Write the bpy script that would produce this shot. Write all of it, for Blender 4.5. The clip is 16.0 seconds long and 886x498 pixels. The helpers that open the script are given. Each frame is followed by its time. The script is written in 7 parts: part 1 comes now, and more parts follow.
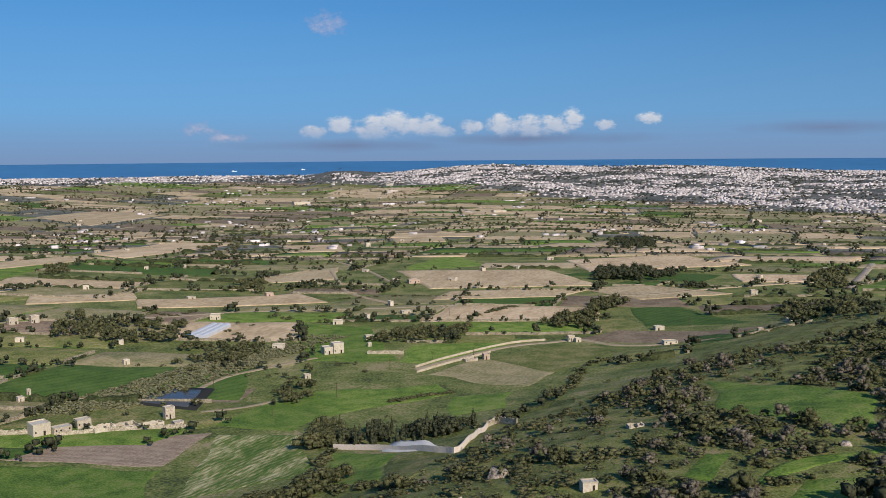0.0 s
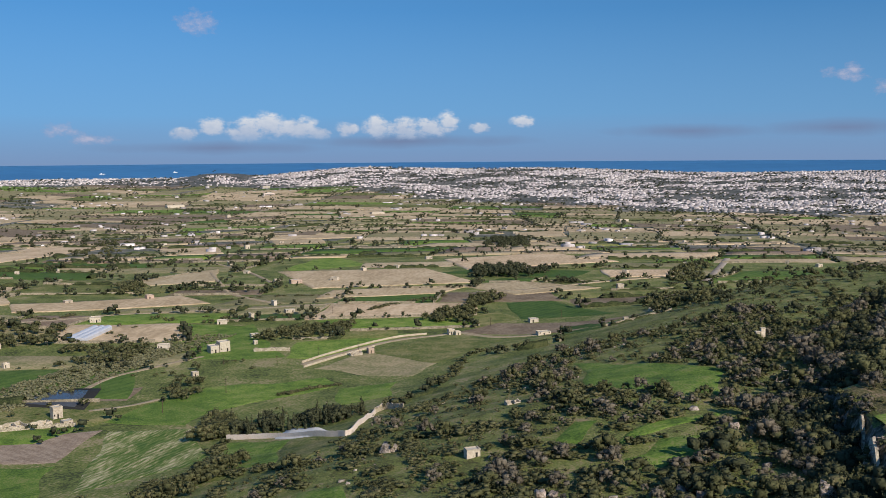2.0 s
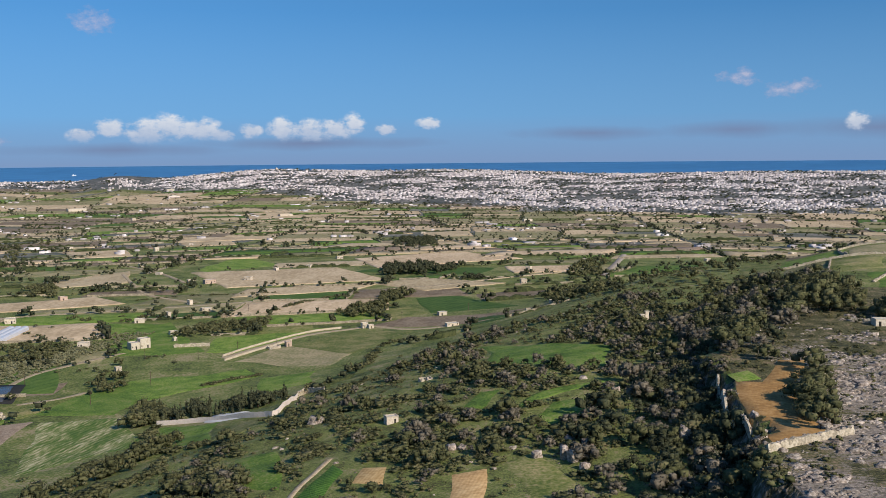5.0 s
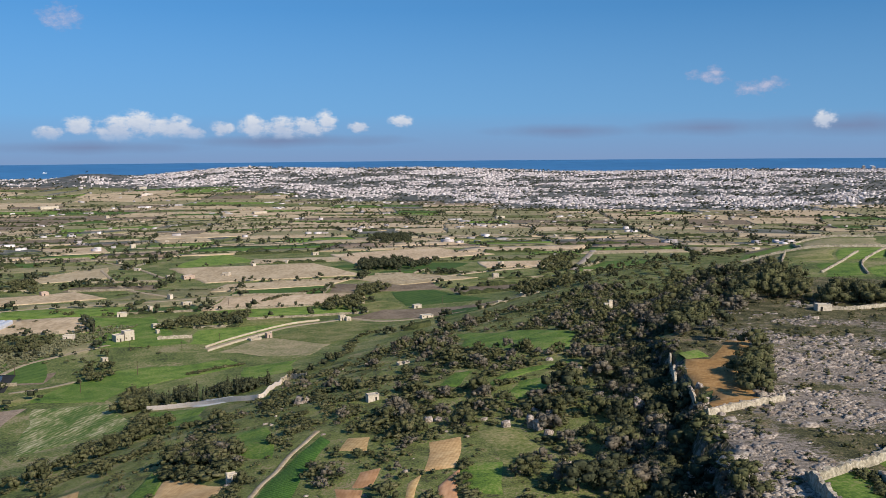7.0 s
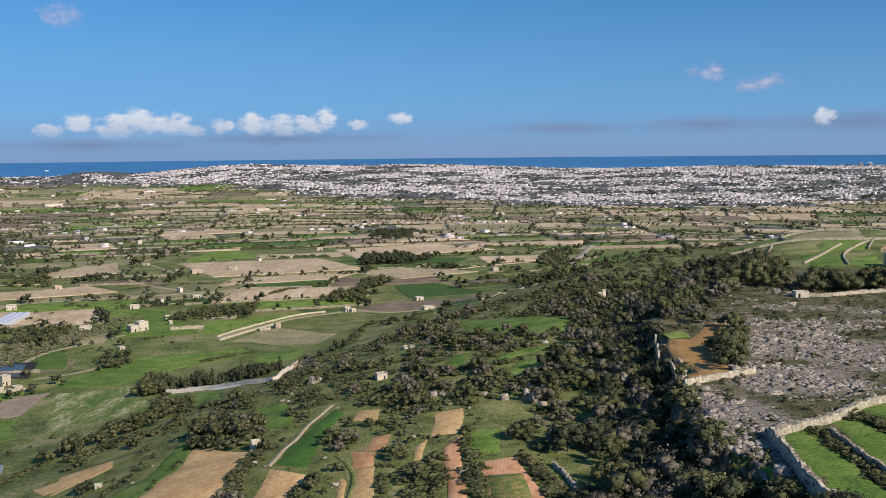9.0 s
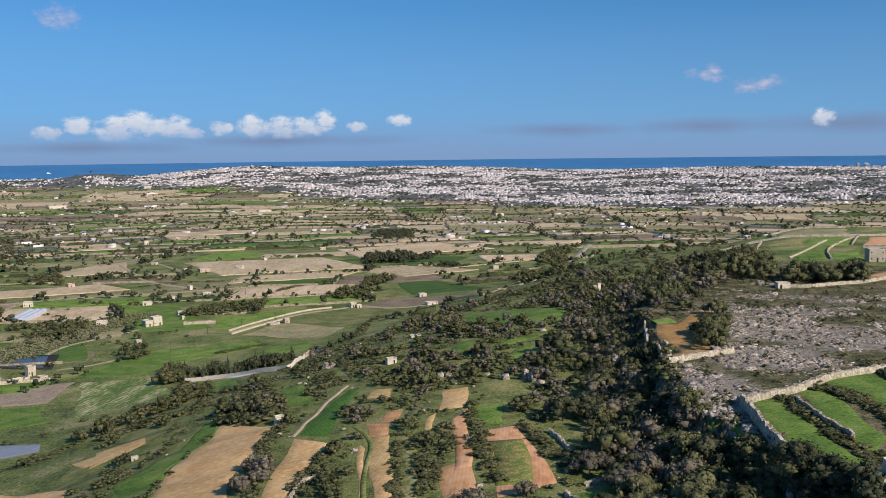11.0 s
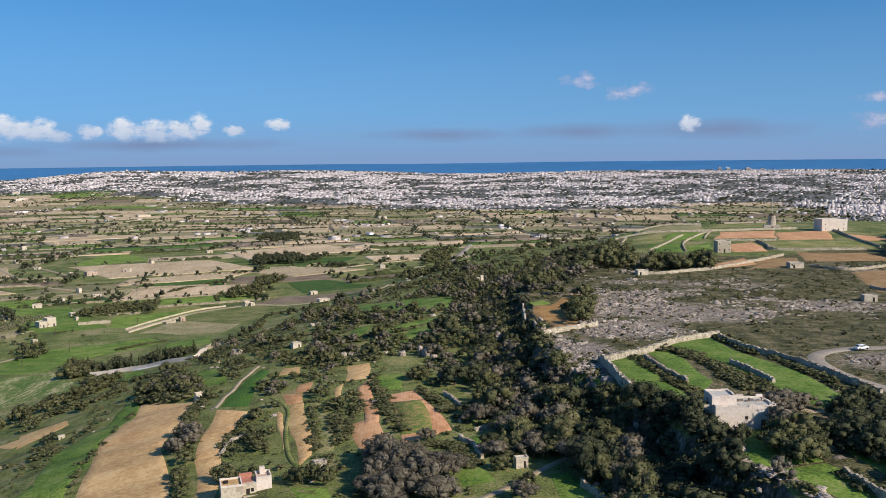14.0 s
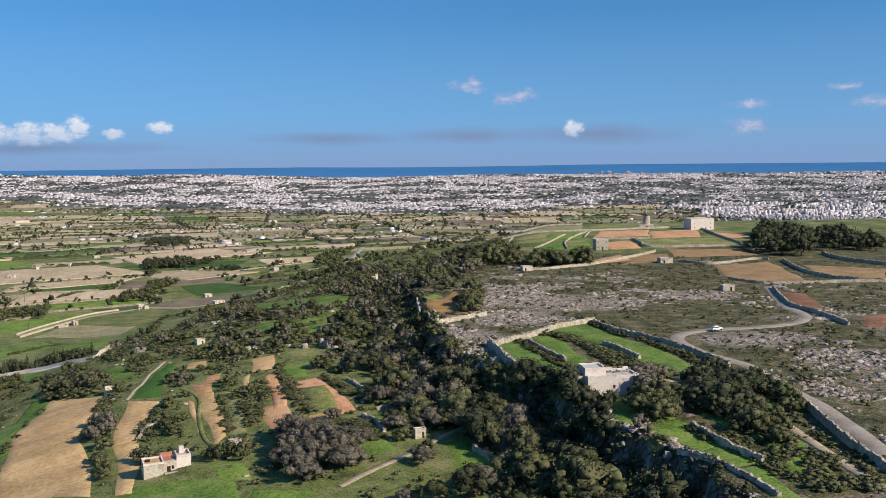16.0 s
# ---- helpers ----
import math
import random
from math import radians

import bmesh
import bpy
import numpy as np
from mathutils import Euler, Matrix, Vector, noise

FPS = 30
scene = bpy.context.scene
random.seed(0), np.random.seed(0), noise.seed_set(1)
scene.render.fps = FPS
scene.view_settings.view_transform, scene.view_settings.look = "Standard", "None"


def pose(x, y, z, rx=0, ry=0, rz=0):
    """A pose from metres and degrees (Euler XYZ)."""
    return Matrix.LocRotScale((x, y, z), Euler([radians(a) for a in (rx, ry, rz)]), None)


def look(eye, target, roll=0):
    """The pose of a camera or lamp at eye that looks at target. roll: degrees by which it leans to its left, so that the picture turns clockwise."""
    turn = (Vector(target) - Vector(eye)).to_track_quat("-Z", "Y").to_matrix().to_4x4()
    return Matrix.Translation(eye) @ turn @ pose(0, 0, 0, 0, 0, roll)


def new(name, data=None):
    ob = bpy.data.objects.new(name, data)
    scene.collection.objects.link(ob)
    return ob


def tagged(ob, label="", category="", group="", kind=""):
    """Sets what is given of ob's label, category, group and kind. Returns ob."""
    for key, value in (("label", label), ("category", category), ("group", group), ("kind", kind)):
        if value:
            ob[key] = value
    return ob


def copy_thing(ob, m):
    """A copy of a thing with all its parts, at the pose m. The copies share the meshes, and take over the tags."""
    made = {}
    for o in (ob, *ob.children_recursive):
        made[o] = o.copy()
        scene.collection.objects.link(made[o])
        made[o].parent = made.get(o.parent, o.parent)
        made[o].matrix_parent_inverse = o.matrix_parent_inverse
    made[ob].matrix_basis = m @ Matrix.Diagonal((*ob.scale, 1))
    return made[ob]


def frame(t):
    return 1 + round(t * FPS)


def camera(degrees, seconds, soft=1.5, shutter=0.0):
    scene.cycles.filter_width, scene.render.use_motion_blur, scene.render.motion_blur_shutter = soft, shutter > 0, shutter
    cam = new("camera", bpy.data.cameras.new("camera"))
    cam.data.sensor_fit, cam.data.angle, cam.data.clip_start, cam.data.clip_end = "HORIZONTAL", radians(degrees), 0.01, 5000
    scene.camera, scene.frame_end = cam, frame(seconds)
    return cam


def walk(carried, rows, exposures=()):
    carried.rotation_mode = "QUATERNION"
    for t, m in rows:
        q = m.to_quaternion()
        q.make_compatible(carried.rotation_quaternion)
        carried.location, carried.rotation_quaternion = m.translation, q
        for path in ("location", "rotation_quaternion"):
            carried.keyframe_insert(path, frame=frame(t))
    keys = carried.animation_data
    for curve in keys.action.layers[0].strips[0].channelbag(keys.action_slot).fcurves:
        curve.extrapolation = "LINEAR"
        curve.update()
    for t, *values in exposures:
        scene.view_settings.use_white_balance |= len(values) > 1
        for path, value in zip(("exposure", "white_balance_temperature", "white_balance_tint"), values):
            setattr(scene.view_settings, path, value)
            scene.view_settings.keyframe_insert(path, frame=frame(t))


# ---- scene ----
cam = camera(50.83, 16.0, soft=0.6)
ROWS = [
    (0, (-21.42, -3.29, 120.51), 15.588, -5.884, -0.47),
    (0.5, (-21.12, -8.58, 120.28), 14.592, -5.878, -0.41),
    (1, (-20.75, -13.85, 120.12), 12.683, -5.838, -0.40),
    (1.5, (-20.38, -19.14, 120.02), 10.384, -5.818, -0.41),
    (2, (-20.03, -24.46, 119.97), 8.023, -5.786, -0.42),
    (2.5, (-19.74, -29.81, 119.96), 5.902, -5.743, -0.43),
    (3, (-19.51, -35.22, 119.98), 4.296, -5.721, -0.45),
    (3.5, (-19.35, -40.67, 120.03), 3.599, -5.724, -0.48),
    (4, (-19.25, -46.18, 120.09), 3.263, -5.713, -0.50),
    (4.5, (-19.21, -51.76, 120.16), 2.848, -5.705, -0.52),
    (7, (-19.55, -80.55, 120.46), 0.644, -5.867, -0.49),
    (7.5, (-19.69, -86.49, 120.48), 0.648, -5.913, -0.52),
    (8, (-19.86, -92.48, 120.48), 0.651, -5.957, -0.54),
    (8.5, (-20.07, -98.52, 120.46), 0.652, -6.026, -0.55),
    (9, (-20.32, -104.61, 120.42), 0.652, -6.023, -0.56),
    (11.5, (-23.03, -135.57, 119.96), 0.594, -5.886, -0.69),
    (12, (-23.99, -141.81, 119.83), 0.417, -5.858, -0.74),
    (12.5, (-25.11, -148.04, 119.69), -1.050, -5.815, -0.74),
    (13, (-26.41, -154.24, 119.56), -2.944, -5.787, -0.70),
    (13.5, (-27.87, -160.40, 119.43), -4.852, -5.748, -0.66),
    (14, (-29.46, -166.49, 119.31), -6.732, -5.713, -0.63),
    (14.5, (-31.14, -172.49, 119.22), -8.647, -5.663, -0.60),
    (15, (-32.84, -178.36, 119.16), -10.583, -5.618, -0.57),
    (15.5, (-34.47, -184.09, 119.13), -12.284, -5.580, -0.57),
    (16, (-35.91, -189.61, 119.15), -13.530, -5.531, -0.58),
]


def aim(eye, turn, tilt, lean):
    a, b = radians(turn), radians(tilt)
    way = Vector((-math.sin(a) * math.cos(b), math.cos(a) * math.cos(b), math.sin(b)))
    return look(eye, Vector(eye) + way, lean)


walk(cam, [(t, aim(eye, turn, tilt, lean)) for t, eye, turn, tilt, lean in ROWS],
     exposures=((0, -0.08), (4, 0.0), (9, 0.08), (13, 0.12), (16, 0.2)))


# ---- the lie of the land ----
def ease(v):
    v = np.clip(v, 0.0, 1.0)
    return v * v * (3 - 2 * v)


def rim(y):
    """Where the plateau's western edge runs."""
    y = np.asarray(y, float)
    return (42 + 8 * ease((-y + 10) / 40) - 11 * np.exp(-((y - 92) / 40) ** 2)
            + 0.5 * np.maximum(0, y - 215) + 5 * np.exp(-((y - 225) / 40) ** 2) + 1.6 * np.sin(y / 7.0) + 1.1 * np.sin(y / 3.1))


def skyline(az):
    """Height of the far land at its crest, by bearing in degrees."""
    az = np.asarray(az, float)
    return (28 + 24 * np.exp(-((az + 21.2) / 1.2) ** 2) + 29 * np.exp(-((az + 13) / 4.5) ** 2) + 30 * np.exp(-((az + 3) / 9) ** 2)
            + 14 * ease((az - 6) / 12) + 5 * ease((az - 30) / 10))


def ripple(x, y):
    return (np.sin(x / 23.0 + 1.3 * np.sin(y / 31.0)) + np.sin(y / 19.0 + 1.1 * np.sin(x / 27.0 + 2))) * 0.5


def height(x, y):
    """Height of the ground."""
    x, y = np.asarray(x, float), np.asarray(y, float)
    d = rim(y) - x
    r = np.hypot(x + 22, y + 90)
    az = np.degrees(np.arctan2(x + 22, y + 90))
    floor = 6 - 24 * ease((r - 800) / 1300) + 14 * ease((-az - 24) / 18) * np.exp(-((r - 1150) / 420) ** 2)
    back = ease((690 - y - 0.1 * x) / 130) * ease((1500 - np.abs(x)) / 500)
    slope = floor + (52 - floor) / (1 + np.exp((d - 158) / 40)) * ease((860 - y - 0.1 * x) / 300) + 0.9 * ripple(x, y) * np.exp(-((d - 90) / 90) ** 2)
    top = 61.5 + 0.8 * ripple(x * 0.6, y * 0.6) + 2.5 * ease((y - 240) / 200)
    top = floor + (top - floor) * back
    cliff = ease((4 - d) / 5) * ease((300 - y) / 90) + ease((45 - d) / 80) * (1 - ease((300 - y) / 90))
    z = slope + (np.maximum(top, slope * 0 + floor) - slope) * cliff
    z = z + (skyline(az) - z) * ease((r - 2500) / 1750)
    return z - 90 * ease((r - 4250) / 260)


def ground_z(x, y):
    return float(height(x, y))


ROCKY = ((112, 228, 36, 16, 0.8), (78, 212, 20, 20, 0.8), (150, 215, 20, 14, 0.7), (42, 92, 14, 32, 1.0), (66, 132, 24, 24, 1.0), (84, 168, 34, 30, 1.0), (105, 150, 34, 22, 0.9), (96, 205, 30, 26, 0.8), (160, 165, 26, 18, 0.85), (128, 70, 26, 16, 0.95),
         (140, 35, 24, 22, 0.8), (120, 0, 16, 30, 0.6), (170, 100, 34, 20, 0.6), (60, 250, 16, 30, 0.8), (190, 60, 30, 40, 0.75), (150, 0, 40, 40, 0.85), (215, 20, 40, 60, 0.7), (35, 60, 6, 40, 0.8), (48, -30, 8, 40, 0.6))
GRASSY = ((100, 222, 16, 9), (150, 192, 22, 9), (129, 113, 20, 12), (72, 148, 6, 4), (225, 225, 40, 30), (114, 186, 12, 6), (140, 135, 22, 9), (96, 128, 8, 9))


def stony(x, y):
    """How much bare rock the plateau shows, 0 to 1."""
    v = 0 * x + 0.3 * ease((rim(y) - x + 4) / -20) * ease((330 - y) / 60)
    for a, b, p, q, k in ROCKY:
        v = np.maximum(v, k * np.exp(-(((x - a) / p) ** 2 + ((y - b) / q) ** 2) ** 2))
    for a, b, p, q in GRASSY:
        v = v - 0.9 * np.exp(-(((x - a) / p) ** 2 + ((y - b) / q) ** 2) ** 2)
    return np.clip(v, 0, 1)


def town_start(az):
    """How far off the built-up land begins, by bearing."""
    return np.interp(az, [-42, -24, -19, -14, -8, 0, 8, 14, 20, 26, 30, 40], [3720, 3650, 3350, 3250, 2850, 2650, 2330, 2250, 2450, 2650, 2000, 1900])


# ---- sky, clouds and sun ----
SUN_TURN, SUN_UP = 135.0, 32.0
world = bpy.data.worlds.new("sky")
scene.world = world
world.use_nodes = True
wn, wl = world.node_tree.nodes, world.node_tree.links
wn.clear()


def wmath(op, a, b=None, c=None, clamp=False):
    n = wn.new("ShaderNodeMath")
    n.operation, n.use_clamp = op, clamp
    for i, v in enumerate((a, b, c)):
        if v is None:
            continue
        if isinstance(v, (int, float)):
            n.inputs[i].default_value = v
        else:
            wl.new(v, n.inputs[i])
    return n.outputs[0]


def wmix(fac, a, b):
    n = wn.new("ShaderNodeMix")
    n.data_type = "RGBA"
    for i, v in ((0, fac), (6, a), (7, b)):
        if isinstance(v, (int, float, tuple)):
            n.inputs[i].default_value = v
        else:
            wl.new(v, n.inputs[i])
    return n.outputs[2]


coord = wn.new("ShaderNodeTexCoord").outputs["Generated"]
apart = wn.new("ShaderNodeSeparateXYZ")
wl.new(coord, apart.inputs[0])
bearing = wmath("MULTIPLY", wmath("ARCTAN2", apart.outputs[0], apart.outputs[1]), 57.2958)
rise = wmath("MULTIPLY", wmath("ARCSINE", apart.outputs[2]), 57.2958)
sky = wn.new("ShaderNodeTexSky")
sky.sky_type, sky.sun_disc = "NISHITA", False
sky.sun_elevation, sky.sun_rotation = radians(SUN_UP), radians(SUN_TURN)
sky.altitude, sky.air_density, sky.dust_density, sky.ozone_density = 250, 1.0, 0.3, 2.5
lift = wn.new("ShaderNodeCombineXYZ")
wl.new(apart.outputs[0], lift.inputs[0])
wl.new(apart.outputs[1], lift.inputs[1])
wl.new(wmath("ADD", wmath("MULTIPLY", apart.outputs[2], 0.9), 0.17), lift.inputs[2])
norm = wn.new("ShaderNodeVectorMath")
norm.operation = "NORMALIZE"
wl.new(lift.outputs[0], norm.inputs[0])
wl.new(norm.outputs[0], sky.inputs[0])

flat = wn.new("ShaderNodeCombineXYZ")
wl.new(bearing, flat.inputs[0])
wl.new(wmath("MULTIPLY", rise, 1.5), flat.inputs[1])


def wnoise(scale, detail, rough):
    n = wn.new("ShaderNodeTexNoise")
    n.inputs["Scale"].default_value, n.inputs["Detail"].default_value, n.inputs["Roughness"].default_value = scale, detail, rough
    wl.new(flat.outputs[0], n.inputs["Vector"])
    return n.outputs["Fac"]


puff, wisp = wnoise(1.05, 8, 0.66), wnoise(0.22, 4, 0.5)


def cloud_body(spots):
    """How deep a bearing lies inside the nearest of the spots: bearing, rise, half width, half height."""
    best = None
    for a, e, w, h in spots:
        dx = wmath("DIVIDE", wmath("SUBTRACT", bearing, a), w)
        dy = wmath("DIVIDE", wmath("SUBTRACT", rise, e), h)
        v = wmath("SUBTRACT", 1.0, wmath("SQRT", wmath("ADD", wmath("MULTIPLY", dx, dx), wmath("MULTIPLY", dy, dy))))
        best = v if best is None else wmath("MAXIMUM", best, v)
    return best


CLOUDS = [(-19.75, 1.5, 1.35, 0.8), (-18.5, 1.8, 1.3, 0.85), (-16.8, 1.65, 1.35, 0.75), (-15.5, 1.35, 0.9, 0.45), (-21.8, 1.72, 0.85, 0.6), (-23.3, 1.3, 0.85, 0.45),
          (-12.0, 1.65, 0.9, 0.75), (-10.4, 1.55, 1.3, 0.7), (-8.8, 1.6, 1.1, 0.7), (-7.6, 1.95, 0.7, 0.7), (-13.8, 1.6, 0.7, 0.5), (-5.7, 1.6, 0.75, 0.36), (-3.1, 1.97, 0.8, 0.4), (21.55, 1.75, 0.65, 0.55)]
HIGH = [(-22.45, 7.75, 1.05, 0.7), (14.9, 4.3, 1.1, 0.4), (15.5, 4.55, 0.6, 0.4), (17.6, 3.55, 1.2, 0.4), (18.4, 3.75, 1.1, 0.45),
        (31.7, 3.0, 1.15, 0.3), (31.6, 1.7, 1.3, 0.5), (38.2, 2.9, 1.5, 0.4), (36.8, 3.8, 1.1, 0.24),
        (-30.05, 1.5, 1.0, 0.42), (-28.5, 1.0, 1.4, 0.28)]
BANDS = [(6.82, 1.28, 6.25, 0.49), (15.07, 1.37, 5.90, 0.56), (22.70, 1.36, 6.95, 0.69), (-21.50, 0.48, 7.99, 0.42), (-10.29, 0.81, 8.33, 0.42)]
body = cloud_body(CLOUDS)
cover = wmath("SMOOTH_MIN", wmath("MULTIPLY", wmath("ADD", body, wmath("MULTIPLY", wmath("SUBTRACT", puff, 0.47), 2.9)), 1.5, clamp=True), 0.92, 0.1)
cover = wmath("MULTIPLY", cover, wmath("MULTIPLY", wmath("ADD", body, 0.22), 2.6, clamp=True))
cover = wmath("MULTIPLY", cover, wmath("MULTIPLY", wmath("SUBTRACT", rise, 0.55), 1.25, clamp=True))
band = wmath("MULTIPLY", wmath("ADD", cloud_body(BANDS), wmath("MULTIPLY", wmath("SUBTRACT", wisp, 0.5), 1.4)), 0.8, clamp=True)
under = wmath("MULTIPLY", wmath("SUBTRACT", wmath("ADD", rise, wmath("MULTIPLY", puff, 1.6)), 2.0), 0.8, clamp=True)
white = wmix(under, (3.9, 4.6, 6.0, 1), (6.9, 7.0, 7.3, 1))
haze = wmath("MULTIPLY", wmath("SUBTRACT", 8.5, rise), 0.085, clamp=True)
deep_blue = wn.new("ShaderNodeMix")
deep_blue.data_type, deep_blue.blend_type = "RGBA", "MULTIPLY"
deep_blue.inputs[0].default_value = 1.0
deep_blue.inputs[7].default_value = (0.44, 0.87, 1.12, 1)
wl.new(sky.outputs[0], deep_blue.inputs[6])
tint = wmix(haze, deep_blue.outputs[2], (1.8, 3.35, 5.35, 1))
low_haze = wmath("MULTIPLY", wmath("SUBTRACT", 2.4, rise), 0.33, clamp=True)
tint = wmix(low_haze, tint, (1.85, 2.8, 4.7, 1))
tint = wmix(band, tint, (1.6, 2.2, 3.7, 1))
upper = wmath("MULTIPLY", wmath("ADD", cloud_body(HIGH), wmath("MULTIPLY", wmath("SUBTRACT", puff, 0.47), 3.4)), 0.9, clamp=True)
tint = wmix(wmath("MULTIPLY", upper, 0.66), tint, wmix(wmath("MULTIPLY", upper, 1.1, clamp=True), (2.9, 3.0, 4.6, 1), (5.0, 4.75, 5.9, 1)))
tint = wmix(wmath("MULTIPLY", cover, 0.95), tint, white)
back = wn.new("ShaderNodeBackground")
back.inputs["Strength"].default_value = 0.11
wl.new(tint, back.inputs["Color"])
wl.new(back.outputs[0], wn.new("ShaderNodeOutputWorld").inputs[0])

sun = new("sun", bpy.data.lights.new("sun", "SUN"))
sun.data.energy, sun.data.angle, sun.data.color = 5.2, radians(0.55), (1.0, 0.895, 0.74)
sa, se = radians(SUN_TURN), radians(SUN_UP)
sun.matrix_world = look((0, 0, 400), Vector((0, 0, 400)) - Vector((math.sin(sa) * math.cos(se), math.cos(sa) * math.cos(se), math.sin(se))))
scene.view_settings.exposure = 0.0


# ---- materials ----
def material(name, colours, scale=1.0, rough=0.9, bump=0.3, fine=8.0, each=0.0, stretch=(1, 1, 1), turn=0.0, spec=0.2, isle=0.0, bump_dist=0.3, object_space=False, rows=None):
    """A surface of several colours mottled at two scales, in metres; each and isle: how far single things and pieces differ in brightness."""
    m = bpy.data.materials.new(name)
    m.use_nodes = True
    n, l = m.node_tree.nodes, m.node_tree.links
    out = n["Principled BSDF"]
    out.inputs["Roughness"].default_value = rough
    out.inputs["Specular IOR Level"].default_value = spec
    where = n.new("ShaderNodeTexCoord").outputs["Object"] if object_space else n.new("ShaderNodeNewGeometry").outputs["Position"]
    mp = n.new("ShaderNodeMapping")
    mp.inputs["Scale"].default_value = stretch
    mp.inputs["Rotation"].default_value = (0, 0, radians(turn))
    l.new(where, mp.inputs[0])
    big = n.new("ShaderNodeTexNoise")
    big.inputs["Scale"].default_value, big.inputs["Detail"].default_value, big.inputs["Roughness"].default_value = 1 / scale, 6, 0.62
    l.new(mp.outputs[0], big.inputs["Vector"])
    small = n.new("ShaderNodeTexNoise")
    small.inputs["Scale"].default_value, small.inputs["Detail"].default_value = fine / scale, 3
    l.new(mp.outputs[0], small.inputs["Vector"])
    add = n.new("ShaderNodeMath")
    add.operation = "MULTIPLY_ADD"
    l.new(small.outputs["Fac"], add.inputs[0])
    add.inputs[1].default_value = 0.9
    l.new(big.outputs["Fac"], add.inputs[2])
    sub = n.new("ShaderNodeMath")
    sub.operation = "SUBTRACT"
    l.new(add.outputs[0], sub.inputs[0])
    sub.inputs[1].default_value = 0.45
    ramp = n.new("ShaderNodeValToRGB")
    e = ramp.color_ramp.elements
    while len(e) < len(colours):
        e.new(0.5)
    for i, c in enumerate(colours):
        e[i].position = 0.3 + 0.4 * i / max(1, len(colours) - 1)
        e[i].color = (*c, 1)
    l.new(sub.outputs[0], ramp.inputs[0])
    colour = ramp.outputs[0]
    for amount, source in ((each, "ob"), (isle, "isle")):
        if amount:
            rnd = n.new("ShaderNodeObjectInfo").outputs["Random"] if source == "ob" else n.new("ShaderNodeNewGeometry").outputs["Random Per Island"]
            hsv = n.new("ShaderNodeHueSaturation")
            rng = n.new("ShaderNodeMapRange")
            rng.inputs["To Min"].default_value, rng.inputs["To Max"].default_value = 1 - amount, 1 + amount
            l.new(rnd, rng.inputs[0])
            l.new(rng.outputs[0], hsv.inputs["Value"])
            hue = n.new("ShaderNodeMapRange")
            hue.inputs["To Min"].default_value, hue.inputs["To Max"].default_value = 0.5 + 0.04 * amount, 0.5 - 0.04 * amount
            l.new(rnd, hue.inputs[0])
            l.new(hue.outputs[0], hsv.inputs["Hue"])
            l.new(colour, hsv.inputs["Color"])
            colour = hsv.outputs[0]
    if rows:
        step, way_turn, low = rows
        rot = n.new("ShaderNodeMapping")
        rot.inputs["Rotation"].default_value = (0, 0, radians(way_turn))
        l.new(where, rot.inputs[0])
        wave = n.new("ShaderNodeTexWave")
        wave.inputs["Scale"].default_value = 0.314 / step
        wave.inputs["Distortion"].default_value, wave.inputs["Detail"].default_value, wave.inputs["Detail Scale"].default_value = 1.2, 3, 1.5
        l.new(rot.outputs[0], wave.inputs["Vector"])
        mx = n.new("ShaderNodeMix")
        mx.data_type, mx.blend_type = "RGBA", "MULTIPLY"
        mx.inputs[0].default_value = 1.0
        tone = n.new("ShaderNodeValToRGB")
        tone.color_ramp.elements[0].color, tone.color_ramp.elements[1].color = (*low, 1), (1, 1, 1, 1)
        tone.color_ramp.elements[0].position, tone.color_ramp.elements[1].position = 0.2, 0.65
        l.new(wave.outputs["Fac"], tone.inputs[0])
        l.new(colour, mx.inputs[6])
        l.new(tone.outputs[0], mx.inputs[7])
        colour = mx.outputs[2]
    l.new(colour, out.inputs["Base Color"])
    if bump:
        b = n.new("ShaderNodeBump")
        b.inputs["Strength"].default_value, b.inputs["Distance"].default_value = bump, bump_dist
        l.new(small.outputs["Fac"], b.inputs["Height"])
        l.new(b.outputs[0], out.inputs["Normal"])
    return m


SCRUB = material("scrub_ground", [(0.064, 0.064, 0.027), (0.12, 0.138, 0.042), (0.165, 0.192, 0.053), (0.27, 0.21, 0.125)], 7, fine=12, bump=0.9)
VALLEY = material("valley_ground", [(0.048, 0.058, 0.022), (0.105, 0.135, 0.037), (0.16, 0.178, 0.056), (0.28, 0.23, 0.135)], 22, fine=18, bump=0.6)


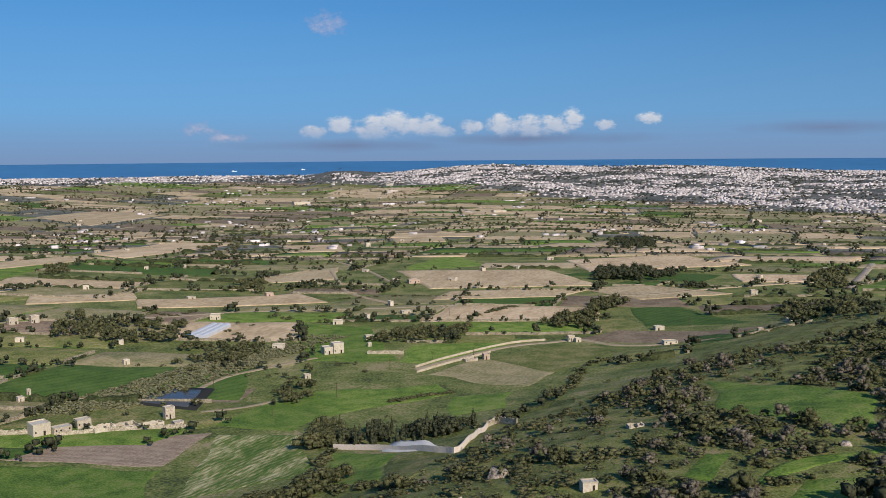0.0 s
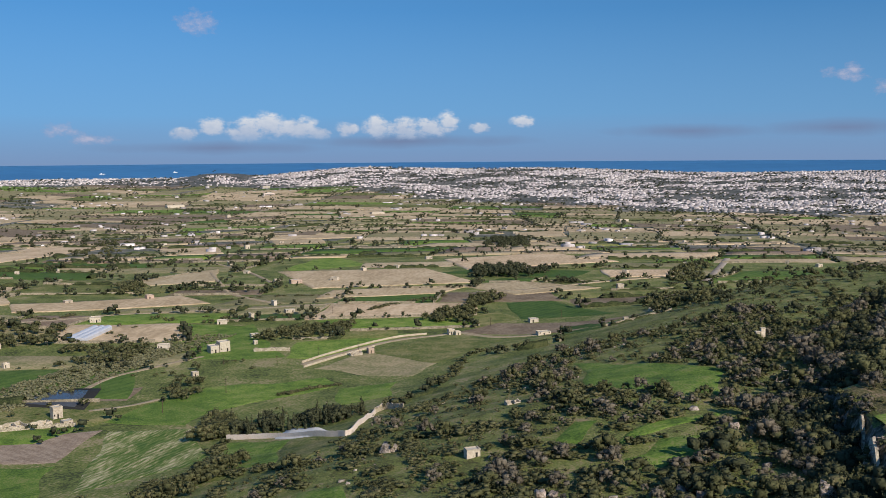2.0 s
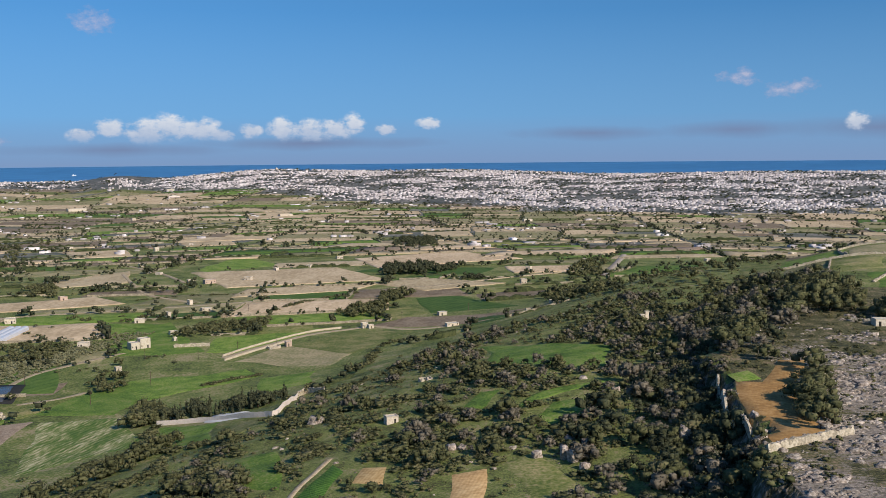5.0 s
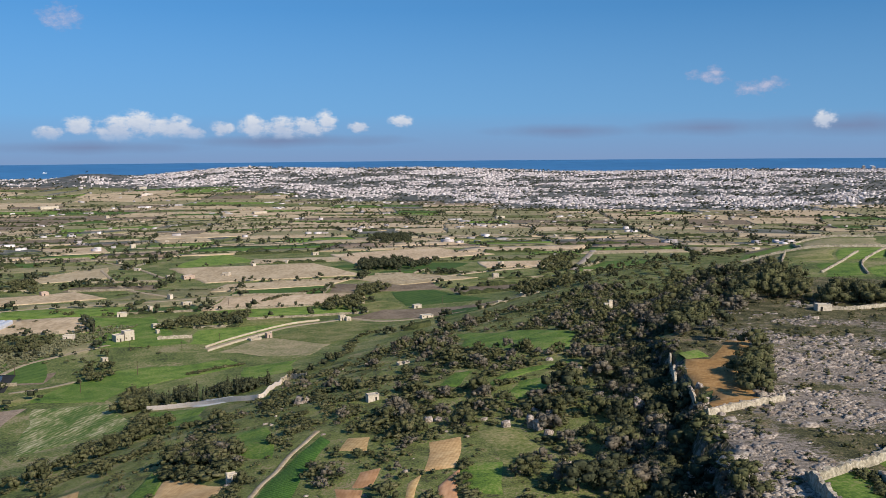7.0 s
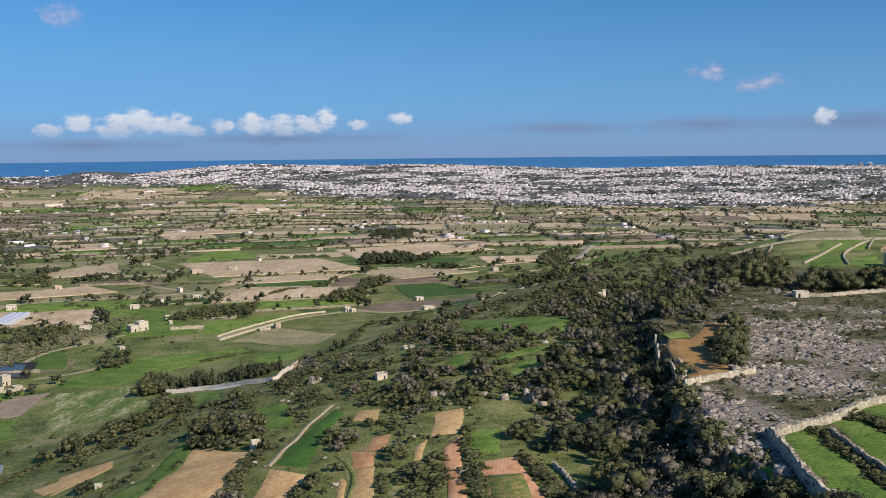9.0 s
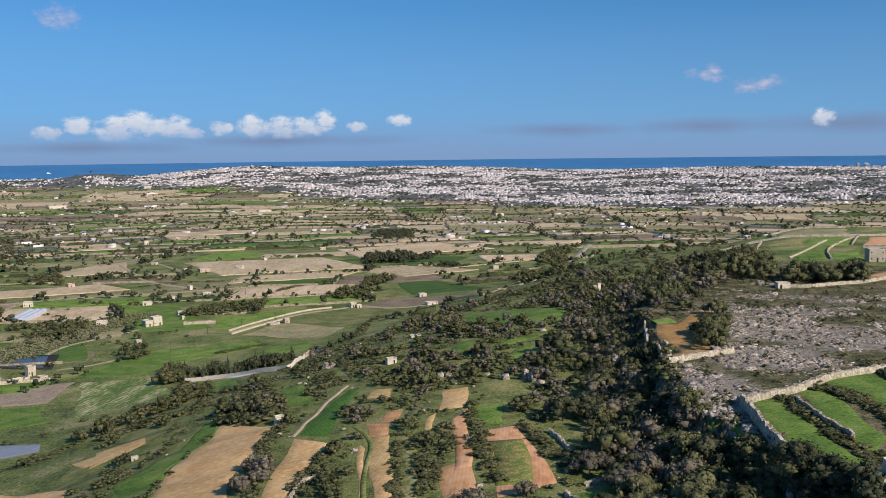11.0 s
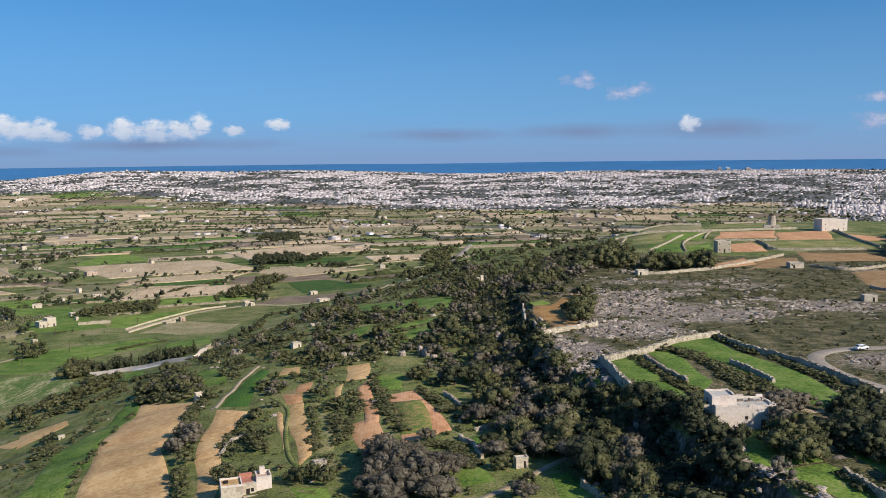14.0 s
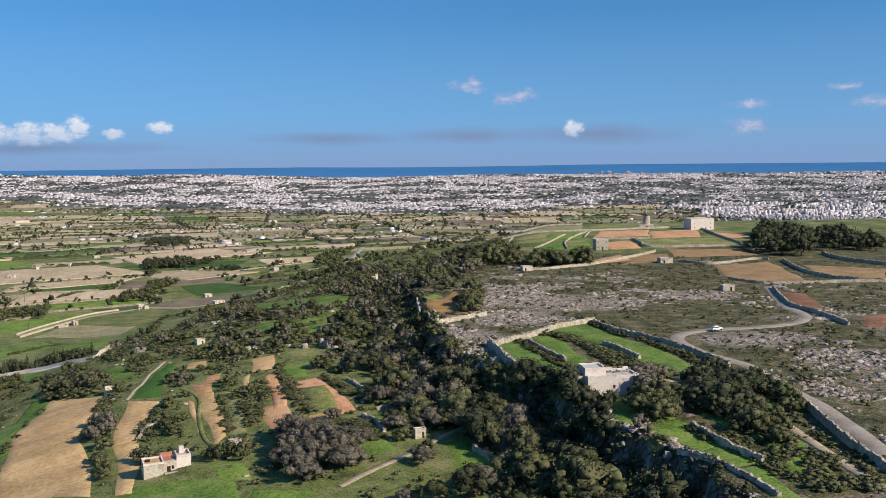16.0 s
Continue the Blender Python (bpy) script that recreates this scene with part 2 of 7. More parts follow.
def stony_heath():
    """Heath of grass and herbs, broken by pale bare limestone where the ground is stony."""
    mat = material("stony_heath", [(0.028, 0.027, 0.015), (0.066, 0.066, 0.028), (0.11, 0.102, 0.045), (0.23, 0.17, 0.112)], 5, fine=9, bump=0.9)
    n, l = mat.node_tree.nodes, mat.node_tree.links
    out = n["Principled BSDF"]
    grass = out.inputs["Base Color"].links[0].from_socket
    thin = n.new("ShaderNodeMapping")
    thin.inputs["Scale"].default_value, thin.inputs["Rotation"].default_value = (0.75, 1.5, 1), (0, 0, radians(25))
    l.new(n.new("ShaderNodeNewGeometry").outputs["Position"], thin.inputs[0])
    place = thin.outputs[0]
    much = n.new("ShaderNodeAttribute")
    much.attribute_name = "stony"

    def tex(scale, detail, rough=0.6):
        t = n.new("ShaderNodeTexNoise")
        t.inputs["Scale"].default_value, t.inputs["Detail"].default_value, t.inputs["Roughness"].default_value = scale, detail, rough
        l.new(place, t.inputs["Vector"])
        return t.outputs["Fac"]

    def calc(op, a, b, clamp=False):
        q = n.new("ShaderNodeMath")
        q.operation, q.use_clamp = op, clamp
        for i, v in enumerate((a, b)):
            if isinstance(v, float):
                q.inputs[i].default_value = v
            else:
                l.new(v, q.inputs[i])
        return q.outputs[0]
    mask = calc("ADD", much.outputs["Fac"], calc("MULTIPLY", calc("SUBTRACT", tex(0.5, 8, 0.78), 0.5), 2.6))
    mask = calc("MULTIPLY", calc("SUBTRACT", mask, 0.62), 6.0, True)
    tone = n.new("ShaderNodeValToRGB")
    e = tone.color_ramp.elements
    e.new(0.5)
    for i, (k, c) in enumerate(((0.34, (0.06, 0.05, 0.036)), (0.49, (0.22, 0.182, 0.152)), (0.7, (0.43, 0.365, 0.315)))):
        e[i].position, e[i].color = k, (*c, 1)
    l.new(tex(1.1, 6, 0.75), tone.inputs[0])
    mix = n.new("ShaderNodeMix")
    mix.data_type = "RGBA"
    l.new(mask, mix.inputs[0])
    l.new(grass, mix.inputs[6])
    l.new(tone.outputs[0], mix.inputs[7])
    l.new(mix.outputs[2], out.inputs["Base Color"])
    return mat


GARIGUE = stony_heath()
# farmland past 1350 m, with distance haze put into its greyer, bluer colour
HAZY_LAND = material("far_farmland", [(0.052, 0.06, 0.047), (0.096, 0.102, 0.08), (0.158, 0.152, 0.13), (0.27, 0.24, 0.21)], 45, fine=9, bump=0.4)
LANE_WALL = material("lane_wall", [(0.33, 0.27, 0.2), (0.43, 0.36, 0.275), (0.5, 0.435, 0.345)], 3, bump=0.5, each=0.08)
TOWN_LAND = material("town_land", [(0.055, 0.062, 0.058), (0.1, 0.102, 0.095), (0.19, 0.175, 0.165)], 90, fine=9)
CROP = material("green_crop", [(0.06, 0.105, 0.02), (0.1, 0.17, 0.028), (0.145, 0.22, 0.037), (0.22, 0.235, 0.08)], 9, each=0.16, fine=12, bump=0.6)
DARK_CROP = material("dark_crop", [(0.045, 0.09, 0.018), (0.07, 0.125, 0.024), (0.1, 0.15, 0.036)], 12, each=0.25, fine=10, rows=(6, 30, (0.8, 0.84, 0.8)))
BEANS = material("bean_rows", [(0.06, 0.13, 0.022), (0.1, 0.2, 0.034)], 3, fine=6, bump=0.9, rows=(1.3, 70, (0.5, 0.62, 0.45)))
MEADOW = material("meadow", [(0.075, 0.105, 0.024), (0.135, 0.155, 0.042), (0.2, 0.195, 0.075), (0.3, 0.25, 0.12)], 12, each=0.2, fine=12, bump=0.6)
DRY = material("dry_grass", [(0.14, 0.15, 0.06), (0.23, 0.205, 0.105), (0.33, 0.27, 0.16)], 14, each=0.2, fine=9)
STRIPED = material("striped_field", [(0.08, 0.135, 0.03), (0.13, 0.175, 0.048), (0.28, 0.26, 0.13), (0.48, 0.41, 0.27)], 9, fine=9, stretch=(0.9, 0.22, 1), turn=-16, rows=(2.8, 16, (0.62, 0.78, 0.52)))
WEEDY = material("weedy_plot", [(0.08, 0.13, 0.03), (0.16, 0.19, 0.05), (0.4, 0.24, 0.11)], 2.2, fine=5, bump=0.8)
STUBBLE = material("stubble", [(0.35, 0.262, 0.16), (0.46, 0.35, 0.225), (0.55, 0.43, 0.29)], 24, each=0.2, fine=10, stretch=(1, 0.35, 1))
EARTH = material("brown_earth", [(0.15, 0.108, 0.074), (0.215, 0.16, 0.112), (0.28, 0.215, 0.152)], 14, each=0.3)
PLOUGH = material("ploughed_earth", [(0.23, 0.175, 0.13), (0.3, 0.235, 0.18), (0.36, 0.29, 0.225)], 8, each=0.1, rows=(1.7, 74, (0.74, 0.71, 0.69)))
RED_EARTH = material("red_earth", [(0.42, 0.215, 0.105), (0.53, 0.285, 0.15), (0.6, 0.35, 0.2)], 13, each=0.12, stretch=(1, 0.5, 1), rows=(0.9, 5, (0.93, 0.92, 0.91)))
ORANGE = material("orange_earth", [(0.28, 0.152, 0.055), (0.36, 0.205, 0.077), (0.42, 0.25, 0.108)], 9, each=0.05, rows=(0.8, 20, (0.96, 0.95, 0.94)))
OCHRE = material("ochre_earth", [(0.42, 0.26, 0.115), (0.54, 0.35, 0.165), (0.64, 0.445, 0.23)], 12, each=0.1, fine=10, rows=(0.9, 12, (0.9, 0.88, 0.85)))
PLATEAU_EARTH = material("plateau_earth", [(0.235, 0.142, 0.066), (0.31, 0.195, 0.095), (0.385, 0.26, 0.14)], 12, each=0.12, fine=10, rows=(1.2, 40, (0.92, 0.9, 0.88)))
DARK_RED = material("dark_red_earth", [(0.16, 0.075, 0.042), (0.23, 0.11, 0.062), (0.3, 0.16, 0.095)], 9, each=0.1, fine=10)
PINK_EARTH = material("pinkish_earth", [(0.32, 0.235, 0.17), (0.42, 0.32, 0.24), (0.5, 0.4, 0.31)], 3, fine=8)
GREY_FILM = material("grey_mulch_film", [(0.2, 0.205, 0.24), (0.27, 0.275, 0.31)], 3, rough=0.4, bump=0.2, spec=0.3)
LIME = material("limestone", [(0.13, 0.104, 0.086), (0.27, 0.225, 0.19), (0.45, 0.385, 0.335)], 4, rough=0.95, bump=0.7, isle=0.18)
# overgrown limestone; part of its darkness is shade put into the colour
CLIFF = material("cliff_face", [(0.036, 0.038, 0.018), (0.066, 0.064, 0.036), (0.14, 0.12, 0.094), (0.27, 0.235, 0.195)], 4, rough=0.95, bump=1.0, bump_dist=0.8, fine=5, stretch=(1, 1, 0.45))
WALL_STONE = material("wall_stone", [(0.22, 0.19, 0.14), (0.36, 0.31, 0.235), (0.48, 0.42, 0.33)], 2.5, rough=0.95, bump=0.9, fine=4, each=0.1)
FIELD_STONE = material("field_stone", [(0.14, 0.12, 0.085), (0.26, 0.22, 0.16), (0.4, 0.34, 0.255)], 3, rough=0.95, bump=0.9, fine=5)
HOUSE_STONE = material("house_stone", [(0.33, 0.275, 0.215), (0.44, 0.375, 0.3), (0.52, 0.455, 0.375)], 5, bump=0.25, each=0.15)
CREAM = material("cream_stone", [(0.42, 0.355, 0.275), (0.51, 0.44, 0.355), (0.57, 0.5, 0.415)], 5, bump=0.2, each=0.15)
PINK = material("pink_stone", [(0.38, 0.28, 0.22), (0.46, 0.35, 0.285)], 5, bump=0.2, each=0.1)
PALE = material("pale_render", [(0.55, 0.46, 0.4), (0.62, 0.53, 0.47), (0.66, 0.575, 0.515)], 4, bump=0.15, each=0.1)
TERRACOTTA = material("red_roof_paint", [(0.34, 0.14, 0.1), (0.42, 0.19, 0.14)], 2, bump=0.2)
DARK = material("dark_opening", [(0.02, 0.018, 0.016), (0.035, 0.03, 0.026)], 1, bump=0)
# pale stone with the faint lilac of distance haze mixed into its colour
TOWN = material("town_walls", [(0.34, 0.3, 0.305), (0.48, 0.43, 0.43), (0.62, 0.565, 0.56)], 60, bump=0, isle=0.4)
TRACK = material("dirt_track", [(0.27, 0.2, 0.125), (0.36, 0.285, 0.195), (0.42, 0.35, 0.255)], 3, each=0.1)
ASPHALT = material("worn_asphalt", [(0.22, 0.182, 0.153), (0.3, 0.252, 0.213), (0.36, 0.31, 0.266)], 5, fine=12)
CONCRETE = material("concrete", [(0.38, 0.355, 0.32), (0.46, 0.43, 0.39), (0.52, 0.49, 0.45)], 6, bump=0.2)
PAVING = material("pale_paving", [(0.62, 0.59, 0.57), (0.7, 0.67, 0.65)], 3, bump=0.1)
BUSH = material("low_bushes", [(0.04, 0.043, 0.021), (0.078, 0.083, 0.036), (0.118, 0.112, 0.052), (0.165, 0.135, 0.078)], 2.2, bump=0.5, isle=0.14, fine=6, spec=0.06)
BARK = material("bark", [(0.06, 0.045, 0.03), (0.12, 0.09, 0.065)], 0.6, bump=0.6)
LEAF = material("leaves", [(0.042, 0.044, 0.023), (0.077, 0.08, 0.038), (0.108, 0.109, 0.052), (0.148, 0.132, 0.073)], 5, bump=0, isle=0.14, fine=5, each=0.25, spec=0.05)
DARK_LEAF = material("dark_needles", [(0.031, 0.035, 0.021), (0.056, 0.061, 0.035), (0.088, 0.092, 0.05)], 4, bump=0, isle=0.14, fine=5, each=0.2, spec=0.06)
GREY_LEAF = material("grey_twigs", [(0.07, 0.062, 0.047), (0.115, 0.101, 0.077), (0.165, 0.144, 0.11)], 4, bump=0, isle=0.14, fine=5, each=0.15, spec=0.05)
REED = material("reeds", [(0.12, 0.122, 0.066), (0.165, 0.162, 0.09), (0.215, 0.2, 0.12)], 4, bump=0.3, isle=0.1, fine=7)
SEA = material("sea_water", [(0.04, 0.145, 0.32), (0.052, 0.18, 0.38)], 260, rough=0.45, bump=0.0, spec=0.3, stretch=(0.3, 1, 1))
POLY = material("greenhouse_film", [(0.46, 0.47, 0.52), (0.55, 0.56, 0.61)], 3, rough=0.35, bump=0.1, spec=0.4)
WATER = material("reservoir_water", [(0.05, 0.056, 0.07), (0.07, 0.076, 0.092)], 8, rough=0.25, bump=0.0, spec=0.3)
METAL = material("galvanised_metal", [(0.3, 0.3, 0.3), (0.42, 0.42, 0.42)], 1, rough=0.5, bump=0)
CAR_PAINT = material("white_car_paint", [(0.74, 0.75, 0.76), (0.8, 0.8, 0.8)], 1, rough=0.3, bump=0, spec=0.5)
RUBBER = material("rubber", [(0.02, 0.02, 0.02), (0.03, 0.03, 0.03)], 1, bump=0)
GLASS = material("car_glass", [(0.02, 0.025, 0.03), (0.03, 0.035, 0.04)], 1, rough=0.08, bump=0, spec=0.6)


# ---- helpers ----
def mesh_of(name, verts, faces, mat, smooth=False):
    me = bpy.data.meshes.new(name)
    me.from_pydata(verts, [], faces)
    me.materials.append(mat)
    if smooth:
        me.shade_smooth()
    me.update()
    return me


def part(name, bm, mat, parent=None, label=""):
    """Links a bmesh as one mesh object under a thing."""
    me = bpy.data.meshes.new(name)
    bm.to_mesh(me)
    bm.free()
    me.materials.append(mat)
    ob = new(name, me)
    ob.parent = parent
    return tagged(ob, label) if label else ob


def box(bm, x0, x1, y0, y1, z0, z1, jut=0.0):
    v = [bm.verts.new((x + random.uniform(-jut, jut), y + random.uniform(-jut, jut), z + random.uniform(-jut, jut)))
         for z in (z0, z1) for y in (y0, y1) for x in (x0, x1)]
    for f in ((0, 2, 3, 1), (4, 5, 7, 6), (0, 1, 5, 4), (2, 6, 7, 3), (0, 4, 6, 2), (1, 3, 7, 5)):
        bm.faces.new([v[i] for i in f])
    return v


def axis_steps(fine, lo, hi, end_lo, end_hi, grow=1.07):
    a, b = [lo], [hi]
    mid = list(np.arange(lo + fine, hi - fine / 2, fine))
    s = fine
    while a[-1] > end_lo:
        s *= grow
        a.append(a[-1] - s)
    s = fine
    while b[-1] < end_hi:
        s *= grow
        b.append(b[-1] + s)
    return np.array(a[::-1] + mid + b)


def drape(name, corners, mat, lift=0.15, cell=6.0, wave=0.0):
    """A sheet with a four-cornered outline (corners in order), laid on the ground."""
    c = [Vector(p) for p in corners]
    n = max(3, min(40, int(max((c[1] - c[0]).length, (c[2] - c[3]).length) / cell) + 1))
    k = max(3, min(40, int(max((c[3] - c[0]).length, (c[2] - c[1]).length) / cell) + 1))
    across, along = (max((c[1] - c[0]).length, (c[2] - c[3]).length), max((c[3] - c[0]).length, (c[2] - c[1]).length))
    lip = [min(0.2, 0.5 / q) for q in (across, along)]
    u, v = np.meshgrid(*(np.r_[0, np.linspace(e, 1 - e, q - 1), 1] for e, q in zip(lip, (n, k))))
    edge = (u == 0) | (u == 1) | (v == 0) | (v == 1)
    xy = [(1 - u) * (1 - v) * c[0][i] + u * (1 - v) * c[1][i] + u * v * c[2][i] + (1 - u) * v * c[3][i] for i in (0, 1)]
    if wave:
        xy[0] = xy[0] + wave * np.sin(xy[1] / 9.0 + 1.7 * np.sin(xy[0] / 13.0))
        xy[1] = xy[1] + wave * np.sin(xy[0] / 8.0 + 1.3 * np.sin(xy[1] / 11.0))
    z = height(*xy) + np.where(edge, -0.06, lift)
    verts = np.stack([xy[0], xy[1], z], -1).reshape(-1, 3)
    w = n + 1
    faces = [(j * w + i, j * w + i + 1, (j + 1) * w + i + 1, (j + 1) * w + i) for j in range(k) for i in range(n)]
    return mesh_of(name, verts.tolist(), faces, mat, True)


# ---- ground and sea ----
gx = axis_steps(3.0, -330, 400, -4900, 4900)
gy = axis_steps(3.0, -160, 520, -1500, 4900)
mx, my = np.meshgrid(gx, gy)
mz = height(mx, my)
w = len(gx)
idx = np.arange(len(gx) * len(gy)).reshape(len(gy), len(gx))
quads = np.stack([idx[:-1, :-1], idx[:-1, 1:], idx[1:, 1:], idx[1:, :-1]], -1).reshape(-1, 4)
ground = new("ground", mesh_of("ground", np.stack([mx, my, mz], -1).reshape(-1, 3).tolist(), quads.tolist(), VALLEY, True))
for extra in (SCRUB, GARIGUE, TOWN_LAND, HAZY_LAND, CLIFF):
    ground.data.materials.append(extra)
cx, cy = (mx[:-1, :-1] + mx[1:, 1:]) / 2, (my[:-1, :-1] + my[1:, 1:]) / 2
deep, out_there = rim(cy) - cx, np.hypot(cx + 22, cy + 90)
kind_of = np.where((deep < -2) & (cy < 335 + 12 * np.sin(cx / 19)), 2, np.where((deep < 185) & (deep > -2), 1, 0))
kind_of = np.where((cy > 640) | (out_there > 900), 0, kind_of)
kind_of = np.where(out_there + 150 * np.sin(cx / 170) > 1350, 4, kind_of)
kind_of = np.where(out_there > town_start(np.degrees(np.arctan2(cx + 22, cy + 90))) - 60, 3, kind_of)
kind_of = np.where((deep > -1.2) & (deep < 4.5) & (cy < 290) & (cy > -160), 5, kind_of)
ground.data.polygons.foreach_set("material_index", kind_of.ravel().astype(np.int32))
ground.data.attributes.new("stony", "FLOAT", "POINT").data.foreach_set("value", stony(mx, my).ravel().astype(np.float32))
tagged(ground, "rolling farmland with a scarp dropping from a stony plateau to a wide valley", "ground", kind="structure")

bm = bmesh.new()
ring = [[bm.verts.new((-22 + r * math.sin(a), -90 + r * math.cos(a), 80.5 - (4975 - r) * 0.094)) for r in (3900, 4975)]
        for a in (radians(-62 + 1.55 * i) for i in range(81))]
for p, q in zip(ring, ring[1:]):
    bm.faces.new((p[0], q[0], q[1], p[1]))
tagged(part("water", bm, SEA), "deep blue open sea out to the horizon", "sea", kind="structure")


# ---- kinds of things ----
PLOTS, CLEAR, PLANTS = [], [], []


def field(corners, mat, label, lift=0.09):
    ob = new("field", drape("field", corners, mat, lift + (0.0 if mat is not STUBBLE else 0.5), 3.0, 1.6 if mat in (CROP, MEADOW, DRY) else 0.8))
    tagged(ob, label, "field", "fields and plots", "structure")
    PLOTS.append(np.array(corners))
    return ob


def line_points(points, step):
    """Points every step metres along a smoothed line, and the way to its left."""
    p = np.array(points, float)
    n = len(p)
    if n > 2:
        q = []
        for i in range(n - 1):
            a, b, c, d = p[max(0, i - 1)], p[i], p[i + 1], p[min(n - 1, i + 2)]
            for t in np.linspace(0, 1, 8, endpoint=False):
                q.append(0.5 * (2 * b + (c - a) * t + (2 * a - 5 * b + 4 * c - d) * t * t + (3 * b - a - 3 * c + d) * t ** 3))
        p = np.array(q + [p[-1]])
    s = np.r_[0, np.cumsum(np.hypot(*np.diff(p, axis=0).T))]
    k = max(2, int(s[-1] / step) + 1)
    at = np.linspace(0, s[-1], k)
    r = np.stack([np.interp(at, s, p[:, 0]), np.interp(at, s, p[:, 1])], -1)
    g = np.gradient(r, axis=0)
    g /= np.hypot(*g.T)[:, None] + 1e-9
    return r, np.stack([-g[:, 1], g[:, 0]], -1)


def way(name, points, width, mat, label):
    r, side = line_points(points, 3.0)
    rows = [r + side * width * k * (1 + 0.05 * np.sin(np.arange(len(r)) * 0.9))[:, None] for k in (-0.5, -0.4, 0.4, 0.5)]
    lift = 0.2 + 0.5 * (np.hypot(*r.mean(0)) > 700)
    v = np.concatenate([np.c_[q, height(q[:, 0], q[:, 1]) + (lift if 0 < i < 3 else -0.06)] for i, q in enumerate(rows)])
    n = len(r)
    f = [(j * n + i, j * n + i + 1, (j + 1) * n + i + 1, (j + 1) * n + i) for j in range(3) for i in range(n - 1)]
    CLEAR.append((r, width * 0.5 + 0.8))
    return tagged(new(name, mesh_of(name, v.tolist(), [q[::-1] for q in f], mat, True)), label, "road", kind="structure")


def stone_wall(points, tall, thick, label="grey dry-stone rubble wall between fields", rough=0.3):
    """An uneven rubble wall that follows the ground, with loose stones along its top."""
    r, side = line_points(points, 1.1)
    n = len(r)
    rnd = np.random.RandomState(int(abs(points[0][0] * 7 + points[0][1] * 3)) % 9999)
    z = height(r[:, 0], r[:, 1])
    top = tall * (1 + rough * (rnd.rand(n) - 0.5)) * np.where(rnd.rand(n) < 0.2 * rough, 0.8, 1)
    prof = [(-0.62, -0.4), (-0.5, 0.55), (-0.36, 1.0), (0.34, 0.97), (0.5, 0.5), (0.62, -0.4)]
    v = np.concatenate([np.c_[r + side * (a * thick + 0.33 * rough * rnd.uniform(-1, 1, n))[:, None], z + np.where(b > 0, b * top, b) + (0.33 * rough * rnd.uniform(-1, 1, n) if b > 0 else 0)]
                        for a, b in prof])
    f = [(j * n + i, j * n + i + 1, (j + 1) * n + i + 1, (j + 1) * n + i) for j in range(5) for i in range(n - 1)]
    f += [tuple(j * n for j in range(6)), tuple(j * n + n - 1 for j in range(5, -1, -1))]
    CLEAR.append((r, thick * 0.6))
    root = new("stone_wall", mesh_of("stone_wall", v.tolist(), [q[::-1] for q in f], WALL_STONE if rough > 0.1 else LANE_WALL if rough > 0.07 else PALE))
    tagged(root, label, "stone wall", "dry-stone walls")
    bm = bmesh.new()
    for i in range(0, n, 1):
        if rnd.rand() < 0.75:
            s = rnd.uniform(0.2, 0.42)
            off = rnd.uniform(-0.25, 0.25) * thick
            x, y = r[i] + side[i] * off
            zz = z[i] + top[i] * 0.92
            box(bm, x - s, x + s, y - s * 0.8, y + s * 0.8, zz - 0.15, zz + s * 0.7, 0.1)
    if len(bm.verts) and rough > 0.1:
        part("coping_stones", bm, LIME, root)
    return root


def hut(name, x, y, turn, w, d, h, mat, label):
    """A flat-roofed stone building with a parapet, doorway and windows; its front faces the lower left."""
    z = min(ground_z(x + a * w / 2, y + b * d / 2) for a in (-1, 1) for b in (-1, 1))
    root = new(name)
    root.matrix_world = pose(x, y, z, 0, 0, turn)
    rnd = random.Random(int(abs(x * 13 + y * 7)))
    tagged(root, label, "building" if name not in ("stone_pillar",) else "pillar")
    bm = bmesh.new()
    box(bm, -w / 2, w / 2, 0, d, -1.0, h)
    body = part("wall", bm, mat, root)
    if name == "stone_pillar":
        bm = bmesh.new()
        box(bm, -w * 0.6, w * 0.6, -w * 0.1, d + w * 0.1, h, h + 0.35)
        part("cap", bm, mat, root)
        return root
    e = min(0.35, w * 0.08)
    rim_h = min(0.5, h * 0.16)
    for a in ((-w / 2 - 0.05, w / 2 + 0.05, -0.05, e), (-w / 2 - 0.05, w / 2 + 0.05, d - e, d + 0.05), (-w / 2 - 0.05, -w / 2 + e, e, d - e), (w / 2 - e, w / 2 + 0.05, e, d - e)):
        bm = bmesh.new()
        box(bm, *a, h, h + rim_h * rnd.uniform(0.8, 1.1), 0.03)
        part("parapet", bm, mat, root)
    bm = bmesh.new()
    box(bm, -w / 2 + e, w / 2 - e, e, d - e, h + 0.004, h + 0.08)
    part("roof", bm, CONCRETE, root, "flat grey roof")
    px = rnd.uniform(-0.25, 0.25) * w
    dw = min(0.9, w * 0.16)
    bm = bmesh.new()
    box(bm, px - dw / 2, px + dw / 2, -0.03, 0.12, 0, min(2.1, h * 0.75))
    part("door", bm, DARK, root, "dark doorway")
    if h > 3.0 or w > 6.5:
        for s in (-0.36, 0.36)[:1 + (w > 7)]:
            if abs(s * w - px) < dw:
                continue
            for lev in range(1 if h < 6 else 2):
                bm = bmesh.new()
                q = 0.3
                box(bm, s * w - q, s * w + q, -0.03, 0.12, 1.4 + lev * 3.1, 2.2 + lev * 3.1)
                part("window", bm, DARK, root, "small dark window")
    CLEAR.append((np.array([[x, y]]), max(w, d) * 0.75 + 1))
    return root


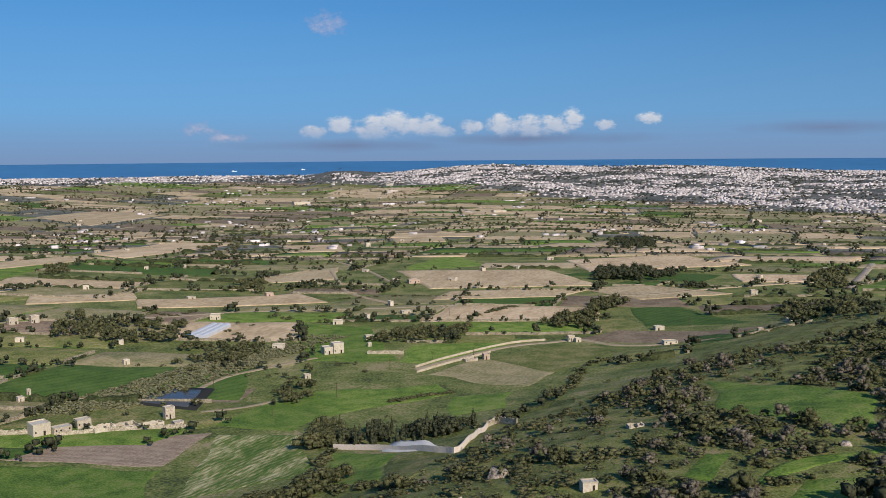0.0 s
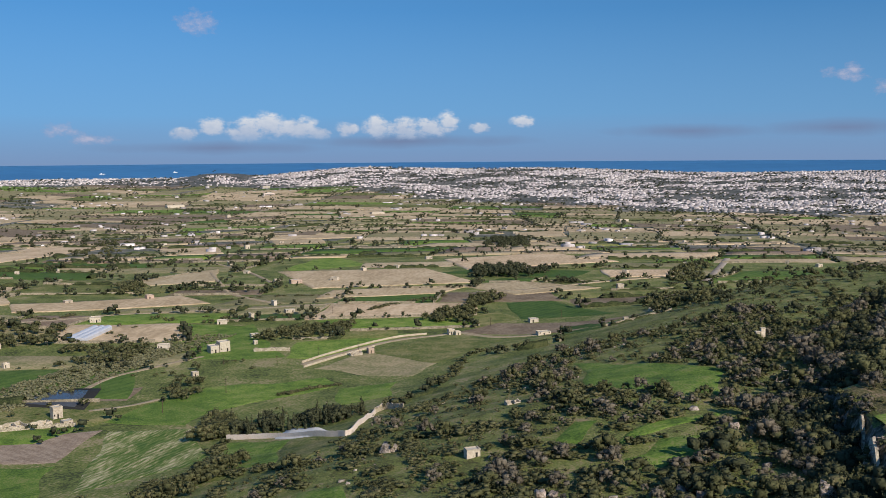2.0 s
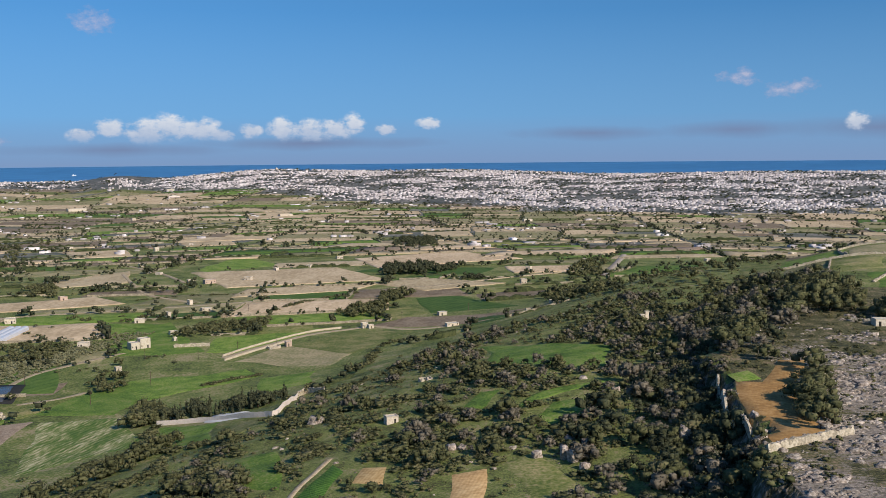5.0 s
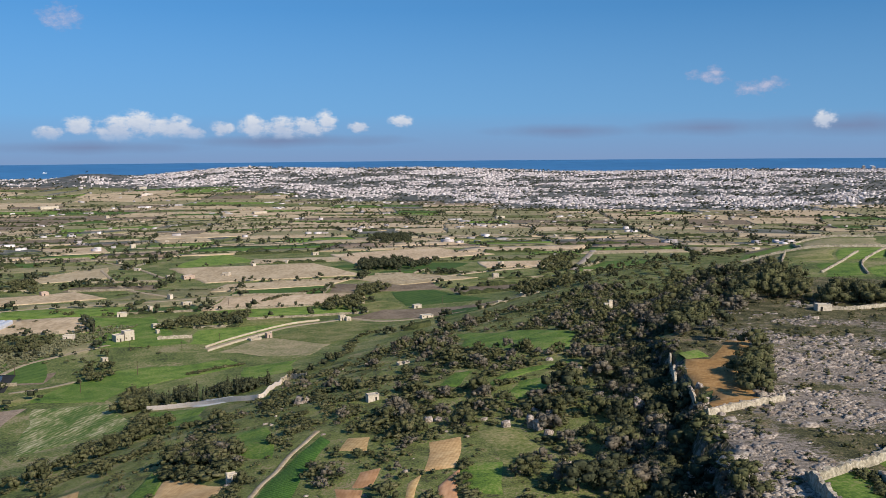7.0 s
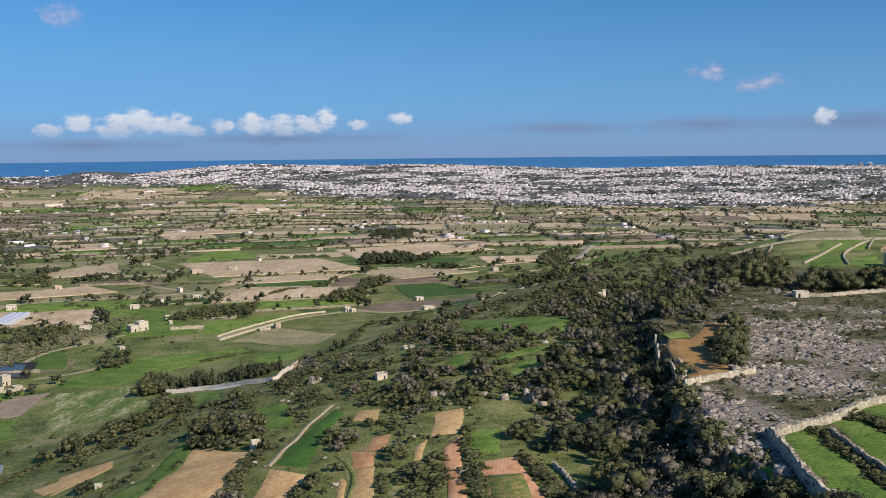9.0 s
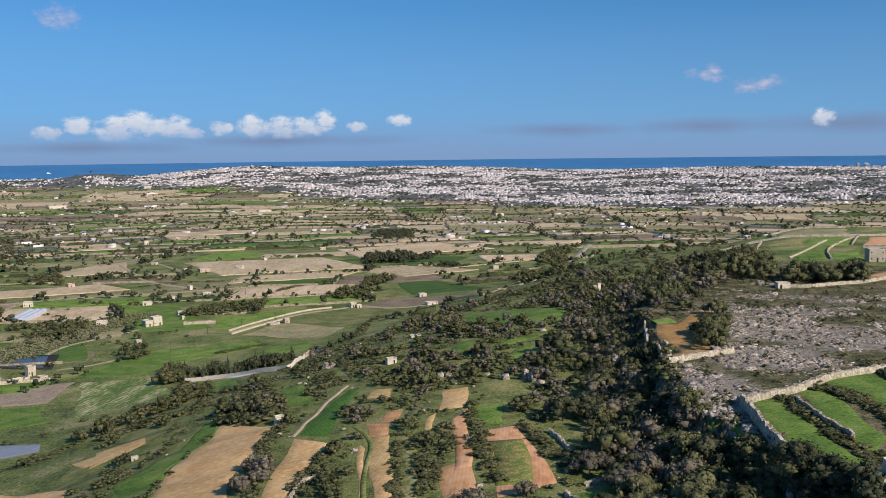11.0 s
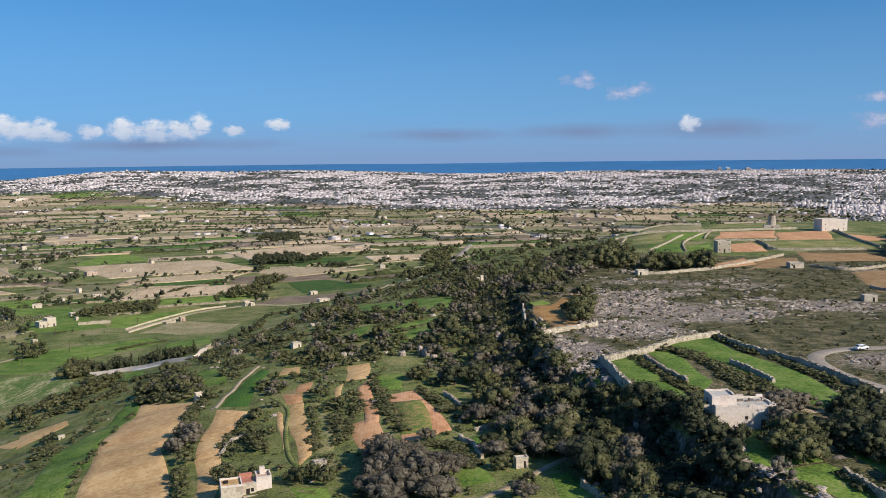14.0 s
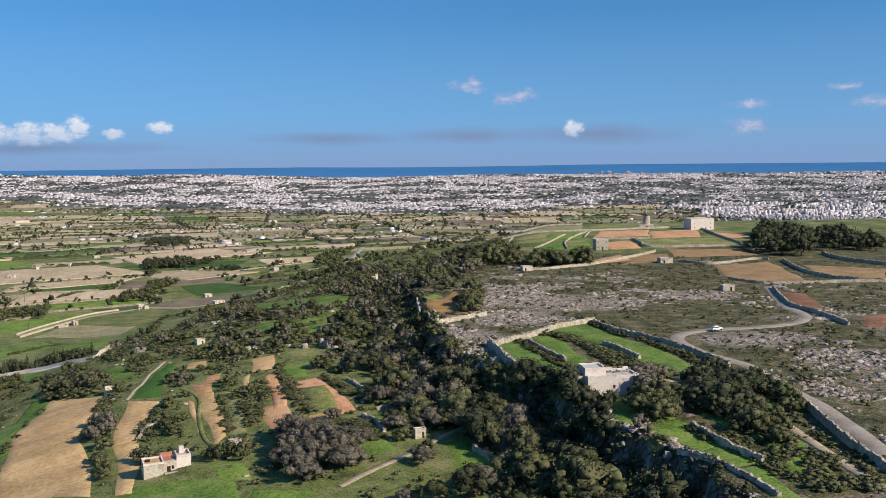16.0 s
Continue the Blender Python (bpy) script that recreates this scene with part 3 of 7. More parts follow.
def ruin(x, y, turn, w, d, h, mat, label):
    """Roofless rubble walls with broken tops, a gap for the door and fallen stones inside."""
    z = min(ground_z(x + a * w / 2, y + b * d / 2) for a in (-1, 1) for b in (-1, 1))
    root = new("ruined_shed")
    root.matrix_world = pose(x, y, z, 0, 0, turn)
    tagged(root, label, "ruin", "ruined farm sheds")
    rnd = random.Random(int(abs(x * 17 + y * 5)))
    t = 0.45
    for x0, y0, x1, y1 in ((-w / 2, 0, w / 2, 0), (-w / 2, d, w / 2, d), (-w / 2, 0, -w / 2, d), (w / 2, 0, w / 2, d), (w * 0.1, 0, w * 0.1, d * 0.7)):
        n = max(3, int(math.hypot(x1 - x0, y1 - y0) / 0.8))
        gap = rnd.randrange(1, n)
        bm = bmesh.new()
        tall, rings = h * rnd.uniform(0.75, 1.1), []
        ex, ey = (t / 2, 0) if x0 == x1 else (0, t / 2)
        for i in range(n + 1):
            px, py = x0 + (x1 - x0) * i / n, y0 + (y1 - y0) * i / n
            top = (0.2 if i == gap and y0 == 0 == y1 else 1) * tall * rnd.uniform(0.72, 1.08)
            rings.append([bm.verts.new((px + ex * k, py + ey * k, z)) for k, z in ((-1, -1.0), (-1, top), (1, top * 0.97), (1, -1.0))])
        for p, q in zip(rings, rings[1:]):
            for k in range(3):
                bm.faces.new((p[k], p[k + 1], q[k + 1], q[k]))
        bm.faces.new(rings[0][::-1])
        bm.faces.new(rings[-1])
        bmesh.ops.recalc_face_normals(bm, faces=bm.faces[:])
        part("wall", bm, mat, root)
    for _ in range(6):
        bm = bmesh.new()
        q, px, py = rnd.uniform(0.2, 0.45), rnd.uniform(-0.4, 0.4) * w, rnd.uniform(-0.1, 1.1) * d
        box(bm, px - q, px + q, py - q, py + q, -0.3, q * 0.9, 0.12)
        part("fallen_stone", bm, LIME, root)
    CLEAR.append((np.array([[x, y]]), max(w, d) * 0.7 + 1))
    return root


def hedge(points, count, size, kind):
    r, side = line_points(points, 0.6)
    rnd = np.random.RandomState(int(abs(points[0][0] * 5 + points[0][1])) % 9999)
    size *= 1.3
    for i in rnd.randint(0, len(r), int(count * 1.6)):
        p = r[i] + side[i] * rnd.normal(0, size * 0.22)
        PLANTS.append((p[0], p[1], size * rnd.uniform(0.6, 1.15), kind))


def grove(corners, count, low, high, kind):
    c = np.array(corners)
    rnd = np.random.RandomState(int(abs(c[0][0] * 5 + c[0][1])) % 9999)
    for _ in range(count):
        u, v = rnd.rand(2)
        p = (1 - u) * (1 - v) * c[0] + u * (1 - v) * c[1] + u * v * c[2] + (1 - u) * v * c[3]
        PLANTS.append((p[0], p[1], rnd.uniform(low, high), kind))


def pole(x, y, tall):
    root = new("utility_pole")
    root.matrix_world = pose(x, y, ground_z(x, y) - 0.3)
    tagged(root, "slender wooden utility pole standing in a field", "utility pole", "utility poles")
    bm = bmesh.new()
    bmesh.ops.create_cone(bm, cap_ends=True, segments=6, radius1=0.17, radius2=0.11, depth=tall, matrix=Matrix.Translation((0, 0, tall / 2)))
    part("pole", bm, BARK, root)
    bm = bmesh.new()
    box(bm, -0.7, 0.7, -0.06, 0.06, tall - 0.7, tall - 0.55)
    part("crossarm", bm, BARK, root)
    return root


# ---- terraced fields under the scarp ----
field(((-96, 156.3), (-75.5, 138.3), (-76.1, 85), (-98.2, 99.2)), OCHRE, "tan ploughed terrace field with dry furrows")
field(((-98.4, 101), (-76.3, 87), (-65.9, 32.9), (-91.9, 52.2)), OCHRE, "tan ploughed terrace field with dry furrows", 0.14)
field(((-66.5, 116.1), (-56.2, 108.9), (-59, 69), (-65.7, 68.7)), OCHRE, "narrow tan terrace strip below a hedge")
field(((-65.9, 70.1), (-59, 70.4), (-56.1, 27.7), (-60.3, 29.9)), OCHRE, "rounded tan end of a terrace strip beside the farmhouse", 0.14)
field(((-56.8, 165.8), (-52.4, 158.7), (-56.9, 113.1), (-65.8, 118.6)), BEANS, "dense green bean crop in rows on a terrace")
field(((-47.9, 160), (-41, 158.7), (-41, 145.6), (-48.4, 148.5)), OCHRE, "small tan plot among shrubs")
field(((-42.4, 129.3), (-37.5, 131), (-38.2, 117.8), (-43.5, 120)), RED_EARTH, "small reddish plot between rubble walls")
field(((-47.4, 121.3), (-40, 117.5), (-38.7, 105.8), (-44.5, 107.7)), RED_EARTH, "small reddish plot between rubble walls")
field(((-42.8, 107.8), (-38.4, 107.7), (-37, 75), (-42.6, 75.7)), OCHRE, "curved tan terrace with furrows")
field(((-42.7, 78.7), (-37.1, 78), (-35.5, 58), (-38.1, 50.8)), OCHRE, "curved tan terrace with furrows", 0.14)
field(((-46.4, 103.6), (-44.1, 99.1), (-43.1, 67.1), (-44.1, 65.5)), OCHRE, "narrow tan strip beside a grassy path")
field(((-36, 106.6), (-33, 107.2), (-28.8, 57), (-34.4, 57.8)), MEADOW, "grassy orchard strip with small trees")
field(((-26.7, 149.9), (-18.2, 152.9), (-19.3, 126.5), (-26.7, 124.8)), OCHRE, "rounded ochre terrace with curved furrows")
field(((-29.4, 118.6), (-26.7, 124.1), (-27.5, 108), (-29.4, 107.7)), OCHRE, "small ochre plot beside shrubs")
field(((-22.5, 114.6), (-18, 126.7), (-18.9, 77.3), (-23, 75.4)), RED_EARTH, "narrow red earth neck between shrubs", 0.14)
field(((-27.5, 77.9), (-19.8, 83.8), (-16.5, 62.9), (-23.2, 54.9)), RED_EARTH, "bare red-orange earth terrace")
field(((-15, 104.6), (-5.5, 106.9), (-0.8, 63.6), (-12.9, 57.1)), RED_EARTH, "bare red-orange earth terrace round a weedy plot")
field(((-14.2, 94.4), (-5.2, 93.4), (-5.5, 64.4), (-13.3, 64.3)), WEEDY, "weedy green vegetable plot in red earth", 0.35)
field(((-111.6, 110.4), (-101.4, 167.2), (-96.7, 159.8), (-97.7, 80.7)), CROP, "green strip along a tan field")
field(((-112.5, 71.1), (-111.1, 108.7), (-100.8, 90.4), (-94.3, 54)), CROP, "green field below a dirt track")
field(((-141.9, 168.8), (-125.5, 171.9), (-121.6, 164.3), (-134.8, 148.7)), OCHRE, "pale tan strip of bare earth")
field(((-147.4, 162.4), (-125.7, 168.6), (-123.2, 163.1), (-138, 151.7)), OCHRE, "pale tan strip of bare earth below shrubs")
field(((-163.5, 148.3), (-131.4, 123.6), (-127.7, 106.2), (-150.2, 106.8)), OCHRE, "small tan field at the foot of the slope")
field(((-200, 214), (-176.5, 206), (-173, 196), (-196, 192)), GREY_FILM, "seed bed covered with grey plastic film")
field(((2.6, 57.7), (8.2, 58.1), (7.4, 47.3), (2.3, 47.5)), CROP, "small grassy terrace in the scrub")
field(((-5.1, 39), (3.6, 37.7), (3.6, 21.6), (-5.3, 20.7)), CROP, "grassy terrace among carob trees")
field(((-57.4, 33.3), (-36.2, 23.2), (-32.9, 4.6), (-58.7, 19.3)), CROP, "grassy field below the farmhouse")
field(((-39.8, 35.7), (-32.8, 31.3), (-32, 20.5), (-38.5, 23.9)), CROP, "small grassy plot beside the farmhouse")
field(((-31.4, 15.6), (-17.1, 8.1), (-14.2, -7.3), (-31.8, 2.2)), CROP, "grassy terrace among carob trees")
field(((17.3, 24.1), (21.8, 25.2), (22.4, -4.9), (10.8, -1.5)), CROP, "grassy terrace beside a farm track")
field(((-14.7, 155.8), (-4.6, 162.7), (2.5, 133.1), (-9.5, 127.9)), MEADOW, "dry grassy terrace below boulders")
field(((-18.2, 130), (-9.4, 130.4), (-7.8, 109.2), (-17.1, 111.1)), CROP, "grassy terrace in the scrub")
field(((-10.1, 194), (19.5, 209.8), (20.2, 200), (-6.9, 184.3)), CROP, "long grassy strip on the slope")
field(((-18.6, 337.5), (26.7, 285.9), (24, 245.1), (-14.3, 270.1)), CROP, "bright grassy glade in the scrub")
field(((-89.6, 192.3), (-76.3, 190.6), (-66.2, 153.4), (-81.1, 162.3)), CROP, "green meadow below the scrub")
field(((-12.4, 202.6), (1.8, 219.4), (21.7, 232.5), (3.4, 211.2)), CROP, "bright green terrace strip between shrubs")
field(((3.9, 272.5), (17.1, 295.2), (24.8, 274), (13.7, 245.7)), CROP, "bright grassy glade in the scrub")
field(((-4.8, 195.6), (2.9, 206), (14.2, 207), (8, 193.7)), CROP, "bright green terrace strip between shrubs")
field(((40.2, 261.4), (51.2, 256.3), (52.6, 268), (46.8, 278)), PINK_EARTH, "small bare pinkish clearing among trees")
field(((-25.6, 208.1), (-18, 226.7), (-11.5, 226), (-19.4, 205.9)), CROP, "grassy glade in the scrub")


# ---- the plateau ----
field(((43.4, 79.4), (55.3, 86.9), (54, 36.9), (42.6, 29.8)), CROP, "lush green walled terrace on the plateau")
field(((58.6, 90.5), (66, 94.3), (66.5, 53.5), (57.6, 43.7)), CROP, "lush green walled terrace on the plateau")
field(((71.5, 100.6), (87.1, 112.4), (91.2, 37), (79, 28.8)), CROP, "lush green walled terrace on the plateau")
field(((52.2, 10.6), (64.2, 12.7), (61.6, -7.7), (45.9, -6.5)), CROP, "green plot beside the farmhouse")
field(((51.3, -8.4), (61.5, -8), (63.3, -24.9), (52.9, -28)), CROP, "green strip at the foot of a rubble wall")
field(((52.9, -27.8), (63.2, -24.9), (61.2, -38.8), (55.2, -40)), CROP, "green strip at the foot of a rubble wall")
field(((55.8, -40.4), (61.4, -39.2), (60.2, -62), (55.9, -60)), CROP, "green strip above the cliff")
field(((71.1, 8.4), (85.7, 15.2), (79.7, -17.1), (66.8, -21.1)), CROP, "lush grass under trees beside the lane")
field(((34.9, 66.2), (37.2, 63.5), (38.4, 50.2), (36.9, 56.9)), CROP, "small green corner above the cliff")
field(((79.2, 8.3), (89.1, 7.2), (86.8, -7.8), (73.7, -8.4)), CROP, "lush grass under trees beside the farmhouse")
field(((78.3, 15.8), (90, 20.3), (78.8, -18.8), (68.1, -25.5)), CROP, "lush grass between a rubble wall and the lane", 0.22)
field(((67.8, -26.4), (78.4, -19.8), (71.2, -44.9), (61.9, -50.1)), CROP, "lush grass between a rubble wall and the lane", 0.22)
field(((45.3, 183), (61.6, 179.2), (52.9, 136.4), (38.6, 125.9)), ORANGE, "bare orange-red field at the cliff edge")
field(((51.3, 177.8), (64.2, 205.4), (72.3, 205.6), (61.8, 179.7)), ORANGE, "bare orange-red field at the cliff edge")
field(((44.5, 190.4), (51.4, 195.1), (53.5, 184.9), (45.5, 182.3)), CROP, "small green corner of a walled field")
field(((198.3, 161.6), (205.1, 153.6), (185.3, 114.1), (179.1, 124.1)), DARK_RED, "dark red earth field behind a rubble wall")
field(((186.1, 96.1), (199.5, 97.2), (180.1, 73.3), (174.1, 77.6)), DARK_RED, "dark red earth field")
field(((216.6, 251.7), (256.3, 262.5), (225.4, 181.9), (194.9, 193.3)), PLATEAU_EARTH, "bare ochre field on the plateau")
field(((261.8, 238.9), (289.2, 209.7), (262.4, 176.6), (245.1, 201.2)), PLATEAU_EARTH, "bare ochre field on the plateau")
field(((165.8, 390.9), (185.8, 392.5), (173.6, 355.6), (152.1, 345.3)), CROP, "green walled field on the plateau")
field(((184.2, 376.9), (205.1, 390.6), (190.8, 349.8), (174.8, 348.9)), CROP, "green walled field on the plateau")
field(((204.4, 374.7), (227.3, 381.3), (220.6, 342), (198.9, 344.1)), RED_EARTH, "reddish walled field on the plateau")
field(((270.2, 435.8), (312, 445.6), (284.5, 386), (247.7, 387.8)), RED_EARTH, "reddish field before a chapel")
field(((237.7, 450.9), (277.4, 452.4), (253.5, 401.5), (213.1, 405)), RED_EARTH, "reddish field on the plateau rim")
for corners, mat, label in ((((132, 402), (150, 405), (172, 462), (150, 466)), DRY, "dry yellowish walled field on the plateau"), (((151, 402), (178, 402), (198, 452), (174, 456)), MEADOW, "rough green walled field on the plateau"),
                            (((180, 404), (206, 408), (230, 455), (201, 453)), CROP, "green walled field on the plateau"), (((152, 474), (184, 470), (206, 530), (172, 536)), CROP, "green walled field on the plateau"),
                            (((188, 468), (232, 466), (254, 528), (210, 530)), DRY, "dry yellowish walled field on the plateau"), (((238, 466), (300, 470), (322, 530), (260, 530)), MEADOW, "rough green walled field on the plateau"),
                            (((176, 545), (250, 540), (268, 600), (196, 606)), EARTH, "brown ploughed field behind the plateau"), (((130, 480), (148, 476), (168, 540), (148, 545)), MEADOW, "rough green walled field on the plateau")):
    field(corners, mat, label)
stone_wall(((150, 468), (200, 462), (235, 460), (300, 464)), 1.4, 0.9)
stone_wall(((150.5, 402), (173, 460)), 1.2, 0.8)
stone_wall(((208, 408), (234, 460)), 1.2, 0.8)
stone_wall(((186, 470), (208, 534), (256, 532)), 1.3, 0.9)
field(((239, 380.3), (301.4, 379.7), (283.3, 335.6), (226.9, 345.3)), MEADOW, "yellow-green walled field on the plateau")
field(((161.8, 290.1), (194.1, 318.3), (188.5, 291), (157.8, 271.1)), RED_EARTH, "small red walled field")
field(((201.8, 316.3), (221.4, 313.3), (206.9, 280.9), (174.2, 270)), PLATEAU_EARTH, "bare ochre field on the plateau")
field(((233, 334.6), (267.7, 322.6), (270.3, 289.9), (218.5, 299.4)), PLATEAU_EARTH, "bare ochre field on the plateau")
field(((307.9, 420), (325.4, 396.4), (319.1, 377.8), (292.3, 377.2)), RED_EARTH, "reddish field on the plateau rim")
stone_wall(((43.2, 80.5), (52.3, 86.4), (60.8, 92), (74.2, 104.5), (90.9, 112.7)), 1.6, 1.8, "broad pale rubble wall round green terraces")
stone_wall(((43.4, 79.4), (42.2, 65.4), (40.6, 49.9), (41.4, 41.1)), 2.6, 1.2, "tall terrace retaining wall of grey limestone")
stone_wall(((56.8, 83), (56.4, 66.4), (57.4, 53)), 1.4, 0.8)
stone_wall(((77.8, 73.4), (78.9, 62.5), (79.2, 51.1)), 1.4, 0.8)
stone_wall(((89, 107.2), (90.4, 87.9), (94, 78.9), (97.2, 62.6), (98.3, 47.7), (98.9, 36.5)), 1.8, 0.8, "long grey rubble wall beside a lane")
stone_wall(((100.4, 27.9), (97.8, 11), (93.2, -6.9), (86.8, -25.7), (83.4, -37.1), (80.6, -49.2)), 2, 0.8, "grey rubble wall along the lane in shade")
stone_wall(((200.1, 171.5), (178.9, 127.5), (176.6, 109.4), (170.3, 81.2)), 1.5, 0.8)
stone_wall(((196.6, 202.1), (203.2, 186.7), (220.6, 180), (240.7, 175.5), (257.5, 170.4)), 1.3, 0.8)
stone_wall(((107.8, 264.3), (123.8, 257.7), (141.9, 264.8), (153.9, 269.4), (172.9, 284.8), (220, 325.2)), 1.4, 0.8, "long pale rubble wall across the plateau")
stone_wall(((202.9, 431.9), (179, 395.5), (155.5, 361.2)), 1, 0.8)
stone_wall(((230.5, 455), (202.3, 414), (185.3, 386.1), (175, 355.2)), 1, 0.8)
stone_wall(((232.8, 386), (228.4, 362.1), (226.9, 345.3), (275, 334.9)), 1.5, 0.8)
stone_wall(((316, 444.4), (297.4, 383.9), (289, 343.7)), 1.5, 0.8)
stone_wall(((209.7, 277.1), (220.4, 259.4), (253.1, 272.9), (261, 269.7)), 1.3, 0.8)
stone_wall(((264.8, 262), (246.4, 217.5), (243.2, 190.9), (248.6, 178.1)), 1.6, 0.8)
stone_wall(((303.3, 281.3), (295.7, 253.3), (298.9, 221.7)), 1.8, 0.8)
stone_wall(((209.2, 395.6), (245.4, 385)), 1.3, 0.8)
stone_wall(((44.4, 191.3), (40, 167.4), (39.9, 156.1), (40.5, 145.9)), 1.6, 0.8, "rubble wall along the cliff edge of a red field")
stone_wall(((36.8, 124), (44.5, 128.7), (54.3, 134.3), (58.4, 136.6)), 1.6, 1.2, "tumbled pale rubble wall of a red field")
stone_wall(((60.4, -14.6), (60.7, -28.1), (62.4, -37.3)), 1.6, 0.8)
stone_wall(((50.5, -26.5), (54.1, -33.2), (55.4, -44.7), (55.4, -53.3)), 0.9, 0.8, "low terrace wall above the cliff")
stone_wall(((20.5, 16.1), (22.2, 7), (22.6, -2.2)), 1.6, 0.8)
stone_wall(((1.7, 98.2), (4, 87.2), (4.6, 74.6), (2.1, 68.5)), 0.9, 0.8)
stone_wall(((-59, 69), (-57.2, 79.8), (-55.1, 81.3)), 0.9, 0.8)
stone_wall(((5, 60.4), (10.9, 62), (13.7, 61.1)), 0.9, 0.8)
stone_wall(((0.3, 55.4), (2.8, 48.2), (3.3, 38.4)), 1, 0.8)
way("lane", ((201.1, 176.5), (188.7, 151.2), (175.9, 125.2), (170.4, 107.1), (164.9, 97.9), (155.1, 89.9), (139.2, 87), (120.4, 87.1), (108.5, 82.1), (103.1, 73.7), (101, 57.5), (103.4, 44.3), (104.6, 34.6), (100.5, 12.8), (97.9, -4.5), (93.8, -19.8), (87.6, -40.5)), 4.6, ASPHALT, "winding grey-brown asphalt lane over the plateau")
way("dirt_track", ((80.9, -17.7), (78.8, -29.4), (76.4, -43), (74.7, -56.4)), 2.6, TRACK, "pale dirt track below a wall")
way("farm_track", ((-12.5, 5.7), (-4.1, 12.1), (5, 18.3), (15.4, 28), (24.4, 34.7), (32.7, 37.3)), 2, TRACK, "pale farm track through carob trees")
way("dirt_track", ((-57.6, 170.8), (-62.6, 147.6), (-66.7, 118)), 1.6, TRACK, "narrow tan path beside a bean field")
way("dirt_track", ((-49.6, 118.3), (-43.8, 103.2), (-43.3, 79.1), (-41.4, 59.7), (-38.4, 49.7), (-33, 46.9)), 1.3, MEADOW, "grassy path past the farmhouse")
way("farm_track", ((72.1, 30), (75.8, 24.7), (85.2, 27.2)), 2, TRACK, "pale path by the farmhouse")


# ---- the near valley ----
field(((-279, 294.9), (-213.2, 330.9), (-209.4, 286.3), (-281.7, 280)), PLOUGH, "brown ploughed field with parallel furrows beside a farm")
field(((-279.9, 275.1), (-207, 282.9), (-192.9, 245.8), (-250.9, 238)), CROP, "bright green crop field below a farm")
field(((-209.5, 329), (-174.3, 331.9), (-147.3, 278.2), (-182.2, 248.3)), STRIPED, "green field with pale dry stripes")
field(((-227.2, 343.5), (-205.9, 393.2), (-182, 409), (-179.1, 335.8)), CROP, "bright green field behind a farm")
field(((-202.9, 404.9), (-142.9, 425.9), (-132.2, 407.6), (-180.6, 361.2)), CROP, "bright green field")
field(((-132.7, 399.2), (-103.9, 413.1), (-100.6, 372.4), (-120.5, 363.9)), CROP, "bright green field by cypress trees")
field(((-311.6, 368.2), (-327.3, 411.5), (-307.6, 434.4), (-297.6, 383.7)), CROP, "bright green crop field below scrub")
field(((-390.7, 432.6), (-418.4, 476.1), (-388.8, 493.8), (-366, 449.5)), CROP, "green field behind reeds")
field(((-235.1, 464.6), (-258.7, 543.1), (-237, 578.5), (-182.9, 476.1)), CROP, "bright green pasture by a stone house")
field(((-181.9, 473.3), (-186.7, 519.5), (-119.5, 554.1), (-162.4, 472.8)), CROP, "green field below a walled road")
field(((-135.2, 494.1), (-107, 541.3), (-61.1, 526.9), (-90.7, 456.5)), MEADOW, "dry pale field beside a walled road")
field(((-158.2, 450.2), (-135.2, 494.1), (-90.7, 456.5), (-99.9, 420.2)), DRY, "dry grassy field with scattered weeds")
field(((-92.8, 553.9), (-72.5, 592.3), (30.3, 575.3), (-23.4, 534.7)), EARTH, "long dark brown ploughed field")
field(((-72.3, 682.5), (-40.7, 701.9), (10.7, 612.5), (-55.7, 606.5)), DARK_CROP, "dark green crop field")
field(((-106.3, 595.9), (-74.2, 646.7), (-56.4, 606.5), (-82.1, 574.7)), MEADOW, "pale meadow by a hut")
field(((-153.1, 305.3), (-122.6, 295.7), (-111.8, 244.2), (-132.1, 251.5)), CROP, "green field beside a walled compound")
field(((-120.9, 291.9), (-95.6, 274.8), (-100.3, 240.6), (-111.4, 244)), MEADOW, "yellowish grass field beside a walled compound")
field(((-245.2, 371), (-245.5, 392.2), (-231.6, 403.3), (-226, 375.4)), EARTH, "brown scrubby plot")
field(((-348.2, 379.5), (-353.6, 402.8), (-329.4, 400.4), (-323.8, 375.6)), EARTH, "reddish brown plot among shrubs")
field(((-306.6, 512.8), (-290.1, 577.2), (-237.1, 568), (-254.6, 516.2)), CROP, "green field by the reed bed")
field(((-472.2, 499.1), (-507.5, 544.8), (-467, 559.5), (-439.7, 513.2)), CROP, "green field by shrubs")
field(((-312.2, 867.3), (-168.7, 907.5), (-106, 798.8), (-243, 747)), STUBBLE, "pale tan stubble field")
field(((-223.1, 737.7), (-108.8, 780.1), (-129.5, 726.5), (-224.1, 690.7)), STUBBLE, "pale tan stubble field")
field(((-163.9, 1008.5), (-47.6, 1100.3), (29.4, 998.4), (-126.8, 901.5)), STUBBLE, "pale tan stubble field")
field(((-122.6, 777), (-63.7, 808.3), (4.7, 771.3), (-66.9, 725.2)), STUBBLE, "pale tan stubble field")
field(((4.8, 908), (84.4, 918.5), (73.7, 864), (12.7, 849.2)), STUBBLE, "pale tan stubble field")
field(((-445.5, 625.9), (-340.2, 695.7), (-298.4, 659.8), (-423.9, 592.1)), STUBBLE, "pale tan stubble field")
field(((-427.7, 791.7), (-380.9, 886), (-345.4, 786.6), (-392.3, 752.6)), STUBBLE, "pale tan stubble field")
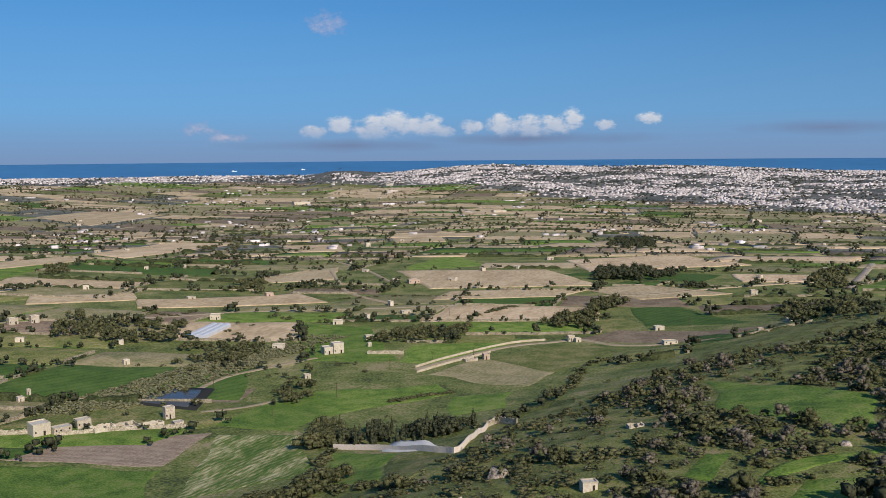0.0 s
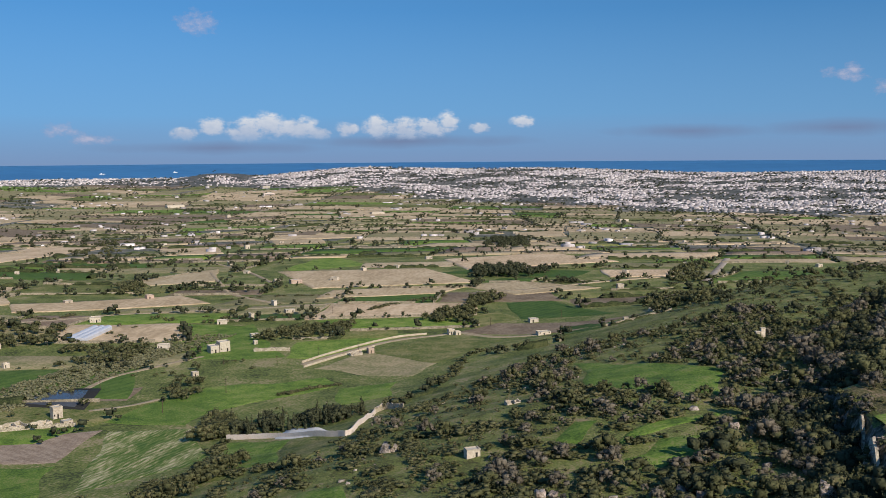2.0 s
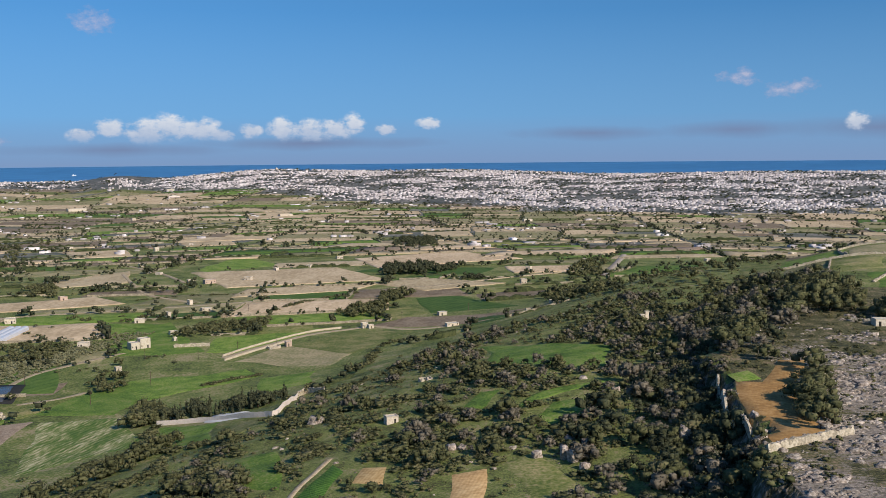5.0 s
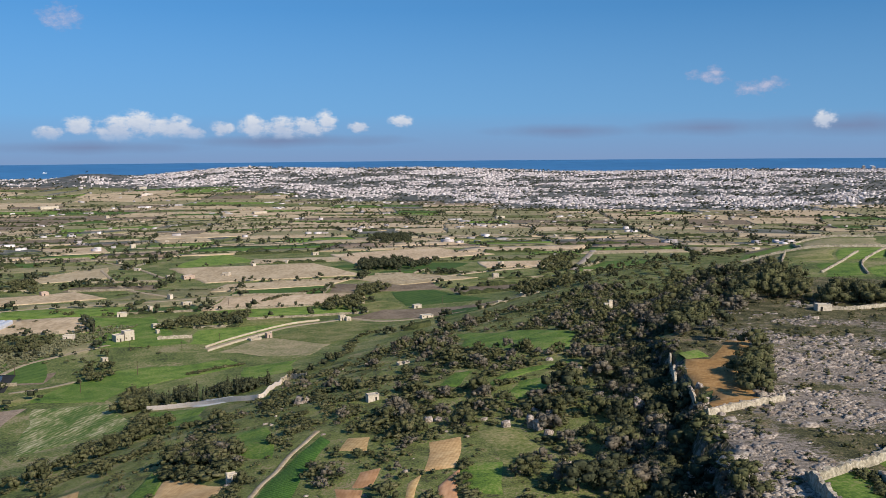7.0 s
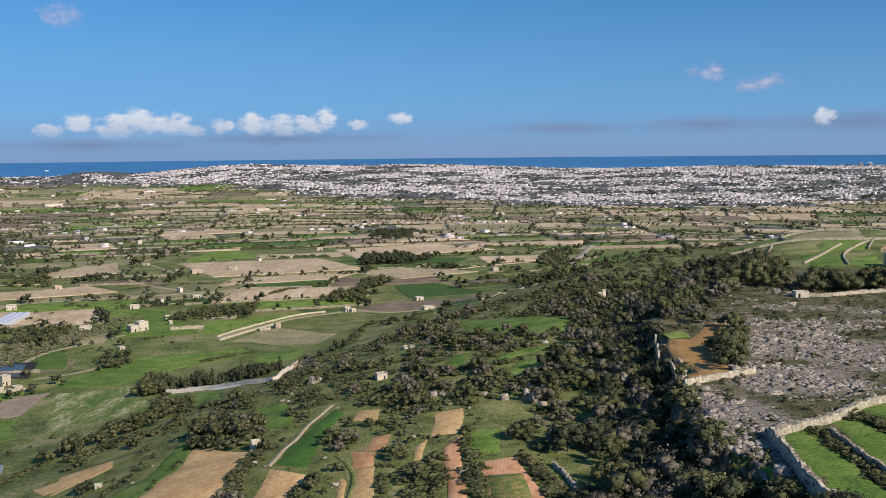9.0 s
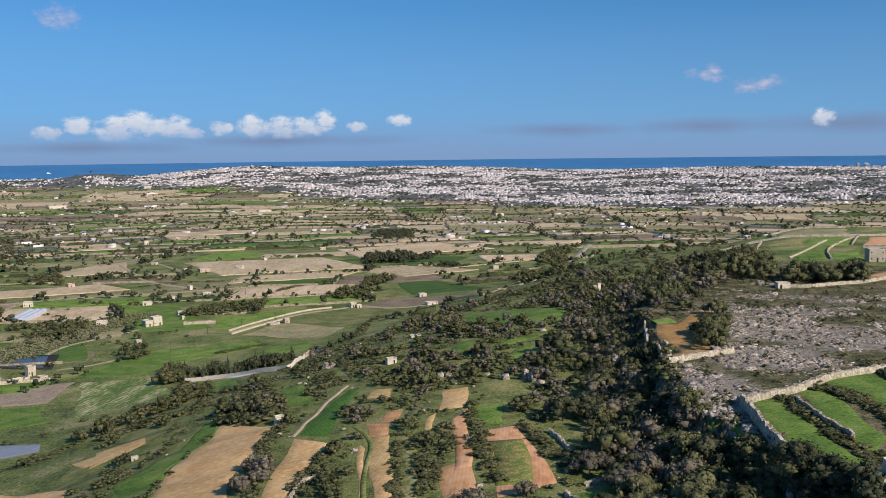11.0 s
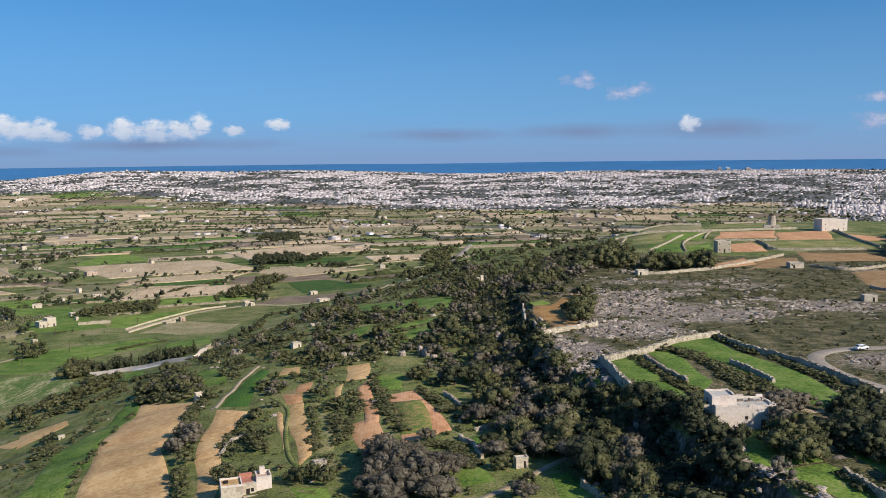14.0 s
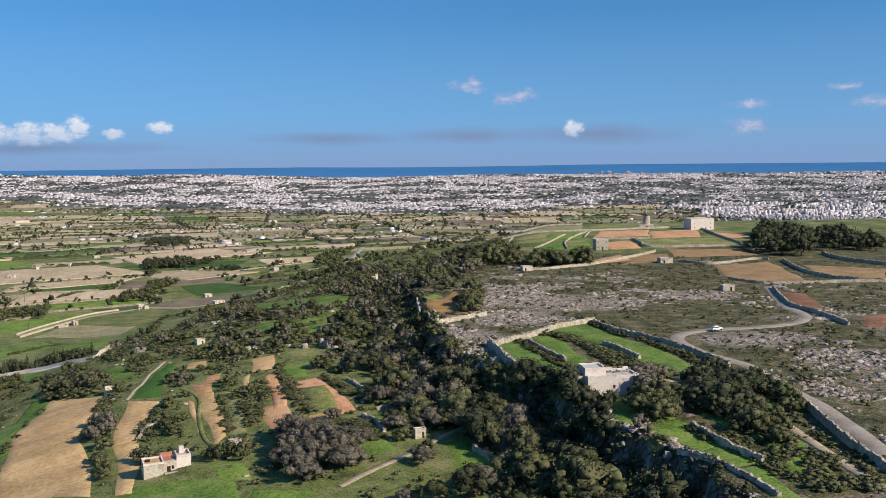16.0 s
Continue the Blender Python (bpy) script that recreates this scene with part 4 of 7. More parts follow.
field(((-524.6, 600.5), (-464.4, 652.9), (-444.6, 623.1), (-501.1, 568.8)), STUBBLE, "pale tan stubble field")
field(((-119.8, 1520), (-41.6, 1585.8), (-31.4, 1439.6), (-103.4, 1394.3)), STUBBLE, "pale tan stubble field")
field(((-568.4, 1148.6), (-502.4, 1188.4), (-450.2, 1077.4), (-514.5, 1042.6)), STUBBLE, "pale tan stubble field")
field(((-493.3, 1378.6), (-413.5, 1389.5), (-370.1, 1264.6), (-434.8, 1231.2)), STUBBLE, "pale tan stubble field")
field(((-83.1, 959.3), (-39.9, 1030.7), (-16.5, 986.8), (-63.9, 910.9)), EARTH, "brown ploughed field")
field(((-314.7, 898.6), (-308.1, 1051.4), (-232.8, 937.8), (-298.2, 875.2)), CROP, "green field in the plain")
field(((-153, 866.9), (-117.2, 903.7), (-1.5, 901.8), (-21.7, 841.1)), DARK_CROP, "dark green field in the plain")
field(((-1488.7, 1789.6), (-1485.6, 2058.4), (-1225.1, 1927.5), (-1191.1, 1586.7)), STUBBLE, "pinkish tan terrace field on a low hill")
field(((-697, 912.7), (-753.1, 1167.7), (-651.4, 1177.4), (-633.4, 884.8)), STUBBLE, "pale tan stubble field")
field(((-697.3, 770.2), (-686.6, 898.4), (-646.4, 834.2), (-656.1, 715.2)), STUBBLE, "pale tan stubble field")

way("walled_road", ((-165.9, 458.2), (-153.3, 486.3), (-129.9, 527.4), (-105.9, 545.2), (-90.1, 554.2), (-65, 535.8), (-33.3, 535.8)), 5, TRACK, "pale walled country road")
stone_wall(((-167.5, 463.3), (-155.3, 493.7), (-131.6, 535.8), (-111.8, 549.9)), 1.2, 0.6, "pale stone wall along a country road", rough=0.08)
stone_wall(((-163.1, 452.1), (-151.4, 479), (-136.8, 509.5)), 1.1, 0.6, "pale stone wall along a country road", rough=0.08)
stone_wall(((-152.6, 312.2), (-129.1, 302.6), (-101.7, 281.1), (-94.7, 280.4), (-96.5, 324.2)), 2, 0.6, "pale limestone wall round a cypress compound", rough=0.06)
stone_wall(((-96.5, 324.2), (-93.8, 329.6), (-84.4, 319.8)), 2.4, 0.6)
stone_wall(((-300.6, 304.3), (-285, 311.9)), 2.2, 0.8)
stone_wall(((-273.9, 311.7), (-259.4, 321.3), (-243.4, 329.5), (-228, 334.7)), 1.8, 0.8)
stone_wall(((-204.9, 491.1), (-184.3, 495.6)), 2, 0.8)
way("country_road", ((-469.7, 506.5), (-438.2, 534.1), (-388.5, 566.1), (-346.9, 603.6), (-278.9, 632.1), (-240.4, 648.5), (-183, 680.1)), 5, TRACK, "pale country road through the valley")
way("country_road", ((95.8, 823.8), (125.3, 938.6), (153.6, 1063), (182, 1197.4), (220, 1365.9)), 7, ASPHALT, "straight grey road across the plain")
way("country_road", ((-99.4, 736.2), (-56.4, 755), (-12.5, 798.3), (24.9, 828.9), (93.8, 877.1)), 5, TRACK, "pale lane in the plain")
way("dirt_track", ((-257.7, 394.9), (-256.9, 421.5), (-244.3, 448.3), (-229.4, 474.8)), 4, TRACK, "tan field track curving through grass")
way("dirt_track", ((-235.2, 358.6), (-220.1, 369.6), (-212.3, 381.2)), 3.5, TRACK, "tan field track curving through grass")
way("country_road", ((-377.3, 854.6), (-335.2, 772.3), (-299.3, 707.8), (-244.5, 660.9)), 4, TRACK, "pale lane between fields")
way("country_road", ((-581.1, 1157.7), (-453.2, 996), (-400.9, 935.9), (-341, 861.6), (-290.1, 781.7)), 4, TRACK, "pale lane between fields")


# ---- buildings and small things of the valley ----
hut("farmhouse", -279.5, 310.2, 59, 7.0, 7.0, 4.8, CREAM, "white flat-roofed farm building beside a ploughed field")
hut("field_hut", -273.3, 315.2, 58, 7.4, 4.4, 2.6, HOUSE_STONE, "low limestone farm shed beside a ploughed field")
hut("farm_building", -269.9, 324.4, 57, 5.8, 4.6, 3.4, HOUSE_STONE, "limestone farm building beside a ploughed field")
ruin(-258.2, 322.2, 56, 8.5, 5.6, 2.4, CREAM, "roofless limestone farm shed with broken walls")
ruin(-251.5, 327.9, 55, 9.5, 6.2, 2.0, HOUSE_STONE, "roofless limestone farm yard with broken walls")
ruin(-241.5, 331.6, 54, 8.8, 5.9, 2.2, CREAM, "roofless limestone farm shed with broken walls")
hut("farmhouse", -242.2, 345.5, 52, 4.2, 3.7, 4.9, HOUSE_STONE, "tall narrow limestone farmhouse with flat roof")
hut("field_hut", -231.3, 334.9, 52, 4.0, 3.6, 2.2, HOUSE_STONE, "low limestone farm building with dark doorway")
hut("house_wing", -225.9, 484.7, 43, 5.2, 6.3, 3.8, CREAM, "lower wing of a pale stone house in a pasture")
hut("farmhouse", -221.4, 488.9, 42, 6.3, 5.7, 5.7, CREAM, "two-storey pale flat-roofed stone house in a pasture")
hut("field_hut", -218.0, 531.8, 40, 5.1, 3.6, 2.2, CREAM, "small white field building")
hut("field_hut", -210.4, 510.9, 40, 2.2, 2.2, 2.2, CREAM, "tiny white field hut")
hut("field_hut", -134.2, 489.6, 33, 3.5, 3.2, 2.9, PINK, "pinkish field hut beside a walled road")
ruin(-141.4, 483.7, 34, 6.5, 4.0, 2.0, HOUSE_STONE, "ruined limestone outbuilding beside a walled road")
hut("field_hut", -95.5, 548.3, 28, 3.9, 3.5, 3.2, CREAM, "white field hut at a road bend")
hut("field_hut", -91.2, 546.8, 27, 3.3, 3.0, 2.2, CREAM, "low white shed at a road bend")
hut("field_hut", -45.7, 591.1, 22, 5.9, 4.7, 2.4, CREAM, "low white field hut")
hut("field_hut", -37.0, 533.4, 22, 8.0, 4.8, 2.2, CREAM, "long low white shed")
hut("field_hut", 11.9, 545.4, 17, 3.0, 2.4, 2.2, HOUSE_STONE, "small pale limestone field hut")
hut("field_hut", -44.6, 202.4, 26, 3.6, 2.5, 2.2, HOUSE_STONE, "square limestone hut in the scrub")
ruin(-38.0, 259.6, 24, 4.2, 2.8, 1.5, HOUSE_STONE, "low tumbled rubble hut in the scrub")
hut("field_hut", -457.6, 505.3, 61, 5.9, 4.7, 4.1, CREAM, "pale flat-roofed farm building")
hut("field_hut", -449.1, 515.5, 60, 5.3, 4.2, 4.8, HOUSE_STONE, "ruined limestone tower house among trees")
hut("field_hut", -322.8, 432.4, 55, 3.2, 2.8, 2.6, CREAM, "small pale limestone field hut")
hut("field_hut", -329.0, 362.9, 60, 1.7, 1.7, 2.6, HOUSE_STONE, "small pale limestone field hut")
hut("field_hut", -324.1, 351.7, 60, 2.8, 2.8, 2.2, HOUSE_STONE, "small pale limestone field hut")
hut("field_hut", -356.2, 676.4, 46, 5.9, 4.8, 3.0, PINK, "pinkish limestone farm building")
hut("field_hut", -407.8, 644.2, 51, 5.9, 4.7, 2.3, HOUSE_STONE, "small pale limestone field hut")
hut("field_hut", -213.7, 427.5, 44, 3.3, 2.6, 2.2, HOUSE_STONE, "small grey hut under trees")
hut("field_hut", -223.9, 624.6, 38, 7.1, 4.3, 2.2, HOUSE_STONE, "small pale limestone field hut")
hut("farm_building", 71.8, 672.0, 12, 8.7, 7.0, 3.6, HOUSE_STONE, "pinkish limestone building on a slope")
hut("field_hut", 34.6, 588.2, 15, 11.7, 2.3, 2.2, CREAM, "long pale boundary building")
hut("field_hut", 19.2, 761.2, 17, 5.3, 4.2, 4.7, HOUSE_STONE, "ruined limestone tower by a lane")
hut("farmhouse", -446.7, 1153.6, 40, 6.0, 4.8, 4.9, CREAM, "small white farmhouse on the plain")
hut("farmhouse", -382.9, 926.6, 41, 5.8, 4.7, 3.9, CREAM, "small white farmhouse on the plain")
hut("farmhouse", -265.9, 778.9, 37, 10.4, 6.3, 3.3, PINK, "long pinkish farmhouse on the plain")
hut("farm_building", -287.6, 790.3, 39, 5.7, 3.4, 2.2, HOUSE_STONE, "low farm building on the plain")
hut("field_hut", -785.1, 1974.0, 41, 8.2, 6.6, 6.5, HOUSE_STONE, "small pale limestone field hut")
hut("farm_building", -1070.6, 2336.5, 44, 47.3, 18.9, 7.8, CREAM, "long pale barracks-like building on the plain")
hut("farm_building", -1069.6, 3073.4, 39, 25.2, 15.1, 8.5, CREAM, "large white building on the plain")
hut("farm_building", 79.5, 1864.4, 17, 18.2, 10.9, 5.7, CREAM, "white farm building on the plain")
hut("farm_building", -471.0, 2100.4, 32, 31.4, 15.7, 5.6, HOUSE_STONE, "tan industrial shed on the plain")
hut("field_hut", 199.5, 270.4, -7, 6.9, 5.5, 2.5, HOUSE_STONE, "small limestone field hut on the plateau")
hut("farm_building", 193.2, 343.0, -3, 7.8, 6.2, 6.4, HOUSE_STONE, "ruined limestone farmhouse on the plateau")
hut("field_hut", 178.7, 171.8, -11, 5.1, 4.1, 2.2, HOUSE_STONE, "low rubble hut beside a red field")
hut("stone_building", 314.6, 439.4, -4, 18.0, 12.9, 8.0, PALE, "massive limestone building on the plateau")
hut("field_hut", 115.2, 255.5, 1, 5.2, 3.6, 2.2, CREAM, "low grey-roofed shelter on the plateau")
hut("field_hut", -74.1, 140.1, 27, 2.5, 1.5, 2.3, CREAM, "white ruined gatepost shed beside a tan field")
hut("field_hut", 10.7, 29.4, 8, 2.8, 1.7, 2.2, HOUSE_STONE, "small rubble shed beside the farm track")
hut("field_hut", -33.5, 45.2, 19, 3.0, 2.1, 2.2, LIME, "low rubble hut near the farmhouse")
hut("stone_pillar", 52.4, 342.5, 11, 1.6, 1.3, 3.6, CREAM, "white stone pillar on the slope")
hut("stone_pillar", 49.9, 339.4, 11, 1.6, 1.3, 2.9, CREAM, "white stone pillar on the slope")
pole(-184.8, 395.0, 7.6)
pole(-250.1, 396.8, 6.9)
pole(-200.0, 358.2, 6.1)
pole(-209.9, 456.1, 6.8)
pole(-143.4, 495.8, 6.0)
pole(-179.2, 455.7, 6.0)
pole(-162.9, 479.9, 6.0)
pole(-254.6, 516.2, 6.0)
pole(-73.9, 579.5, 6.0)
pole(-28.1, 608.1, 6.0)
pole(-191.8, 622.3, 6.0)
pole(-282.5, 341.4, 6.0)



# ---- hedges, groves and single trees placed by hand ----
grove(((-136.5, 1163.4), (-74.2, 1197.1), (-94, 1370.4), (-143.1, 1333.5)), 90, 8, 11, "dark")
grove(((-114.6, 831.9), (-60.7, 844.2), (-69.7, 919.6), (-117.7, 908.6)), 100, 8, 11, "dark")
grove(((-61.7, 865.1), (-44.5, 877.9), (-47.9, 905), (-63.5, 901.3)), 30, 6, 8, "dark")
grove(((-46.8, 797.6), (-12.5, 801.8), (-11.4, 824.1), (-45.2, 820.1)), 22, 5, 7, "dark")
grove(((-163.2, 312.9), (-165.5, 337.6), (-103.3, 342.5), (-107.4, 315.1)), 75, 6, 10, "cypress")
grove(((-165.2, 317.2), (-165.5, 337.6), (-103.3, 342.5), (-109, 321.1)), 45, 5, 8, "dark")
grove(((-163.1, 310), (-151.5, 315), (-162.3, 341.8), (-170.3, 337.3)), 40, 6.3, 9.45, "round")
grove(((-413.1, 474.5), (-446.2, 544.6), (-350.2, 539.3), (-330.7, 487.4)), 60, 6.3, 10.5, "round")
grove(((-314.4, 443.9), (-262.4, 444.1), (-267.6, 496), (-321, 490.5)), 35, 5.25, 8.4, "round")
grove(((-124.4, 592.7), (-112.5, 639.5), (-89.5, 644), (-91.4, 594.1)), 45, 5.25, 9.45, "round")
grove(((-203.1, 375), (-193.9, 392.3), (-205.2, 418.4), (-225.1, 402.5)), 16, 4.2, 7.35, "round")
grove(((-654.5, 1076), (-517.1, 874.8), (-655.8, 1333.5), (-762.3, 1348.3)), 40, 6.3, 9.45, "round")
grove(((-403.5, 700.4), (-373, 691.8), (-397.4, 751.6), (-420.8, 753.7)), 25, 6.3, 9.45, "round")
grove(((-587.1, 698.5), (-571.9, 709.5), (-629.4, 784.7), (-645.3, 771.6)), 22, 5.25, 8.4, "round")
grove(((-217.7, 516), (-162.1, 546), (-167.9, 583.6), (-209, 554.5)), 70, 5.25, 8.4, "round")
grove(((-97.2, 642.5), (-74.3, 698.1), (-86.3, 739), (-99, 693.1)), 60, 4.2, 8.4, "round")
grove(((19.2, 597.8), (42.3, 713.5), (101.2, 749.4), (52.9, 518.1)), 80, 5.25, 9.45, "round")
grove(((61.3, 786.3), (96.8, 831.5), (120.5, 967.2), (78.4, 907.8)), 40, 6.3, 10.5, "round")
grove(((97.5, 286.6), (116.9, 273.6), (128.3, 313), (114.6, 341.3)), 34, 9, 14, "round")
grove(((119, 265.9), (153.8, 266.8), (160.6, 287.3), (128.4, 288.8)), 34, 8, 12, "round")
grove(((91.4, 410.1), (89.4, 273.9), (113, 361.2), (117.6, 492.1)), 30, 4, 7, "round")
grove(((268.8, 296.3), (285.4, 274.1), (347.5, 358.1), (349.7, 418.7)), 60, 10, 15, "dark")
grove(((310.8, 311), (332.1, 267.5), (385.1, 333.6), (372, 393.3)), 50, 9, 14, "dark")
grove(((55.7, 156.5), (58.7, 148.6), (66.4, 175.8), (64.6, 184.3)), 5, 6, 8, "round")
grove(((-25.1, 16.3), (-10.9, 8.9), (-3.7, 31.6), (-20.2, 49.1)), 34, 6, 9, "grey")
grove(((50.3, -3.6), (61, -3.9), (67.7, 12), (59.9, 11)), 9, 5, 8, "round")
grove(((56.6, 11.8), (63.7, 12.8), (68.7, 23.2), (63.3, 21.4)), 5, 4, 6, "grey")
grove(((72.2, 10.3), (72, -7.2), (90.5, 10), (91.7, 34.7)), 60, 5, 8, "dark")
grove(((51.1, -4), (57.1, -8.3), (63.7, -0.5), (58.7, 4.1)), 12, 5, 7, "round")
grove(((61.3, 23.1), (71.7, 19.3), (79.2, 30.9), (71, 34.6)), 10, 5, 7, "grey")
grove(((70.8, -8.6), (71.3, -29.2), (80.1, -23.8), (82.1, -1.7)), 26, 3.5, 6, "round")
grove(((92.7, 18.1), (86.7, -10.2), (92, -6.6), (97, 17.2)), 20, 4, 6, "round")
grove(((-72.7, 76.9), (-68.2, 73.8), (-70.4, 101.1), (-74.8, 98.3)), 4, 4, 6, "grey")
grove(((-66.4, 41), (-62.5, 39.9), (-66.9, 69.2), (-70.1, 69.1)), 8, 3, 5, "round")
grove(((-58.2, 48.7), (-54.8, 46.6), (-53.2, 77), (-56, 67.6)), 8, 3, 5, "round")
grove(((-44.7, 42.2), (-31.7, 32.3), (-31, 42.7), (-39.6, 45.6)), 7, 3, 6, "round")
grove(((-53.8, 66.5), (-45.8, 62.3), (-48.2, 108.1), (-54.3, 101.2)), 11, 3, 5, "round")
grove(((-54.5, 114.6), (-50.9, 112.2), (-52, 145.3), (-54.8, 143.8)), 3, 3, 4, "round")
hedge(((-37.5, 107.8), (-36.4, 86.3), (-35, 60.7)), 26, 2.4, "shrub")
hedge(((-160, 203), (-148, 206), (-140, 222), (-133, 250), (-128, 262)), 30, 5.6, "round")
grove(((-101, 167), (-79, 155), (-77, 165), (-97, 188)), 30, 5, 8, "round")
grove(((-96, 166), (-80, 157), (-79, 161), (-93, 172)), 10, 5, 7, "grey")
hedge(((-196, 178), (-182, 173), (-167, 182), (-158, 200)), 30, 3.4, "shrub")
hedge(((-128, 140), (-118, 128), (-112, 112)), 16, 2.6, "shrub")
grove(((-126, 143), (-122, 142), (-122, 146), (-126, 147)), 3, 3.2, 4.2, "dark")
grove(((-73, 82), (-67, 78), (-66.5, 94), (-71, 98)), 7, 4, 6, "grey")
hedge(((-25.2, 110.5), (-23.3, 93.4), (-26.8, 80.6), (-29.4, 62.3)), 24, 3, "shrub")
hedge(((-31.3, 107.5), (-29.6, 82.3), (-28.6, 66.3)), 20, 3.2, "shrub")
hedge(((-17.3, 129.6), (-16, 99.8), (-14.6, 66.7)), 30, 3.4, "shrub")
hedge(((-4.1, 104.3), (-0.3, 85.7), (0.9, 70.4)), 18, 3, "shrub")
grove(((38.1, 29.1), (43.6, 3.3), (48.5, 18), (38, 37.1)), 34, 5, 8, "dark")
grove(((34.4, 61.4), (39.1, 28.2), (39.9, 42.9), (35.2, 64.4)), 26, 6, 9, "round")
grove(((44.4, 6.8), (49.8, 3.5), (53.4, 12.9), (46.2, 11.1)), 9, 4, 5.5, "dark")
grove(((27.6, 1.7), (42.5, -10.3), (43.2, -5.8), (38.5, 26.3)), 30, 5, 9, "dark")
grove(((50.8, 143.6), (53, 134), (71.6, 185.2), (70.9, 203.7)), 16, 6, 9, "round")
grove(((57.4, 8.8), (61.8, 7.9), (64, 12.3), (59.5, 13.3)), 4, 6, 8, "grey")
grove(((67.5, -20.9), (73.1, -26.2), (82.4, -4.8), (74.7, -5)), 12, 4, 7, "round")
grove(((65.5, -14), (79, -16), (74, -56), (63, -54)), 60, 3.0, 5.5, "shrub")
grove(((66, 4), (78, 14), (84, -6), (70, -12)), 26, 4.5, 7.5, "dark")
hedge(((60.1, -13.3), (62.3, -24.7), (63.5, -34.3), (62.6, -46.5)), 34, 3.2, "shrub")
hedge(((-9.4, 52.1), (-1.3, 48.8), (0.2, 32)), 24, 3, "shrub")
hedge(((-71.6, 123), (-72.7, 99.8), (-70.6, 75.3)), 20, 3, "shrub")
hedge(((-55.2, 101.8), (-57.4, 85.5), (-58.3, 68.6)), 20, 3, "shrub")
hedge(((-94.7, 63.1), (-98, 87.9), (-97.1, 147.5)), 20, 2.2, "shrub")
hedge(((54.1, 85.4), (54.5, 63.6), (55.3, 45.3), (55.7, 38.3)), 44, 3, "shrub")
hedge(((66.9, 96.9), (71.2, 81.2), (72.2, 65.7), (69.9, 48), (74, 43.8)), 70, 3.4, "shrub")
hedge(((89.5, 118.3), (90.6, 101.7), (90.5, 85.4)), 50, 3.6, "shrub")
hedge(((93.2, 80), (93.1, 66.2), (94, 52.4), (92.1, 38)), 44, 3, "shrub")
hedge(((71.4, 69.5), (74.6, 61.8), (76.8, 49.6)), 22, 2.6, "shrub")
hedge(((86.1, -10), (82.2, -26.4), (81.8, -35.9), (77.1, -51.3)), 24, 2.6, "shrub")
hedge(((49.5, -12), (50.8, -23.9), (51.6, -35.8), (51.0, -49.3)), 16, 1.7, "shrub")
hedge(((-155.7, 246.9), (-140.1, 250.1), (-146.8, 282.8), (-150.3, 306.6)), 36, 5, "shrub")
hedge(((-129.1, 246.2), (-113.3, 242.3), (-97.5, 230.7)), 26, 4, "shrub")
hedge(((-95.6, 337.9), (-79, 404.4), (-72.5, 484.5), (-32.3, 495.1)), 40, 4.5, "shrub")
hedge(((-156.8, 389.9), (-142.4, 404.7), (-133.3, 411.4)), 24, 3.5, "shrub")
hedge(((-146.7, 193.7), (-135.8, 200.1), (-120.7, 201.4), (-112, 204.7)), 30, 5, "shrub")
hedge(((-97.5, 160.6), (-85.3, 152), (-78.3, 149.3)), 22, 5, "shrub")
hedge(((-71.2, 163.1), (-65.8, 171.4), (-63, 187.8)), 14, 4, "shrub")
hedge(((-74.2, 112.3), (-73.4, 127.4), (-71.8, 141)), 30, 3, "shrub")
hedge(((-419.9, 596.8), (-383.8, 573), (-376.5, 607.1)), 20, 4, "shrub")
hedge(((-297, 677.4), (-257.9, 701.1), (-191.4, 715.9)), 24, 3.5, "shrub")
grove(((-309, 330), (-270, 355), (-243, 500), (-281, 482)), 1900, 2.8, 4.2, "reed")
grove(((-279.8, 478), (-243, 500), (-232, 540), (-262, 535)), 250, 2.6, 4, "reed")
hedge(((-174.4, 626.3), (-158.4, 666.9), (-123.5, 715.9)), 40, 4, "shrub")


# ---- the farmhouse on the cliff ----
def slab(root, name, mat, size, label=""):
    bm = bmesh.new()
    box(bm, *size, 0.02)
    return part(name, bm, mat, root, label)


def low_parapet(root, mat, x0, x1, y0, y1, z, tall=0.6, thick=0.4, ragged=0.25):
    for a in ((x0, x1, y0, y0 + thick), (x0, x1, y1 - thick, y1), (x0, x0 + thick, y0 + thick, y1 - thick), (x1 - thick, x1, y0 + thick, y1 - thick)):
        n = max(1, int(max(a[1] - a[0], a[3] - a[2]) / 1.4))
        for i in range(n):
            if a[1] - a[0] > a[3] - a[2]:
                s = (a[0] + (a[1] - a[0]) * i / n, a[0] + (a[1] - a[0]) * (i + 1) / n, a[2], a[3])
            else:
                s = (a[0], a[1], a[2] + (a[3] - a[2]) * i / n, a[2] + (a[3] - a[2]) * (i + 1) / n)
            bm = bmesh.new()
            box(bm, *s, z, z + tall + random.uniform(-ragged, ragged), 0.02)
            part("parapet", bm, mat, root)


home = new("farmhouse")
home.matrix_world = pose(48.6, 14.9, ground_z(55, 17) - 0.2, 0, 0, -6)
tagged(home, "large pale flat-roofed limestone farmhouse with crumbling parapet on the cliff", "farmhouse")
slab(home, "main_wall", PALE, (0, 12.6, 0, 8.4, -2, 4.6))
slab(home, "upper_room", PALE, (0.05, 5.2, 2.6, 8.35, 4.6, 6.2))
slab(home, "annex", HOUSE_STONE, (-1.9, -0.02, 3.0, 8.0, -2, 4.6))
slab(home, "roof", CONCRETE, (5.6, 12.2, 0.4, 8.0, 4.604, 4.68), "pale grey flat roof")
slab(home, "roof", CONCRETE, (0.5, 4.8, 3.0, 7.9, 6.204, 6.28), "pale grey flat roof")
low_parapet(home, PALE, 0, 12.6, 0, 8.4, 4.6, 0.5, 0.4, 0.3)
